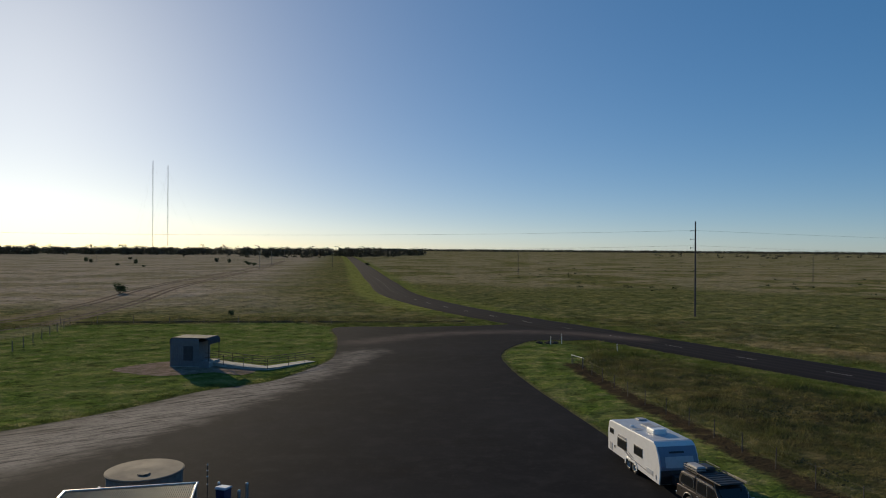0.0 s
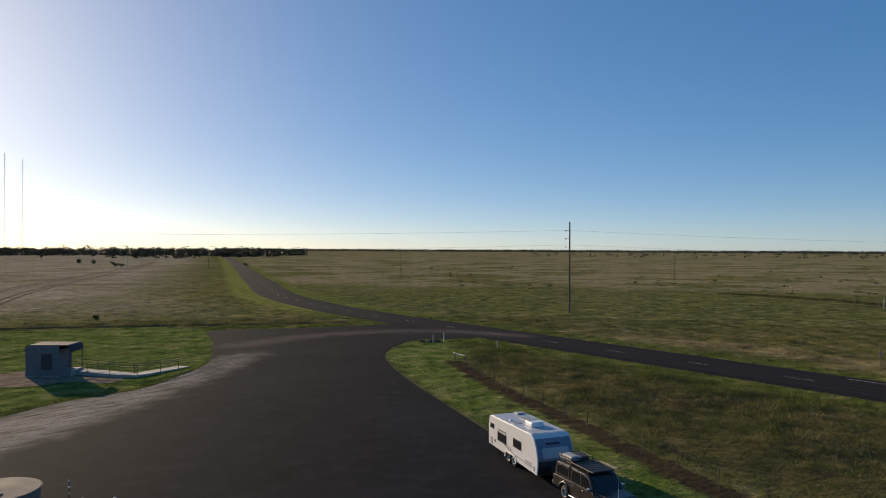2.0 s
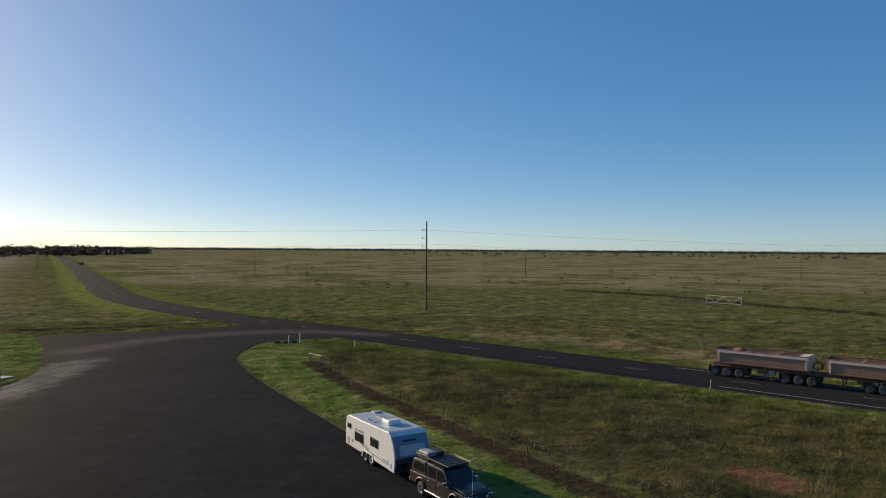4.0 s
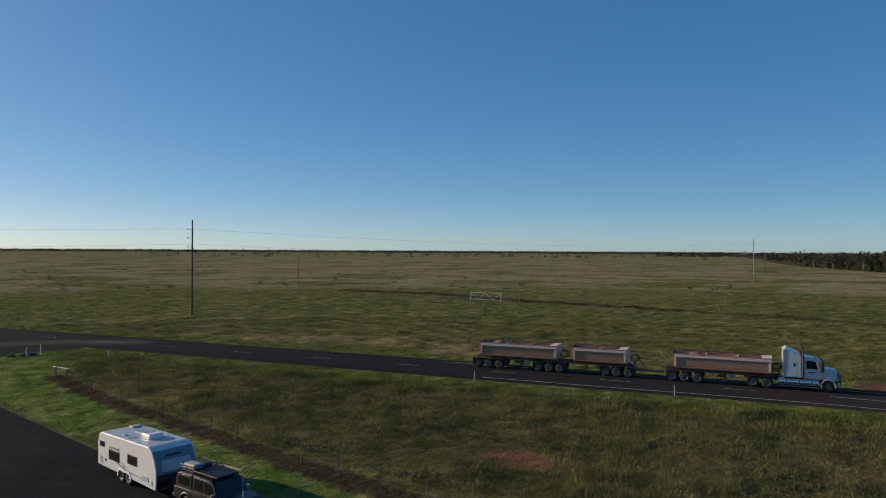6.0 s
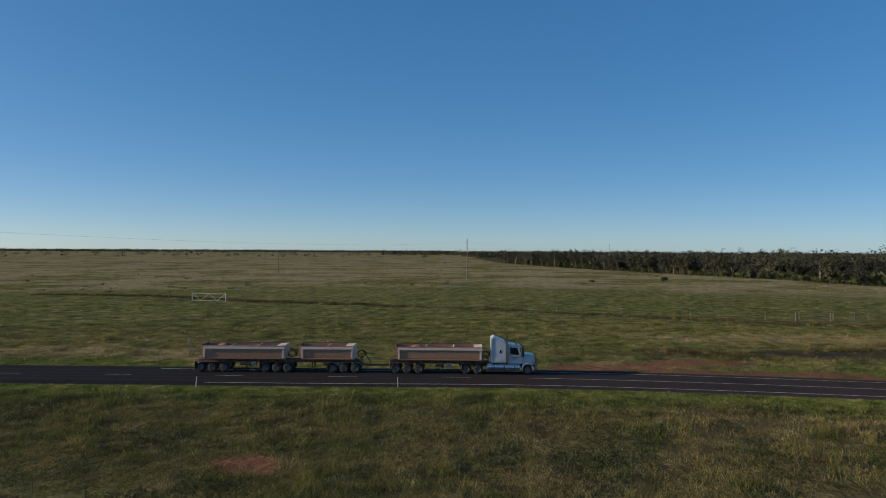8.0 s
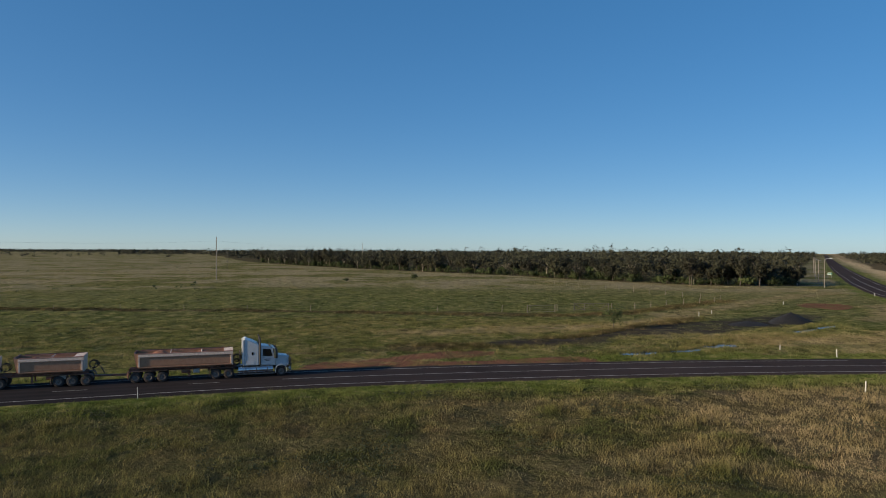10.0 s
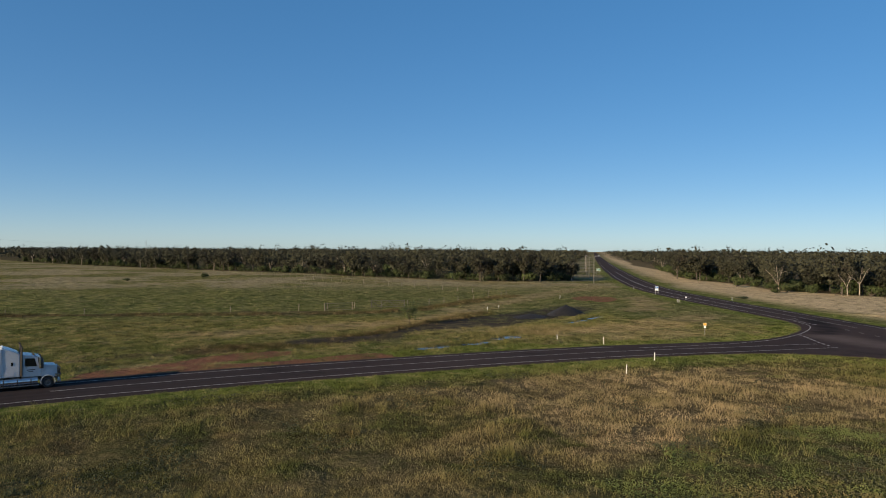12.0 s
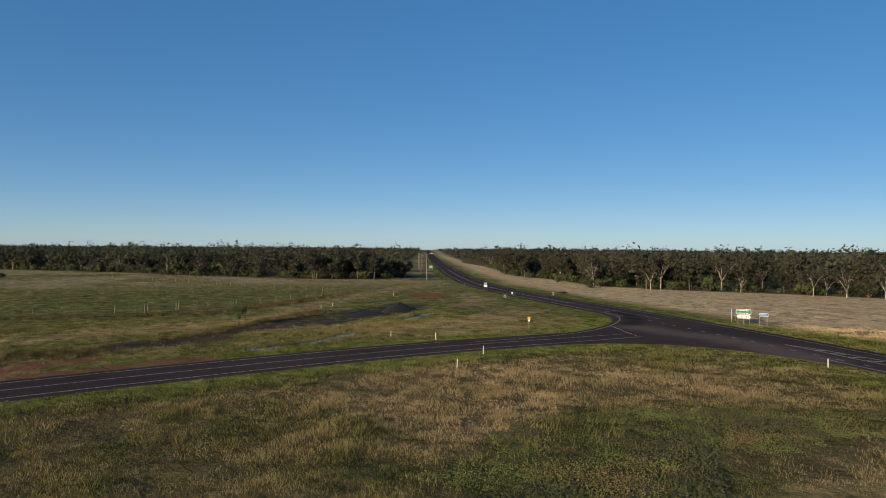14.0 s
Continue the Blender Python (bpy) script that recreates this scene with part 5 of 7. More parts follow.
def dashes(line, offset, long, gap, width, z, parent, skip=0.0):
    """Separate painted dashes along a line."""
    s = np.r_[0, np.cumsum(np.linalg.norm(np.diff(line[:, :2], axis=0), axis=1))]
    t = skip
    while t + long < s[-1]:
        k = np.linspace(t, t + long, 4)
        seg = np.stack([np.interp(k, s, line[:, 0]), np.interp(k, s, line[:, 1])], 1)
        marking(seg, offset - width / 2, offset + width / 2, z, "dash", parent)
        t += long + gap


# positive offsets lie to the left of the way: the east side on highway A
south_a = stretch(ROAD_A, 58, -66)
marking(south_a, -3.99, -3.84, 0.056, parent=road_a)
marking(stretch(ROAD_A, 66, -38), 3.78, 3.92, 0.056, parent=road_a)
dashes(stretch(ROAD_A, 330, 30), 0.0, 3.0, 9.0, 0.10, 0.045, road_a)
marking(stretch(ROAD_A, 28, -66), -0.07, 0.07, 0.056, "centre_line", road_a)
east_b = stretch(ROAD_B, x0=118, x1=700)
marking(east_b, 4.20, 4.36, 0.0570, parent=road_b)
marking(stretch(ROAD_B, x0=-60, x1=700), -4.42, -4.26, 0.0570, parent=road_b)
marking(stretch(ROAD_B, x0=-60, x1=66), 4.95, 5.12, 0.0570, parent=road_b)
marking(stretch(ROAD_B, x0=112, x1=420), -0.2, -0.06, 0.0570, "centre_line", road_b)
marking(stretch(ROAD_B, x0=150, x1=420), 0.14, 0.28, 0.0570, "centre_line", road_b)
dashes(stretch(ROAD_B, x0=50, x1=112), 3.7, 1.3, 3.0, 0.16, 0.0570, road_b)
marking(spline([(77, -80.6), (71, -79.9), (66, -78.9), (58, -77.6), (20, -71.4), (-30, -63.6)], 1.5), -0.1, 0.1, 0.0570, "chevron_line", road_b)
marking(spline([(77, -80.7), (71, -81.2), (66, -80.9), (61.7, -80.6), (20, -74.6), (-30, -66.8)], 1.5), -0.1, 0.1, 0.0570, "chevron_line", road_b)
for k in range(9):
    x = 71.5 - 3.0 * k
    marking(spline([(x, -79.8 + 0.155 * (71 - x)), (x - 1.2, -81.1 + 0.152 * (71 - x))], 0.6), -0.18, 0.18, 0.0570, "chevron_bar", road_b)
for k in range(6):
    x = 128 + k * 14.0
    seg = stretch(ROAD_B, x0=x, x1=x + 3.5)
    if len(seg) > 1:
        marking(seg, 2.1, 2.3, 0.0570, "turn_arrow", road_b)
nose = spline([(93.0, -38.5), (95.0, -49.5), (98.9, -60.8), (104.2, -68.6), (109.6, -74.3), (113.4, -77.6), (118, -80.6), (126, -82.9)], 1.0)
marking(nose, -0.42, -0.28, 0.0570, "nose_line", road_a)
dashes(spline([(105, -70.5), (101, -69.2), (96.5, -67.6), (92, -66.4)], 1.0), 0, 0.9, 0.9, 0.3, 0.0570, road_a)

# ---- posts, signs and rails ----
M_SIGNWHITE = plain("reflective_white", (0.82, 0.82, 0.80), 0.4, wear=0.05)
M_SIGNGREEN = plain("sign_green", (0.02, 0.16, 0.09), 0.4)
M_SIGNBLUE = plain("sign_blue", (0.03, 0.14, 0.42), 0.4)
M_SIGNYELLOW = plain("sign_yellow", (0.75, 0.45, 0.02), 0.4)
M_CONCRETE = plain("pale_concrete", (0.38, 0.36, 0.33), 0.9, wear=0.3, scale=1.0)


M_POSTWHITE = plain("dusty_white_plastic", (0.66, 0.65, 0.61), 0.6, wear=0.2, dirt_amount=0.3)


def guide_post(x, y, h=1.0, lean=0.0):
    g = thing("guide_post", "white flexible roadside guide post in the verge grass", "guide post", pose(x, y, 0, lean, lean * 0.5, 20), "roadside guide posts")
    part("blade", prism([(-0.06, 0), (0.06, 0), (0.056, h - 0.06), (0.03, h), (-0.03, h), (-0.056, h - 0.06)], -0.022, 0.022, "y"), M_POSTWHITE, g)
    part("reflector", box((-0.03, -0.028, h - 0.25), (0.03, -0.0225, h - 0.13)), M_REDLENS, g)
    part("reflector", box((-0.03, 0.0225, h - 0.25), (0.03, 0.028, h - 0.13)), M_SIGNWHITE, g)
    return g


for x, y, h, lean in ((23.2, 93.7, 0.95, 0), (48.6, 54.4, 0.95, 4), (58.2, 37.2, 1.0, -2), (73.3, -29.1, 1.05, 5), (82.2, -36.2, 1.0, 2), (60.2, -69.5, 1.1, 0), (179.6, -100.9, 1.0, 0), (96.6, -35.0, 1.1, -6), (101.4, -29.6, 0.9, 0), (156, -32, 1.0, 0), (188, -55.6, 1.0, 3), (151.7, -28.6, 1.0, 0), (171.5, -82.0, 1.0, 0), (173.8, -82.6, 0.9, 0), (233, -95, 1.0, 0), (63.0, 66.0, 0.9, 0), (15.3, 99.9, 1.15, 2), (17.0, 100.6, 1.35, -1)):
    guide_post(x, y, h, lean)


def post_sign(name, label, x, y, facing, boards, post_h, posts=(0,), material=M_STEEL):
    """Posts with flat boards; facing in degrees, the way in which the boards look."""
    s = thing(name, label, "road sign", pose(x, y, 0, 0, 0, facing + 90))
    for px in posts:
        part("post", rod((px, 0.05, 0), (px, 0.05, post_h), 0.035, 8), material, s)
    for x0, x1, z0, z1, m, shape in boards:
        if shape == "arrow":
            prof = [(x0, (z0 + z1) / 2), (x0 + 0.25, z1), (x1 - 0.25, z1), (x1, (z0 + z1) / 2), (x1 - 0.25, z0), (x0 + 0.25, z0)]
        elif shape == "left":
            prof = [(x0, (z0 + z1) / 2), (x0 + 0.25, z1), (x1, z1), (x1, z0), (x0 + 0.25, z0)]
        else:
            prof = [(x0, z0), (x1, z0), (x1, z1), (x0, z1)]
        b = part("board", prism(prof, -0.012, 0.012, "y"), m if m is M_GRATE else M_SIGNWHITE, s)
        cx, cz = (x0 + x1) / 2, (z0 + z1) / 2
        k = [(cx + (u - cx) * 0.96, cz + (v - cz) * 0.86) for u, v in prof]
        face = part("board_face", prism(k, -0.017, -0.0125, "y"), m, b)
        if m in (M_SIGNGREEN, M_SIGNBLUE):
            n = max(1, int((z1 - z0) / 0.35))
            for r in range(n):
                z = z0 + (z1 - z0) * (r + 0.5) / n
                for q in range(3):
                    a = x0 + (x1 - x0) * (0.2 + 0.21 * q)
                    part("lettering_bar", box((a, -0.022, z - 0.05), (a + (x1 - x0) * 0.17, -0.0175, z + 0.05)), M_SIGNWHITE, face)
    return s


post_sign("direction_sign", "green destination sign over a chevron board beside the junction", 100.6, -95.6, 137, [(-1.35, 1.35, 1.80, 2.75, M_SIGNGREEN, "arrow"), (-1.2, 1.2, 1.08, 1.70, M_SIGNWHITE, "arrow")], 2.7, (-0.95, 0.0, 0.95))
chev = thing("chevron_board", "black and white chevron board under the direction sign", "road sign", pose(100.6, -95.6, 0, 0, 0, 137 + 90))
for k in range(7):
    x = -0.92 + k * 0.26
    d = -0.10 if x < 0 else 0.10
    part("chevron", prism([(x, 1.18), (x + 0.11, 1.18), (x + 0.11 + d, 1.39), (x + 0.11, 1.60), (x, 1.60), (x + d, 1.39)], -0.03, -0.02, "y"), M_BLACK, chev)
post_sign("advance_sign", "small dark-backed sign on two posts in the dry grass", 104.8, -97.2, 200, [(-0.7, 0.7, 1.5, 2.5, M_GRATE, "flat")], 2.5, (-0.7, 0.7))
post_sign("direction_sign", "blue pointed road sign on two posts", 97.0, -96.6, 137, [(-0.80, 0.80, 1.75, 2.3, M_SIGNBLUE, "left")], 2.3, (-0.6, 0.6))
post_sign("stop_warning_sign", "yellow and white sign on a post in the junction island", 105.4, -54.7, 160, [(-0.24, 0.24, 1.60, 2.0, M_SIGNYELLOW, "flat"), (-0.16, 0.16, 1.25, 1.55, M_SIGNWHITE, "flat")], 2.0)
post_sign("speed_sign", "white rectangular sign on two posts beside the highway", 203, -90.0, 160, [(-0.45, 0.45, 1.9, 2.6, M_SIGNBLUE, "flat"), (-0.45, 0.45, 1.35, 1.8, M_SIGNWHITE, "flat")], 2.8, (-0.4, 0.4))
post_sign("distance_sign", "green distance sign far along the highway", 385, -136, 160, [(-1.1, 1.1, 1.8, 3.0, M_SIGNGREEN, "flat")], 2.9, (-0.8, 0.8))
post_sign("roadside_sign", "rusty narrow marker on a dark post beside the highway", 60.8, 69.2, 60, [(-0.13, 0.13, 1.6, 2.35, M_GRATE, "flat")], 2.35, material=M_CHASSIS)
post_sign("roadside_sign", "small white sign beside the highway shoulder", 181, -88.5, 170, [(-0.25, 0.25, 0.6, 1.0, M_SIGNWHITE, "flat")], 1.0)


def fence(label, line, spacing, height, post_r, material, wires=(0.45, 0.8, 1.1)):
    f = thing("fence", label, "fence", kind="")
    s = np.r_[0, np.cumsum(np.linalg.norm(np.diff(line, axis=0), axis=1))]
    at = np.arange(0, s[-1] + 0.01, spacing)
    px, py = np.interp(at, s, line[:, 0]), np.interp(at, s, line[:, 1])
    first = None
    for k, (x, y) in enumerate(zip(px, py)):
        m = pose(x, y, 0, 3 * noise.noise((x, y, 1)), 3 * noise.noise((x, y, 5)), 360 * noise.noise((x, y, 3)))
        if first is None:
            first = part("post", rod((0, 0, -0.1), (0, 0, height), post_r, 7, post_r * 0.9), material, f, at=m)
        else:
            again(first, m)
    for h in wires:
        pts = np.c_[px, py, np.full(len(px), h * height / wires[-1] * 0.95)]
        if len(pts) > 1:
            part("wire", tube([tuple(p) for p in pts], 0.003, 4), M_FENCEWIRE, f)
    return f


fence("sagging wire fence on thin dark steel posts in bare earth", FENCE_MAIN[FENCE_MAIN[:, 1] > -22], 3.6, 1.35, 0.034, M_FENCEWIRE)
fence("wire fence along the far side of the mown lawn", np.array([(-66, 122.0), (-48, 124.6), (-21, 126.4), (-17.6, 121)]), 6.0, 1.25, 0.05, M_WOODPOST)
fence("wire fence beside the gravel track", np.array([(-50, 72), (-55, 91.5), (-60, 109), (-63.5, 121)]), 4.5, 1.4, 0.06, M_WOODPOST, (0.4, 0.8, 1.2))
fence("stockyard fence of pale timber posts and wire", np.array([(153.6, 12), (161, -3), (166, -16), (177.5, -25.5), (190.5, -39), (197, -43.8)]), 6.6, 1.55, 0.085, M_WOODPOST)
fence("stockyard fence of pale timber posts and wire", np.array([(201.5, -43.5), (227, -30.5), (254.5, -15), (283, 3.5), (322, 26), (372, 54)]), 8.2, 1.5, 0.085, M_WOODPOST)
fence("plain wire paddock fence across the plain", np.array([(153.6, 12), (150, 45), (143, 92), (135, 122)]), 14, 1.2, 0.06, M_WOODPOST)


def farm_gate(label, a, b, h, material, bars=5, braces=True):
    a, b = Vector((*a, 0)), Vector((*b, 0))
    g = thing("farm_gate", label, "gate", Matrix.Translation(a) @ pose(0, 0, 0, 0, 0, math.degrees(math.atan2(b.y - a.y, b.x - a.x))))
    L = (b - a).length
    for x in (0, L):
        part("gate_post", rod((x, 0, -0.1), (x, 0, h + 0.15), 0.09, 8), material, g)
    part("frame", tube([(0.15, 0, 0.2), (L - 0.15, 0, 0.2), (L - 0.15, 0, h), (0.15, 0, h), (0.15, 0, 0.2)], 0.05, 6), material, g)
    for k in range(1, bars - 1):
        z = 0.2 + (h - 0.2) * k / (bars - 1)
        part("bar", rod((0.15, 0, z), (L - 0.15, 0, z), 0.018, 5), material, g)
    if braces:
        n = 4
        for k in range(n):
            x0, x1 = 0.15 + (L - 0.3) * k / n, 0.15 + (L - 0.3) * (k + 1) / n
            part("brace", rod((x0, 0, h if k % 2 == 0 else 0.2), (x1, 0, 0.2 if k % 2 == 0 else h), 0.055, 6), material, g)
    return g


M_GATEWHITE = plain("pale_gate_paint", (0.42, 0.47, 0.42), 0.5, wear=0.15)
farm_gate("wide pale truss gate standing in the plain", (128.3, 145.2), (130.6, 135.6), 2.0, M_GATEWHITE, 3)
farm_gate("dark timber-framed stockyard gate", (130.8, 135.2), (132.6, 130.6), 1.8, M_WOODPOST, 4, False)
farm_gate("dark timber-framed stockyard gate", (125.0, 150.2), (127.9, 146.0), 1.8, M_WOODPOST, 4, False)
farm_gate("dark rusty pair of farm gates in the paddock fence", (161.4, -3.6), (162.2, -11.2), 1.6, M_FENCEWIRE, 4)
farm_gate("weathered pair of farm gates in the paddock fence", (153.0, 6.5), (155.8, 0.6), 1.6, M_WOODPOST, 4, False)
bar = thing("boom_barrier", "white horizontal pipe barrier at the end of the fence", "barrier", pose(15.3, 83.2, 0, 0, 0, -70))
for x in (0, 2.4):
    part("post", rod((x, 0, -0.1), (x, 0, 0.95), 0.06, 8), M_WOODPOST, bar)
part("pipe", rod((-0.2, 0, 0.98), (2.6, 0, 0.98), 0.05, 10), M_GATEWHITE, bar)

M_TANKWALL = plain("tank_wall", (0.17, 0.165, 0.16), 0.85, wear=0.3)
M_RUBBLE = plain("dark_rubble", (0.070, 0.058, 0.048), 0.95, wear=0.4, spec=0.1)
# culvert headwall under the verge
culvert = thing("culvert_headwall", "rough dark stone culvert headwall at the road edge", "culvert", pose(14.6, 100.8, 0, 0, 0, 15))
for k in range(14):
    x, y = random.uniform(-1.8, 2.6), random.uniform(-0.6, 0.5)
    s = random.uniform(0.22, 0.5)
    bm = bmesh.new()
    bmesh.ops.create_icosphere(bm, subdivisions=1, radius=s)
    for v in bm.verts:
        v.co *= 1 + 0.35 * noise.noise(v.co * 3 + Vector((k, 0, 0)))
        v.co.z *= 0.5
    part("stone", bm, M_RUBBLE, culvert, at=pose(x, y, s * 0.25, 0, 0, k * 40))

# ---- power lines and masts ----
M_POLE = plain("dark_creosoted_pole", (0.115, 0.095, 0.080), 0.9, wear=0.4)
M_POLEGREY = plain("grey_timber_pole", (0.26, 0.23, 0.20), 0.9, wear=0.35)


def power_pole(x, y, h, arms, turn, material, label, r=0.22):
    p = thing("power_pole", label, "power pole", pose(x, y, 0, 0, 0, turn), "poles of the power lines")
    part("pole", rod((0, 0, -0.2), (0, 0, h), r, 10, r * 0.62), material, p)
    for z in arms:
        part("insulator_arm", rod((0, 0, z), (0, 0.95, z + 0.10), 0.06, 8, 0.05), M_STEEL, p)
        part("insulator", lathe([(0, -0.28), (0.09, -0.24), (0.05, -0.16), (0.09, -0.10), (0.05, -0.02), (0.08, 0.04), (0, 0.08)], 8), M_DARKSTEEL, p, at=pose(0, 0.92, z + 0.12))
    return p


def cable(label, pts, sag, r):
    c = thing("overhead_cable", label, "cable", None, "overhead cables")
    for a, b in zip(pts, pts[1:]):
        a, b = Vector(a), Vector(b)
        part("span", tube([a.lerp(b, t) + Vector((0, 0, -4 * sag * t * (1 - t))) for t in np.linspace(0, 1, 14)], r, 4), M_DARKSTEEL, c)
    return c


TALL = [(-190, 131, 20.5), (50.2, 140.5, 19.2), (291.9, 149.0, 19.0), (638, 180, 20)]
for x, y, h in TALL:
    power_pole(x, y, h, (h - 1.9, h - 3.6, h - 5.3), 90, M_POLE if x < 100 else M_POLEGREY, "tall single timber power pole with side insulators")
for dz in (-1.8, -4.8):
    cable("thin overhead power cable between tall poles", [(x, y, h + dz) for x, y, h in TALL], 2.2, 0.012)
LOW = [(-78, 499, 12), (39.4, 369.6, 11.8), (163, 311, 11.6), (292.3, 264.2, 12.2), (430, 212, 12)]
for x, y, h in LOW:
    power_pole(x, y, h, (h - 0.4,), 20, M_POLE, "slim grey timber power pole on the plain", 0.17)
cable("thin overhead cable across the plain", [(x, y, h) for x, y, h in LOW], 1.5, 0.010)
ROADSIDE = [(-120, 462, 11), (-136, 560, 11), (-150, 668, 11), (-168, 790, 11), (-300, 611, 10)]
for x, y, h in ROADSIDE:
    power_pole(x, y, h, (h - 0.4,), 90, M_POLEGREY, "slim grey power pole beside the far highway", 0.17)
lamp_post = thing("street_lamp", "tall grey street lamp beside the forest road", "street lamp", pose(282.6, -98, 0, 0, 0, 250))
part("pole", rod((0, 0, 0), (0, 0, 10.6), 0.14, 10, 0.09), M_POLEGREY, lamp_post)
part("arm", tube([(0, 0, 10.5), (0.8, 0, 10.9), (1.9, 0, 11.0)], 0.06, 8), M_STEEL, lamp_post)
part("lamp_head", box((1.6, -0.18, 10.92), (2.5, 0.18, 11.12), 0.05), M_SIGNWHITE, lamp_post)
for k, (x, y) in enumerate(((330, -112), (375, -126), (425, -142), (480, -160))):
    power_pole(x, y, 10, (9.6,), 160, M_POLEGREY, "slim grey power pole beside the forest road", 0.16)

M_MAST = plain("mast_steel", (0.46, 0.44, 0.42), 0.6, 0.3)


def guyed_mast(x, y, h):
    m = thing("radio_mast", "very tall slender lattice radio mast held by guy wires", "mast", pose(x, y, 0), "radio masts on the horizon")
    w, n = 0.95, 26
    bm = bmesh.new()
    legs = [Vector((w * math.cos(a), w * math.sin(a), 0)) for a in (0, 2.094, 4.189)]
    for p in legs:
        rod(p, p + Vector((0, 0, h)), 0.13, 5, bm=bm)
    for k in range(n):
        z0, z1 = h * k / n, h * (k + 1) / n
        for a, b in ((0, 1), (1, 2), (2, 0)):
            rod(legs[a] + Vector((0, 0, z0)), legs[b] + Vector((0, 0, z1)), 0.06, 4, bm=bm)
    part("lattice", bm, M_MAST, m)
    for lev in (0.45, 0.95):
        for a in (0.5, 2.6, 4.7):
            part("guy_wire", rod((0, 0, h * lev), (h * 0.45 * lev * math.cos(a), h * 0.45 * lev * math.sin(a), 0), 0.04, 3), M_MAST, m)


guyed_mast(-576, 1400, 185)
guyed_mast(-546, 1400, 175)

# ---- shelter with its ramp ----
M_HUT = plain("blue_grey_sheet", (0.150, 0.154, 0.166), 0.7, wear=0.15, dirt_amount=0.15)
M_HUTROOF = plain("hut_roof_sheet", (0.070, 0.074, 0.084), 0.8, 0.0, wear=0.2, spec=0.1)
M_VENT = plain("dark_louvre", (0.045, 0.047, 0.055), 0.7, wear=0.2)
M_RAIL = plain("dark_handrail", (0.055, 0.045, 0.040), 0.6, 0.3)


def shelter(at):
    h = thing("toilet_block", "small blue-grey sheet-metal toilet block with rounded roof and porch", "hut", at)
    w, d, z = 3.45, 2.7, 2.78
    wall = part("wall", box((0, 0, 0), (w, d, z), 0.03), M_HUT, h)
    for k in range(14):   # upright ribs of the sheeting
        x = 0.12 + k * 0.245
        part("rib", box((x, -0.03, 0.05), (x + 0.05, -0.0005, z - 0.05)), M_HUT, wall)
    part("vent_panel", box((1.62, -0.055, 0.75), (2.72, -0.031, 2.35), 0.01), M_VENT, wall, "dark recessed louvred panel")
    for k in range(7):
        part("louvre", box((1.68, -0.075, 0.88 + k * 0.2), (2.66, -0.056, 0.98 + k * 0.2)), M_VENT, wall)
    # one skin of sheeting that curves up from the back wall and over the porch
    outer = [(-0.025, 2.55)] + [(-0.025 + 0.45 * (1 - math.cos(a)), 2.85 + 0.45 * math.sin(a)) for a in np.linspace(0, math.pi / 2, 7)] + [(w + 0.72 + 0.45 * math.sin(a), 2.85 + 0.45 * math.cos(a)) for a in np.linspace(0, math.pi / 2, 7)] + [(w + 1.17, 2.55)]
    prof = outer + [(x + (0.055 if x < 1 else -0.055), y2 - (0.06 if y2 > 3.1 else 0.0)) for x, y2 in outer[::-1]]
    gable = [(0.002, 2.6)] + [(0.035 + 0.39 * (1 - math.cos(a)), 2.85 + 0.37 * math.sin(a)) for a in np.linspace(0, math.pi / 2, 6)] + [(w, 3.22), (w, 2.6)]
    for y in (-0.012, d - 0.03):
        part("gable", prism(gable, y, y + 0.042, "y"), M_HUT, wall)
    part("roof", prism(prof, -0.06, d + 0.06, "y"), M_HUTROOF, h)
    for y in (0.05, d - 0.05):
        part("porch_post", rod((w + 1.08, y, 0), (w + 1.08, y, 2.7), 0.05, 8), M_RAIL, h)
    part("porch_slab", box((w + 0.003, 0.06, 0), (w + 1.15, d, 0.60), 0.02), M_CONCRETE, h)
    part("porch_wall", box((w + 0.003, -0.02, 0), (w + 1.15, 0.055, 0.72), 0.01), M_HUT, h)
    part("skirt", box((-0.02, -0.02, -0.05), (w + 0.002, d + 0.02, 0.10), 0.01), M_CONCRETE, h)
    return h


shelter(pose(-30.5, 79.1, 0, 0, 0, -8))


def ramp(line, z0, z1, width):
    """A concrete ramp along a line, with handrails on both sides."""
    r = thing("access_ramp", "pale concrete access ramp with dark pipe handrails", "ramp")
    n = len(line)
    z = np.linspace(z0, z1, n)
    v, f = ribbon(line, (-width / 2, width / 2), 0)
    bm = bmesh.new()
    top = [bm.verts.new((p[0], p[1], z[i % n])) for i, p in enumerate(v)]
    low = [bm.verts.new((p[0], p[1], -0.05)) for p in v]
    for k in range(n - 1):
        a, b, c, d = k, k + 1, n + k + 1, n + k
        for q in ((top[a], top[b], top[c], top[d]), (top[a], low[a], low[b], top[b]), (top[d], top[c], low[c], low[d])):
            bm.faces.new(q)
    bm.faces.new((top[0], top[n], low[n], low[0]))
    bm.faces.new((top[n - 1], low[n - 1], low[2 * n - 1], top[2 * n - 1]))
    bmesh.ops.recalc_face_normals(bm, faces=list(bm.faces))
    part("slab", bm, M_CONCRETE, r)
    for s in (0, 1):
        edge = [(v[s * n + i][0], v[s * n + i][1], z[i]) for i in range(n)]
        for h in (0.5, 1.0):
            part("handrail", tube([(x, y, zz + h) for x, y, zz in edge], 0.03, 6), M_RAIL, r)
        for i in range(0, n, 3):
            x, y, zz = edge[i]
            part("stanchion", rod((x, y, zz - 0.1), (x, y, zz + 1.02), 0.028, 6), M_RAIL, r)


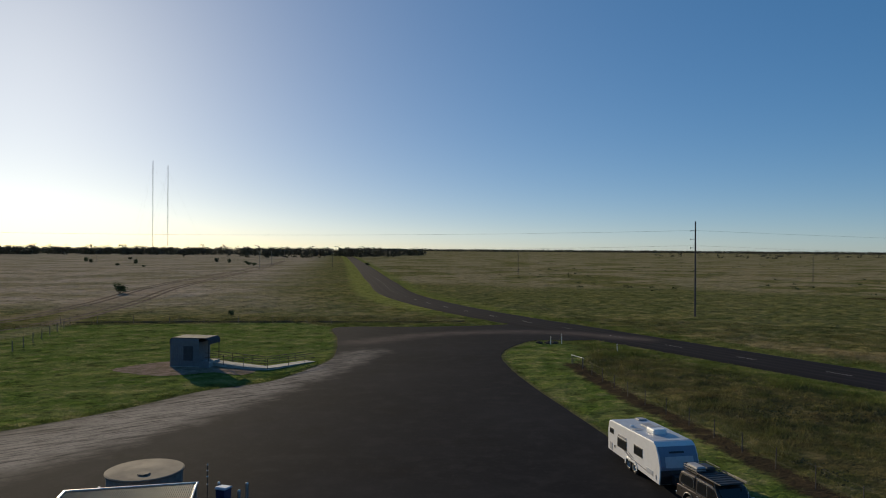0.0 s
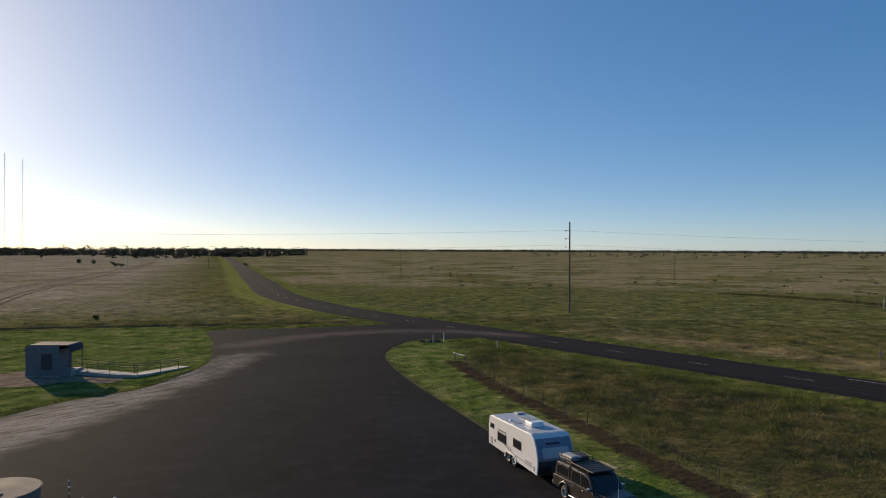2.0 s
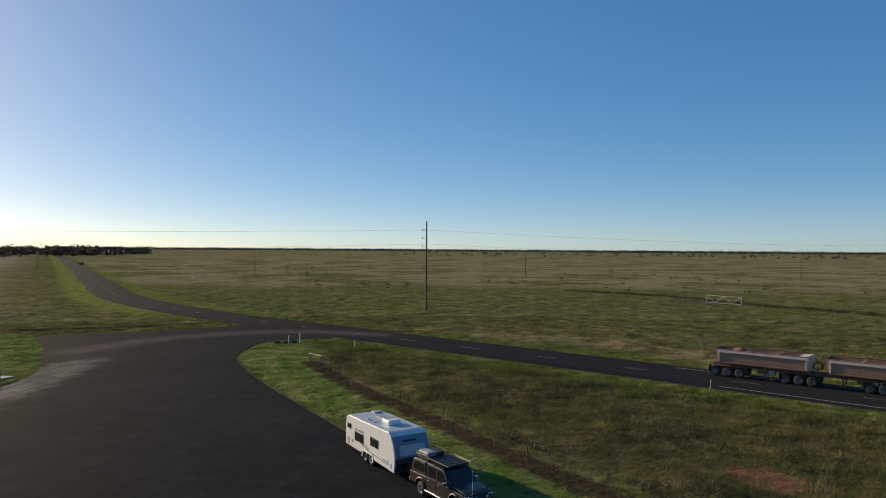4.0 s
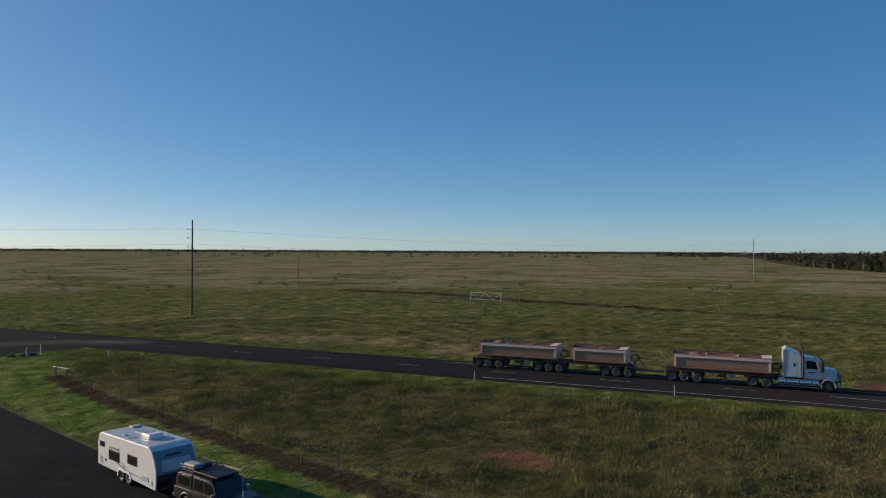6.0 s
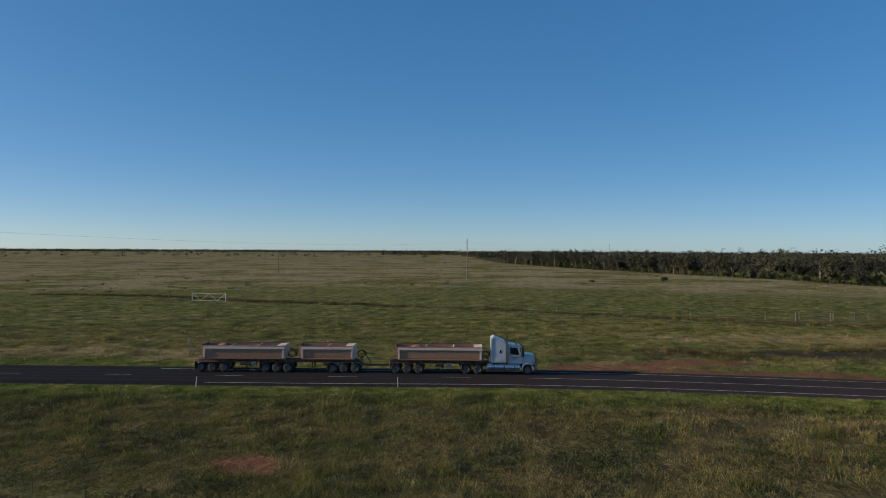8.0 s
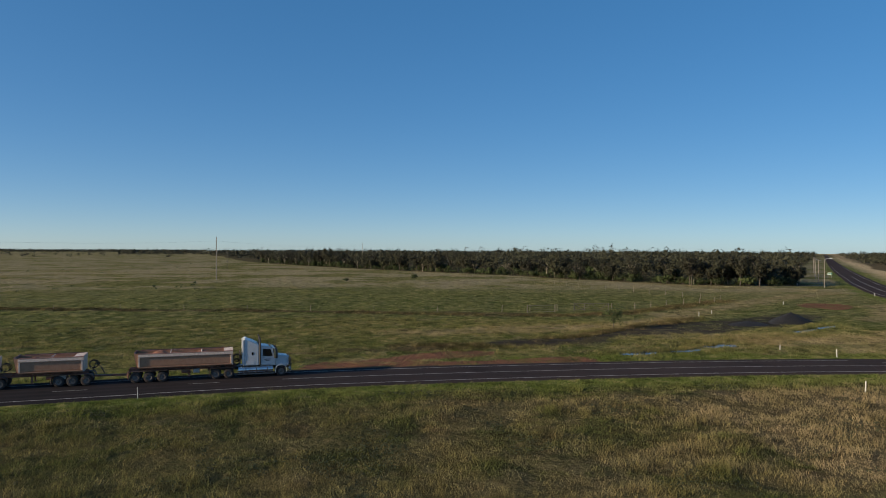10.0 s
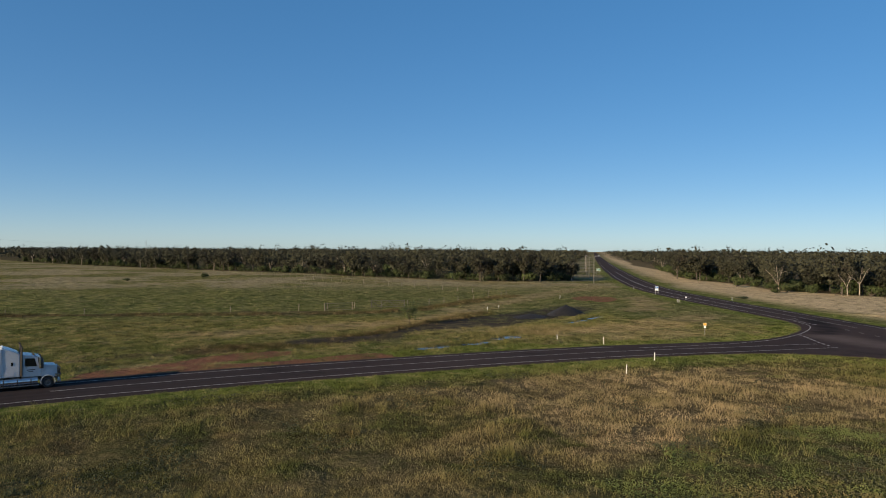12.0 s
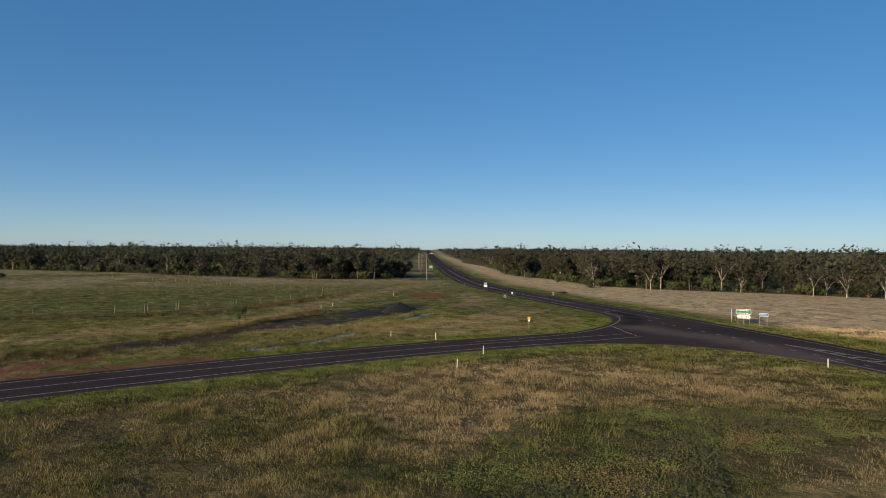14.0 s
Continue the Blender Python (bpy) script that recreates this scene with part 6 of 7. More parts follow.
ramp(spline([(-27.2, 80.9), (-25.0, 80.1), (-22.6, 79.0), (-20.6, 78.1), (-19.4, 77.9), (-18.4, 79.2), (-17.0, 81.4), (-15.6, 83.6)], 0.8)[:, :2], 0.45, 0.05, 1.5)
# bare earth pad and rubble round the shelter
pad = ring([(-36, 76.8), (-33, 74.6), (-28.5, 73.4), (-24.5, 75.6), (-21, 74.2), (-20.2, 76.8), (-24.5, 79.4), (-25, 83), (-31, 83.2), (-34.5, 80)], 1.0)


def earth_sheet(name, poly, z, material, label, category="ground"):
    bm = bmesh.new()
    vs = [bm.verts.new((x + 0.25 * noise.noise((x, y, 0)), y + 0.25 * noise.noise((x, y, 9)), z)) for x, y in poly]
    f = bm.faces.new(vs)
    f.normal_update()
    if f.normal.z < 0:
        f.normal_flip()
    bmesh.ops.triangulate(bm, faces=[f])
    return tagged(new(name, finish(name, bm, material)), label, category, kind="structure")


n = Nodes("bare_earth", 1.0, spec=0.0)
p = n.pos()
M_EARTH = n.done(n.mix(n.step(n.noise(p, 0.9, 6, 0.65), 0.35, 0.65), (0.300, 0.220, 0.175), (0.170, 0.135, 0.090)))
n = Nodes("dark_bank_earth", 1.0, spec=0.0)
p = n.pos()
M_BANK = n.done(n.mix(n.step(n.noise(p, 0.7, 6, 0.65), 0.35, 0.65), (0.085, 0.068, 0.046), (0.050, 0.052, 0.024)))
earth_sheet("ground_patch", pad, 0.012, M_EARTH, "bare brown earth pad round the toilet block")

# ---- tank, shed, bins and bollards beside the apron ----
M_TANK = plain("tank_concrete", (0.150, 0.124, 0.100), 0.9, wear=0.25, scale=0.8, dirt=(0.20, 0.16, 0.12), dirt_amount=0.5)
tank = thing("water_tank", "round concrete water tank with a flat stained lid", "water tank", pose(-14.8, 35.25, 0.034))
part("wall", lathe([(0, 0), (1.78, 0), (1.78, 2.18), (0, 2.18)], 48), M_TANKWALL, tank)
part("lid", lathe([(0, 2.182), (1.86, 2.182), (1.87, 2.24), (1.80, 2.27), (0, 2.34)], 48), M_TANK, tank)
part("hatch", lathe([(0, 2.31), (0.30, 2.31), (0.30, 2.335), (0.26, 2.35), (0, 2.35)], 24), M_TANK, tank, at=pose(0.3, -0.85, 0))

M_IRON = plain("dark_roof_iron", (0.050, 0.058, 0.052), 0.6, 0.3, wear=0.3)
shed = thing("pump_shed", "low shed with dark corrugated roof and white barge trim", "shed", pose(-16.5, 31.0, 0.034, 0, 0, 13))
wv, L, D = 64, 5.45, 4.2
bm = bmesh.new()
rows = []
for k in range(wv * 2 + 1):
    x = L * k / (wv * 2)
    rows.append((x, 2.60 + 0.018 * (1 if k % 2 else -1)))
prism(rows + [(L, 2.55), (0, 2.55)], -D, 0.0, "y", bm=bm)
part("roof", bm, M_IRON, shed)
part("barge_trim", box((-0.1, 0.002, 2.56), (L + 0.1, 0.06, 2.65), 0.01), M_WHITE, shed)
part("barge_trim", box((L + 0.002, -D, 2.56), (L + 0.07, 0.0, 2.65), 0.01), M_WHITE, shed)
part("barge_trim", box((-0.10, -D, 2.56), (-0.002, 0.0, 2.65), 0.01), M_WHITE, shed)
part("walls", box((0.3, -D + 0.2, 0), (L - 0.3, -0.3, 2.54), 0.02), M_HUT, shed)

M_BIN = plain("bin_blue", (0.015, 0.035, 0.11), 0.5)
M_BINLID = plain("bin_lid_pale", (0.50, 0.58, 0.68), 0.5)


def wheelie_bin(at, lid):
    b = thing("wheelie_bin", "dark blue wheeled rubbish bin with a pale lid", "bin", at)
    part("body", prism([(-0.25, 0.08), (0.25, 0.08), (0.30, 0.98), (-0.30, 0.98)], -0.28, 0.28, "y", 0.03), M_BIN, b)
    part("lid", prism([(-0.33, 0.985), (0.33, 0.985), (0.30, 1.05), (-0.22, 1.10), (-0.33, 1.04)], -0.32, 0.32, "y", 0.02), lid, b)
    part("handle", rod((-0.36, -0.22, 0.98), (-0.36, 0.22, 0.98), 0.022), M_BIN, b)
    for s in (-1, 1):
        part("wheel", rod((-0.22, s * 0.26, 0.10), (-0.22, s * 0.33, 0.10), 0.10, 14), M_BLACK, b)


wheelie_bin(pose(-11.2, 36.3, 0.036, 0, 0, 70), M_BINLID)


def bollard(x, y, h=1.1):
    b = thing("bollard", "grey steel pipe bollard on the asphalt", "bollard", pose(x, y, 0.034), "bollards beside the tank")
    part("pipe", rod((0, 0, -0.05), (0, 0, h), 0.08, 12), M_STEEL, b)
    part("cap", lathe([(0.082, h - 0.02), (0.075, h + 0.03), (0.04, h + 0.06), (0, h + 0.07)], 12), M_WHITE, b)


for x, y in ((-17.4, 35.9), (-12.7, 36.5), (-11.6, 36.8), (-10.1, 36.7), (-10.2, 35.6)):
    bollard(x, y)
vent = thing("vent_pipe", "thin dark vent pipe with small collars", "pipe", pose(-12.0, 36.2, 0.034))
part("pipe", rod((0, 0, 0), (0, 0, 2.3), 0.02, 6), M_DARKSTEEL, vent)
for z in (1.2, 1.6, 1.9, 2.2):
    part("collar", rod((0, 0, z), (0, 0, z + 0.05), 0.045, 8), M_WHITE, vent)

# ---- wheel tracks across the western grassland ----
n = Nodes("pale_track_earth", 1.0, spec=0.0)
p = n.pos()
M_TRACK = n.done(n.mix(n.step(n.noise(p, 0.5, 6, 0.7), 0.35, 0.65), (0.225, 0.175, 0.135), (0.115, 0.092, 0.066)))
for x, label in ((0.0, "pale dirt vehicle track across bleached grassland"), (9.5, "second fainter dirt track along the fence")):
    way = spline([(-84 + x, 100), (-78 + x, 124.5), (-81 + x, 154), (-95.5 + x, 224), (-107.5 + x, 309), (-120 + x * 0.8, 423), (-134 + x * 0.5, 534), (-162, 720)], 3)
    rut = new("dirt_track")
    tagged(rut, label, "track", kind="structure")
    for lo, hi in ((-1.7, -0.6), (0.7, 1.8)):
        wob = 0.35 * lattice(way, 0.07, 3)[:, None] * np.array([[1.0, 0.3]])
        v, f = ribbon(way + wob, (lo, hi), 0.012)
        strip = new("wheel_rut", sheet("wheel_rut", v, f, M_TRACK))
        strip.parent = rut

# ---- coal heap and puddles ----
n = Nodes("gravel_mound", 0.85, spec=0.3)
p = n.pos()
n.bump(n.noise(p, 3.0, 6, 0.7), 0.8, 0.25)
M_COAL = n.done(n.mix(n.noise(p, 1.5, 5), (0.010, 0.010, 0.011), (0.030, 0.027, 0.026)))


def heap(x, y, r, h, seed):
    bm = bmesh.new()
    rings = [[bm.verts.new((0, 0, h))]]
    for i in range(1, 9):
        k = i / 8
        rings.append([bm.verts.new((r * k * (1 + 0.22 * noise.noise((math.cos(a), math.sin(a), seed))) * math.cos(a), 0.72 * r * k * math.sin(a), max(-0.05, h * (1 - k) ** 0.85 + 0.16 * noise.noise((3 * k * math.cos(a), 3 * k * math.sin(a), seed)) * (1 - k)))) for a in (2 * math.pi * j / 28 for j in range(28))])
    for j in range(28):
        bm.faces.new((rings[0][0], rings[1][j], rings[1][(j + 1) % 28]))
    for s, t in zip(rings[1:], rings[2:]):
        for j in range(28):
            bm.faces.new((s[j], t[j], t[(j + 1) % 28], s[(j + 1) % 28]))
    ob = new("gravel_mound", finish("gravel_mound", bm, M_COAL, True))
    ob.matrix_basis = pose(x, y, 0, 0, 0, -60)
    return tagged(ob, "black heap of coal or gravel dumped on dark ground", "heap", "heaps of dark gravel")


heap(142.5, -43.5, 4.8, 2.0, 1.0)
heap(137.0, -34.5, 4.0, 0.7, 4.0)

M_WATER = Nodes("still_water", 0.12, spec=0.45).done((0.030, 0.034, 0.028))
for k, (x, y, a, b, t) in enumerate(((95.4, -10.6, 2.8, 1.0, -62), (99.2, -17.2, 2.6, 0.9, -55), (105.4, -23.0, 3.2, 1.3, -52), (128.0, -41.4, 3.6, 1.0, -42), (135.0, -47.1, 3.6, 1.1, -40))):
    out = []
    for q in np.linspace(0, 2 * math.pi, 26, endpoint=False):
        u, v = a * math.cos(q) * (1 + 0.35 * noise.noise((2 * math.cos(q), 2 * math.sin(q), k))), b * math.sin(q) * (1 + 0.5 * noise.noise((3 * math.cos(q), 3 * math.sin(q), k + 7)))
        c, s = math.cos(radians(t)), math.sin(radians(t))
        out.append((x + u * c - v * s, y + u * s + v * c))
    earth_sheet("water", out, 0.015, M_WATER, "shallow puddle among reeds beside the highway", "puddle")


# low bank of earth beyond the lawn
bank = spline([(-64, 123.6), (-48, 125.6), (-21, 127.6), (-6, 128.2), (4, 130.2)], 1.5)
d = np.gradient(bank, axis=0)
d /= np.linalg.norm(d, axis=1)[:, None]
side = np.stack([-d[:, 1], d[:, 0]], 1)
rows = [(-1.0, -0.03), (-0.35, 0.16), (0.25, 0.22), (1.2, -0.03)]
v = np.concatenate([np.c_[bank + side * o, np.full(len(bank), z) + (0.10 * np.array([noise.noise((x * 0.6, y * 0.6, 3)) for x, y in bank]) if z > 0 else 0)] for o, z in rows])
m = len(bank)
k = np.arange(m - 1)
f = np.concatenate([np.stack([r * m + k, r * m + k + 1, (r + 1) * m + k + 1, (r + 1) * m + k], 1) for r in range(3)])
tagged(new("earth_bank", sheet("earth_bank", v, f, M_BANK)), "low bank of bare earth beyond the lawn fence", "bank", kind="structure")

# ---- trees ----


def quads(centres, size, rng, out=None):
    """One quad a centre, turned at random or roughly facing out of its clump."""
    n = len(centres)
    a = rng.normal(size=(n, 3))
    if out is None:
        out = rng.normal(size=(n, 3))
    else:
        out = out / np.maximum(np.linalg.norm(out, axis=1), 1e-6)[:, None] + 0.34 * rng.normal(size=(n, 3)) + [0, 0, 0.2]
    a = np.cross(out, a)
    a /= np.linalg.norm(a, axis=1)[:, None]
    b = np.cross(out, a)
    b /= np.linalg.norm(b, axis=1)[:, None]
    s = (size * rng.uniform(0.6, 1.3, n))[:, None]
    a, b = a * s * 0.5, b * s * 0.5 * 0.6
    k = rng.uniform(0.45, 1.0, (4, n, 1))
    v = np.stack([centres - a - b * k[0], centres + a * k[1] - b, centres + a + b * k[2], centres - a * k[3] + b], 1).reshape(-1, 3)
    return v, np.arange(n * 4).reshape(n, 4)


def gum_tree(rng, h, spread, bare=0.0, leaf=0.42, per=70, clumps=22):
    """Trunk and limbs as one mesh, the crown as many small leaves in clumps at the limbs' ends."""
    bm = bmesh.new()
    fork = h * rng.uniform(0.14, 0.30)
    lean = rng.uniform(-0.08, 0.08, 2)
    base_r = 0.015 * h
    trunk = [(0, 0, -0.2), (lean[0] * fork * 0.5, lean[1] * fork * 0.5, fork * 0.5), (lean[0] * fork, lean[1] * fork, fork)]
    tube(trunk, [base_r * 1.25, base_r * 0.95, base_r * 0.8], 7, bm)
    tips = []
    for k in range(rng.integers(4, 7)):
        a = k * 2.4 + rng.uniform(0, 0.8)
        out = spread * rng.uniform(0.35, 0.95)
        top = h * rng.uniform(0.62, 0.98)
        p0 = np.array(trunk[-1])
        p1 = p0 + np.array([math.cos(a) * out * 0.45, math.sin(a) * out * 0.45, (top - fork) * 0.55])
        p2 = np.array([p0[0] + math.cos(a) * out, p0[1] + math.sin(a) * out, top * 0.96])
        tube([tuple(p0), tuple(p1), tuple(p2)], [base_r * 0.6, base_r * 0.36, base_r * 0.1], 5, bm)
        tips += [p1 * 0.4 + p2 * 0.6, p2, p1, p1 * 0.6 + p0 * 0.4]
        for q in range(2):
            b = a + rng.uniform(-1.2, 1.2)
            p3 = p1 + np.array([math.cos(b), math.sin(b), rng.uniform(0.1, 0.8)]) * spread * rng.uniform(0.3, 0.6)
            tube([tuple(p1), tuple((p1 + p3) / 2 + [0, 0, 0.3]), tuple(p3)], [base_r * 0.26, base_r * 0.16, base_r * 0.06], 4, bm)
            tips.append(p3)
    cs, ns = [], []
    for k in range(5):   # a few low boughs
        a = rng.uniform(0, 6.28)
        tips.append(np.array([math.cos(a) * spread * 0.6, math.sin(a) * spread * 0.6, h * rng.uniform(0.22, 0.5)]))
    tips = np.array(tips)
    for k in range(int(clumps * (1 - bare))):   # rounded leaf masses: leaves lie about their skin and face outwards
        t = tips[k if k < len(tips) else rng.integers(len(tips))] + rng.normal(size=3) * [0.4, 0.4, 0.3] - [0, 0, 0.2]
        r = spread * rng.uniform(0.26, 0.46)
        g = rng.normal(size=(per, 3))
        g *= (rng.uniform(0.68, 1.0, per) / np.linalg.norm(g, axis=1))[:, None]
        g *= 1 + 0.25 * np.sin(g @ rng.normal(size=(3, 1)) * 3 + k)
        cs.append(t + g * [r, r, r * 0.68])
        ns.append(g)
    v, f = quads(np.concatenate(cs), leaf, rng, np.concatenate(ns)) if cs else (None, None)
    return bm, v, f


def tree_thing(rng, h, spread, label, category="tree", leaves=M_LEAF, bare=0.0, leaf=0.42, per=70, clumps=22, name="gum_tree", group="", bark=M_BARK):
    t = thing(name, label, category, None, group)
    bm, v, f = gum_tree(rng, h, spread, bare, leaf, per, clumps)
    part("trunk", bm, bark, t, smooth=True)
    if v is not None:
        c = new("crown", sheet("crown", v, f, leaves))
        c.parent = t
    return t


def shrub_thing(rng, r, h, label, group="shrubs at the forest edge"):
    t = thing("shrub", label, "shrub", None, group)
    bm = bmesh.new()
    for k in range(5):
        a = k * 1.3
        tube([(0, 0, -0.1), (0.3 * r * math.cos(a), 0.3 * r * math.sin(a), h * 0.35), (0.6 * r * math.cos(a), 0.6 * r * math.sin(a), h * 0.7)], [0.07, 0.05, 0.02], 4, bm)
    part("stem", bm, M_BARK, t)
    cs, ns = [], []
    for k in range(9):
        a = rng.uniform(0, 6.28)
        c = np.array([r * 0.6 * math.cos(a) * rng.uniform(0.1, 1), r * 0.6 * math.sin(a) * rng.uniform(0.1, 1), h * rng.uniform(0.25, 0.8)])
        g = rng.normal(size=(38, 3))
        g *= (rng.uniform(0.7, 1, 38) / np.linalg.norm(g, axis=1))[:, None]
        cs.append(c + g * [r * 0.42, r * 0.42, h * 0.26])
        ns.append(g)
    v, f = quads(np.concatenate(cs), 0.42, rng, np.concatenate(ns))
    v[:, 2] = np.maximum(v[:, 2], 0.02)
    o = new("crown", sheet("crown", v, f, M_SHRUB))
    o.parent = t
    return t


rng = np.random.default_rng(11)
LAB = "grey-olive gum tree with a dark forked trunk in dense woodland"
kinds = []
for k in range(9):
    hh = 9.6 + 0.6 * k
    kinds.append(tree_thing(rng, hh, hh * rng.uniform(0.27, 0.42), LAB, group="gum trees of the woodland edge", bare=0.10 * (k % 3), per=36, clumps=32, leaf=0.72))
for k in range(2):
    kinds.append(tree_thing(rng, rng.uniform(8.0, 9.0), 3.4, "bare-limbed pale gum tree with a thin crown", group="gum trees of the woodland edge", bare=0.62, per=26, clumps=30, leaf=0.5, bark=M_PALEBARK))
bushes = [shrub_thing(rng, rng.uniform(1.9, 2.6), rng.uniform(2.0, 2.8), "dense dark green shrub at the woodland edge") for k in range(4)]


def along_edge(line, first, last, gap, depth, side):
    s = np.r_[0, np.cumsum(np.linalg.norm(np.diff(line, axis=0), axis=1))]
    out = []
    t = first
    while t < min(last, s[-1]):
        x, y = np.interp(t, s, line[:, 0]), np.interp(t, s, line[:, 1])
        x2, y2 = np.interp(t + 4, s, line[:, 0]), np.interp(t + 4, s, line[:, 1])
        n = np.array([-(y2 - y), x2 - x]) / max(1e-6, math.hypot(x2 - x, y2 - y)) * side
        d = depth * rng.uniform(0, 1)
        out.append((x + n[0] * d + rng.normal() * 1.2, y + n[1] * d + rng.normal() * 1.2))
        t += gap * rng.uniform(0.6, 1.4)
    return out


used = set()


def plant(pool, spots, lo, hi):
    for x, y in spots:
        t = pool[rng.integers(len(pool))]
        m = pose(x, y, 0, 0, 0, rng.uniform(0, 360))
        if t not in used:
            used.add(t)
            t.matrix_basis = m
            k = rng.uniform(lo, hi)
            t.scale = (k, k, k)
            continue
        c = copy_thing(t, m)
        k = rng.uniform(lo, hi)
        c.scale = (k, k, k)


for line, first, last, side in ((EDGE_N, 470, 1100, 1), (EDGE_S, 150, 900, 1)):
    plant(kinds[:9], along_edge(line, first, last, 7.5, 15, side), 0.50, 1.0)
    plant(kinds[:9], along_edge(line, first, last, 8.5, 36, side), 0.86, 1.14)
    plant(kinds[9:], along_edge(line, first, last, 26.0, 8, side), 1.0, 1.35)
    plant(bushes, along_edge(line, first, last, 6.0, 9, side), 0.7, 1.9)
    plant(bushes, along_edge(line, first, last, 17.0, 20, side), 1.4, 2.6)
for b in bushes + kinds:
    if b not in used:
        plant([b], [(330 + rng.uniform(0, 40), -60 + rng.uniform(0, 30))], 0.8, 1.0)

# the rest of the woodland, and the belts of trees on the horizon
def crowd(spots, height, width, count, leaf, z_low=0.25):
    """Rough crowns for far trees: leaf masses about each spot."""
    n = len(spots)
    h = height * (rng.uniform(0.55, 1.0, n) + 0.45 * rng.uniform(0, 1, n) ** 4)
    h *= np.array([0.92 + 0.28 * noise.noise((x * 0.014, y * 0.014, 3.0)) for x, y in spots])
    g = rng.normal(size=(n, count, 3))
    g *= (rng.uniform(0.66, 1, (n, count)) / np.linalg.norm(g, axis=2))[:, :, None]
    c = np.empty((n, count, 3))
    for a in (0, 1):
        c[:, :, a] = spots[:, a, None] + g[:, :, a] * (width * rng.uniform(0.7, 1.3, n))[:, None]
    up = np.sign(g[:, :, 2]) * np.abs(g[:, :, 2]) ** 0.72
    c[:, :, 2] = h[:, None] * (0.5 * (1 + z_low) + 0.5 * (1 - z_low) * up)
    return c.reshape(-1, 3), rng.uniform(1.0, 2.0, n).repeat(count), g.reshape(-1, 3)


def scatter(poly, number, near, far, az0, az1):
    out = []
    while len(out) < number:
        r = np.exp(rng.uniform(math.log(near), math.log(far), 4000))
        a = np.radians(rng.uniform(az0, az1, 4000))
        q = np.stack([-np.sin(a) * r, np.cos(a) * r], 1)
        out += list(q[inside(q, poly)])
    return np.array(out[:number])


def stuff(name, v, f, material, label, category, tone=None):
    me = sheet(name, v, f, material)
    if tone is not None:
        attribute(me, "tone", tone.repeat(4))
    return tagged(new(name, me), label, category, kind="stuff")


def far_leaves(name, spots, height, width, count, size, z_low, material, label, category):
    c, tone, out = crowd(spots, height, width, count, size, z_low)
    v, f = quads(c, size, rng, out)
    return stuff(name, v, f, material, label, category, tone)


near_wood = np.concatenate([scatter(FOREST_N, 1500, 300, 900, -118, -55), scatter(FOREST_S, 1200, 245, 800, -150, -108)])
near_wood = near_wood[(line_gap(near_wood, EDGE_N) > 10) & (line_gap(near_wood, EDGE_S) > 10)]
far_wood = np.concatenate([scatter(FOREST_N, 5200, 800, 4600, -118, -55), scatter(FOREST_S, 2600, 700, 4500, -150, -104)])
far_leaves("woodland", near_wood, 13.0, 3.4, 40, 1.15, 0.30, M_LEAF, "dense grey-green gum woodland reaching to the horizon", "woodland")
far_leaves("woodland", far_wood, 13.4, 6.0, 12, 2.8, 0.25, M_LEAF, "far dark gum woodland on the horizon", "woodland")
low = np.array(along_edge(EDGE_N, 470, 1100, 1.5, 26, 1) + along_edge(EDGE_S, 150, 900, 0.9, 46, 1))
far_leaves("undergrowth", low, 3.6, 1.9, 44, 0.5, -0.1, M_SHRUB, "low dark undergrowth beneath the woodland edge", "shrubs")


def belt(az0, az1, near, far, number):
    r, a = rng.uniform(near, far, number), np.radians(rng.uniform(az0, az1, number))
    return np.stack([-np.sin(a) * r, np.cos(a) * r], 1)


horizon = np.concatenate([belt(1.6, 8.0, 1350, 1900, 420), belt(-62, 8.3, 3600, 4750, 5200), belt(-64, -56, 1900, 3600, 300)])
lone = belt(-60, -16, 1300, 3000, 190)
west_belt = np.concatenate([belt(8.9, 42, 1300, 1900, 950), belt(9.5, 16, 950, 1500, 50), belt(3.4, 9, 1100, 1500, 90)])
far_leaves("tree_belt", west_belt, 14.5, 8.5, 24, 3.6, -0.1, M_LEAF, "tall dark belt of trees beyond the bleached grassland", "trees")
far_leaves("tree_belt", lone, 7.0, 5.5, 14, 2.6, -0.05, M_LEAF, "small scattered trees far out on the plain", "trees")
scrub = belt(-64, -4, 240, 900, 420)
scrub = scrub[(lattice(scrub, 0.02, 41) > 0.0) & (road_gap(scrub) > 15) & (~inside(scrub, FOREST_N))]
far_leaves("scrub", scrub, 0.6, 1.3, 10, 0.6, -0.1, M_SHRUB, "low dark scrub scattered over the pale grassland", "scrub")
far_leaves("tree_belt", horizon, 13.2, 9.0, 9, 4.8, -0.05, M_LEAF, "dark belts of trees along the horizon", "trees")

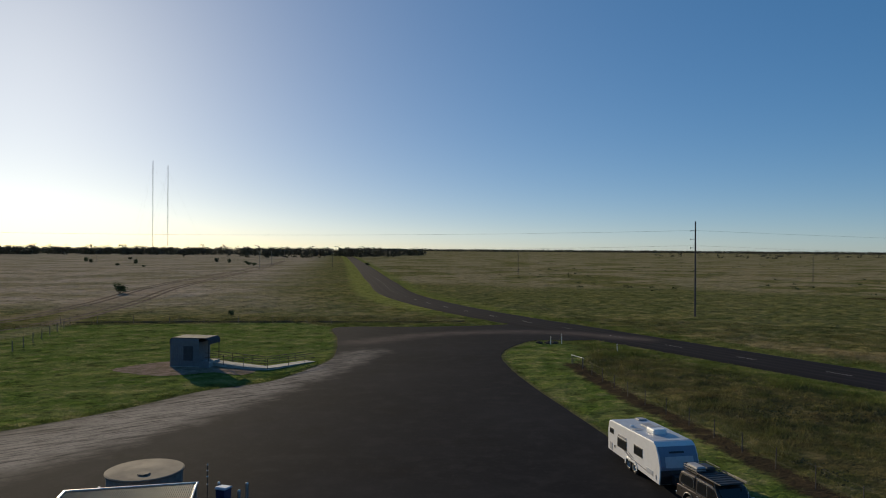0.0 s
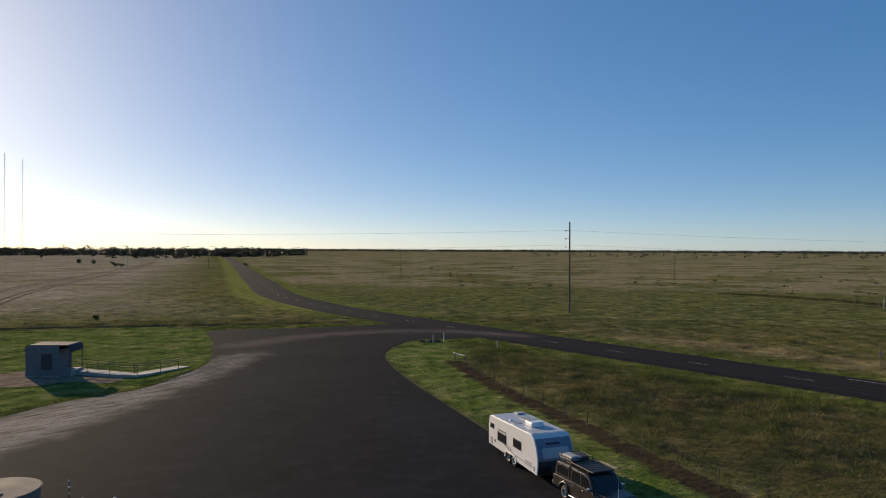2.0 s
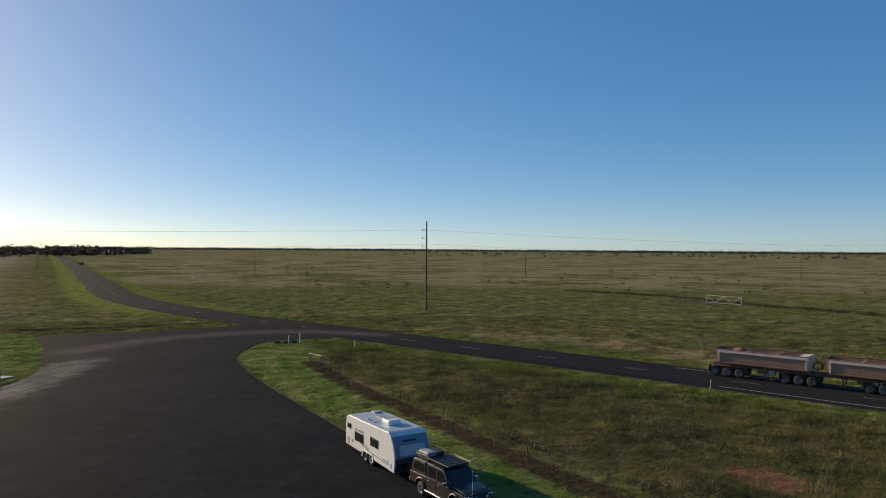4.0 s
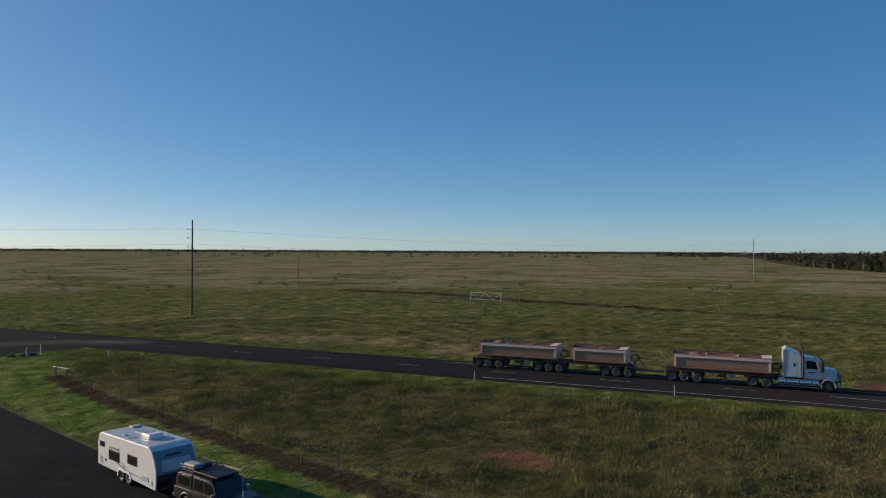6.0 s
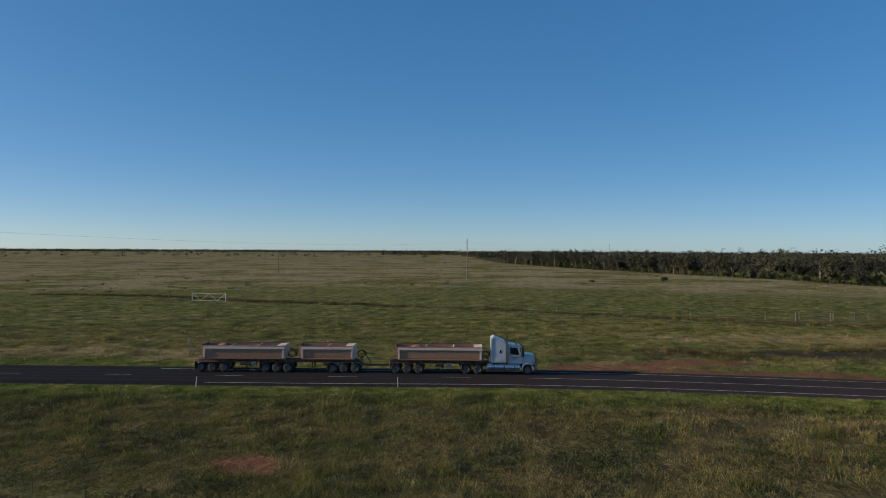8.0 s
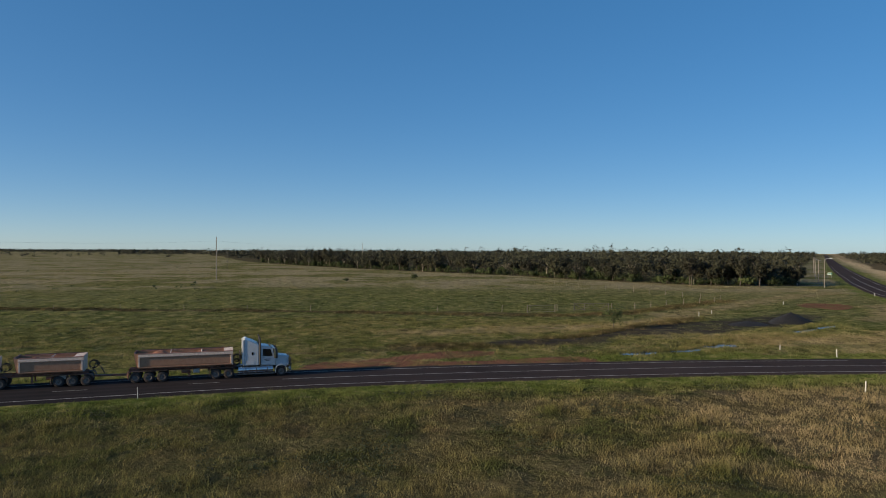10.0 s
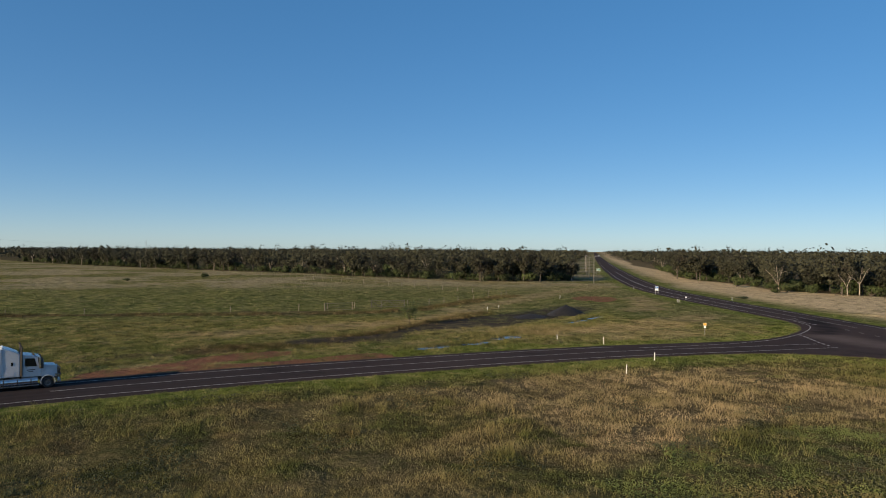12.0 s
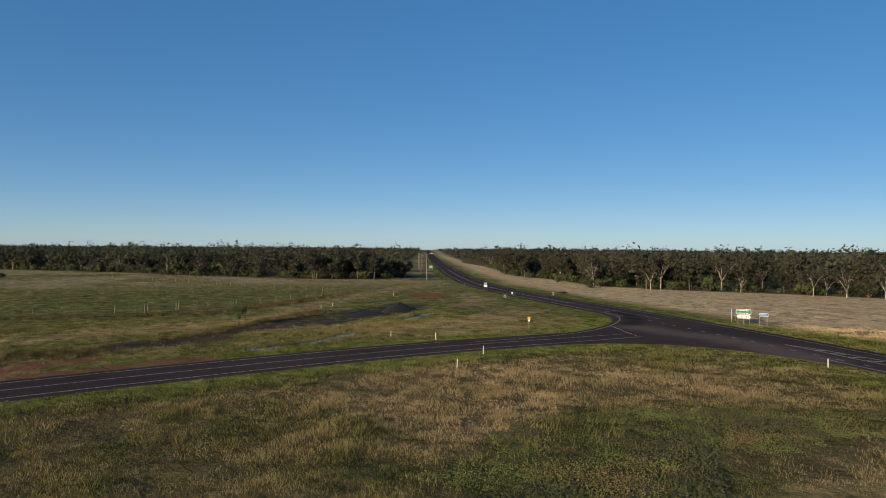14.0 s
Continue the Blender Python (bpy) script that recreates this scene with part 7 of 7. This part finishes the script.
# lone bushes and small trees on the plain
for x, y, r, h in ((-92.9, 203, 2.3, 2.9), (-319, 631, 3, 3.6), (-293, 588, 2.6, 3), (-226, 490, 1.8, 2.2), (-322, 728, 2.6, 3.2), (-243, 559, 2.6, 3.4), (-198, 467, 1.5, 1.6), (-205, 640, 3.0, 3.6), (-187, 618, 2.6, 3.2), (-170, 610, 2, 2.2), (-146, 530, 2.6, 3.2), (-138, 515, 2.4, 3), (-41.8, 140, 1.0, 0.9), (294, 90, 1.9, 1.4), (333, 68.5, 2.9, 1.8), (248, -141, 2.4, 3.2), (211, -133, 2.4, 2.6), (186, -108, 2.2, 0.7), (108, -101, 1.0, 0.9), (-60, 560, 2, 2)):
    t = copy_thing(bushes[int(abs(x)) % 4], pose(x, y, 0, 0, 0, x * 7))
    t.scale = (r / 2.1, r / 2.1, h / 2.3)
    tagged(t, "lone dark bush on the open grassland", group="lone bushes on the plain")
for x, y, h in ((-118, 905, 14), (-128, 930, 15), (-140, 960, 14), (-158, 940, 12), (-104, 900, 10), (-250, 1020, 11), (-300, 990, 10), (-220, 880, 11), (-330, 900, 9)):
    t = copy_thing(kinds[int(abs(x)) % 6], pose(x, y, 0, 0, 0, x * 3))
    t.scale = (h / 14 * 1.3, h / 14 * 1.3, h / 14)
    tagged(t, "dark spreading tree beside the far highway", group="lone trees on the plain")
for x, y, k, n in ((290, -148, 1.15, 6), (196, -147, 0.95, 9), (205, -156, 1.12, 4), (156, -174, 0.95, 9), (149, -179, 1.05, 10), (141, -184, 0.9, 9), (131, -188, 1.0, 10), (176, -166, 0.9, 10), (286, -76, 1.0, 5), (290, -70, 0.95, 7), (232, -146, 1.1, 5), (168, -182, 1.15, 3), (294, -60, 1.0, 6), (320, -152, 1.1, 8)):
    t = copy_thing(kinds[n], pose(x, y, 0, 0, 0, x * 5))
    t.scale = (k, k, k)
small = tree_thing(rng, 4.3, 2.1, "small sparse dark tree beside the dark gravel", leaves=M_SHRUB, bare=0.2, leaf=0.2, per=40, clumps=34, name="small_tree")
small.matrix_basis = pose(125.4, -9.5, 0)

# ---- grass ----


def tufts(spots, blades, height, width, spread):
    """Blades of grass as thin upright triangles in tufts."""
    n = len(spots)
    h = (height * rng.uniform(0.55, 1.35, n))[:, None] * rng.uniform(0.5, 1.1, (n, blades))
    a, lean = rng.uniform(0, 6.283, (n, blades)), rng.uniform(0.15, 1.1, (n, blades)) * h
    root = spots[:, None, :] + rng.normal(size=(n, blades, 2)) * np.asarray(spread).reshape(-1, 1, 1)
    w = (np.asarray(width).reshape(-1, 1) * rng.uniform(0.6, 1.4, (n, blades)))
    b = rng.uniform(0, 6.283, (n, blades))
    v = np.zeros((n, blades, 3, 3))
    for k, s in ((0, -0.5), (1, 0.5)):
        v[:, :, k, 0] = root[:, :, 0] + np.cos(b) * w * s
        v[:, :, k, 1] = root[:, :, 1] + np.sin(b) * w * s
    v[:, :, 2, 0] = root[:, :, 0] + np.cos(a) * lean
    v[:, :, 2, 1] = root[:, :, 1] + np.sin(a) * lean
    v[:, :, 2, 2] = h
    v[:, :, :2, 2] = -0.02
    v = v.reshape(-1, 3)
    return v, np.arange(len(v)).reshape(-1, 3)


def grass(name, spots, blades, height, width, spread, label):
    v, f = tufts(spots, blades, height, width, spread)
    vals = fields(spots)
    v[:, 2] += np.repeat(relief(spots, vals), blades * 3)
    me = sheet(name, v, f, M_TUFT)
    for k, x in vals.items():
        attribute(me, k, np.repeat(x, blades * 3))
    return tagged(new(name, me), label, "grass", kind="stuff")


def sample(number, r0, r1, az0=-150, az1=45, power=1.0):
    """Spots round the place, thinning outwards."""
    u = rng.uniform(0, 1, number)
    r = (r0 ** power + u * (r1 ** power - r0 ** power)) ** (1 / power)
    a = np.radians(rng.uniform(az0, az1, number))
    return np.stack([-np.sin(a) * r, np.cos(a) * r], 1)


def clumpy(q, scale, seed, lo):
    k = np.array([noise.noise((x * scale, y * scale, seed)) for x, y in q])
    return q[k > lo], k[k > lo]


q = sample(140000, 30, 140, power=0.9)
fd = fields(q)
ok = (fd["road"] > 0.2) & ((fd["coal"] < 0.3) | (rng.uniform(0, 1, len(q)) < 0.06)) & (fd["clay"] < 0.2) & (fd["fence"] > 1.0)
ok &= np.min([line_gap(q, c) for c in POOLS], axis=0) > 1.9
q, lawn = q[ok], fd["lawn"][ok]
gap = fd["road"][ok]
rank = q[(lawn < 0) & (gap > 3.0)]
rank = rank[(fields(rank)["herbs"] < 0) | (rng.uniform(0, 1, len(rank)) < 0.35)]
k, fine = lattice(rank, 0.20, 21), 0.6 * lattice(rank, 0.62, 22) + 0.4 * lattice(rank, 1.3, 23)
keep = fine + 0.5 * k > -0.55
rank, k, fine = rank[keep], k[keep], fine[keep]
tall = 0.14 + 0.50 * np.clip(0.55 + 0.6 * k, 0, 1) * np.clip(0.55 + 1.5 * fine, 0.1, 1.7)
ways = fields(rank)
tall = np.where(ways["far"] > 0, 0.06 + 0.45 * tall, tall)
tall = np.where(ways["swale"] < 2.2, np.maximum(tall, 0.5), tall)
d = np.linalg.norm(rank, axis=1)
grass("grass", rank, 8, tall, 0.0006 * d, 0.20 + 0.0015 * d, "rank tussocks of green and straw-coloured grass")
verge = q[(lawn < 0) & (gap <= 3.0)]
grass("grass", verge, 9, np.full(len(verge), 0.15), 0.0007 * np.linalg.norm(verge, axis=1), np.full(len(verge), 0.20), "short lush green grass on the road verge")
mown = q[lawn >= 0][::3]
grass("grass", mown, 8, np.full(len(mown), 0.07), 0.0007 * np.linalg.norm(mown, axis=1), np.full(len(mown), 0.25), "short mown green grass")
q = sample(46000, 110, 520, power=0.6)
fd = fields(q)
q = q[(fd["road"] > 1.0) & (fd["south"] < 8) & (fd["coal"] < 0) & (fd["clay"] < 0) & (fd["lawn"] < 0)]
q, k = clumpy(q, 0.12, 6.0, -0.30)
d = np.linalg.norm(q, axis=1)
grass("grass", q, 5, 0.06 + 0.12 * np.clip(k + 0.30, 0, 1), 0.0014 * d, 0.005 * d, "grass tussocks scattered over the open plain")

# sedge and reeds along the swales and round the puddles
reeds = []
for line, wide, number in ((SWALES[0], 1.6, 5200), (SWALES[1], 2.2, 3600), (spline([(92, -6), (98, -15), (106, -22), (118, -33), (130, -42), (140, -49)], 3), 2.6, 3000)):
    u = rng.uniform(0, len(line) - 1.001, number)
    i = u.astype(int)
    reeds.append(line[i] + (u - i)[:, None] * (line[i + 1] - line[i]) + rng.normal(size=(number, 2)) * wide)
reeds = np.concatenate(reeds)
reeds = reeds[(np.min([line_gap(reeds, c) for c in POOLS], axis=0) > 0.9) & (road_gap(reeds) > 1.5) & (poly_gap(reeds, COAL) > -0.8) & (lattice(reeds, 0.16, 31) > -0.45)]
d = np.linalg.norm(reeds, axis=1)
grass("grass", reeds, 7, np.full(len(reeds), 0.42), 0.0007 * d, 0.12 + 0.001 * d, "dark sedge and reeds along the wet swales")

# leafy weeds: a low mat in the south-west corner, scattered clumps in the paddock


def weeds(spots, count, r, h, leaf, label, material=M_WEED):
    n = len(spots)
    g = rng.normal(size=(n, count, 3))
    g *= (rng.uniform(0.2, 1, (n, count)) ** 0.4 / np.linalg.norm(g, axis=2))[:, :, None]
    c = np.empty((n, count, 3))
    k = rng.uniform(0.6, 1.5, n)[:, None]
    c[:, :, 0], c[:, :, 1] = spots[:, :1] + g[:, :, 0] * r * k, spots[:, 1:] + g[:, :, 1] * r * k
    c[:, :, 2] = 0.04 + np.abs(g[:, :, 2]) * h * k
    g[:, :, 2] = np.abs(g[:, :, 2])
    v, f = quads(c.reshape(-1, 3), leaf, rng, g.reshape(-1, 3))
    v[:, 2] = np.maximum(v[:, 2], 0.01)
    return stuff("weeds", v, f, material, label, "weeds")


q = np.stack([rng.uniform(14, 56, 26000), rng.uniform(-60, -10, 26000)], 1)
edge = -poly_gap(q, HERBS)
wild = np.array([noise.noise((x * 0.11, y * 0.11, 8)) + 0.6 * noise.noise((x * 0.4, y * 0.4, 5)) for x, y in q])
dry_corner = -poly_gap(q, ring([(30, -29), (34, -33), (36, -40), (36, -47), (24, -44), (26, -34)]))
ok = (edge + 7.0 * wild > 0) & (np.linalg.norm(q, axis=1) > 27) & (dry_corner + 3.0 * wild < 0)
q, wild = q[ok], wild[ok]
weeds(q[wild < 0.16], 9, 0.42, 0.24, 0.10, "low mat of green and rusty leafy weeds")
weeds(q[wild >= 0.16], 11, 0.40, 0.42, 0.11, "taller dark weeds among the leafy mat", M_DARKWEED)
q = sample(30000, 32, 80, -130, -20, 1.2)
fd = fields(q)
q = q[(fd["road"] > 4) & (fd["paddock"] > 1) & (fd["clay"] < -0.5) & (fd["herbs"] < -1)]
q, k = clumpy(q, 0.13, 12.0, 0.18)
q = q[rng.uniform(0, 0.55, len(q)) < k]
weeds(q[:1500], 12, 0.42, 0.34, 0.12, "scattered dark leafy weed clumps among the grass", M_DARKWEED)
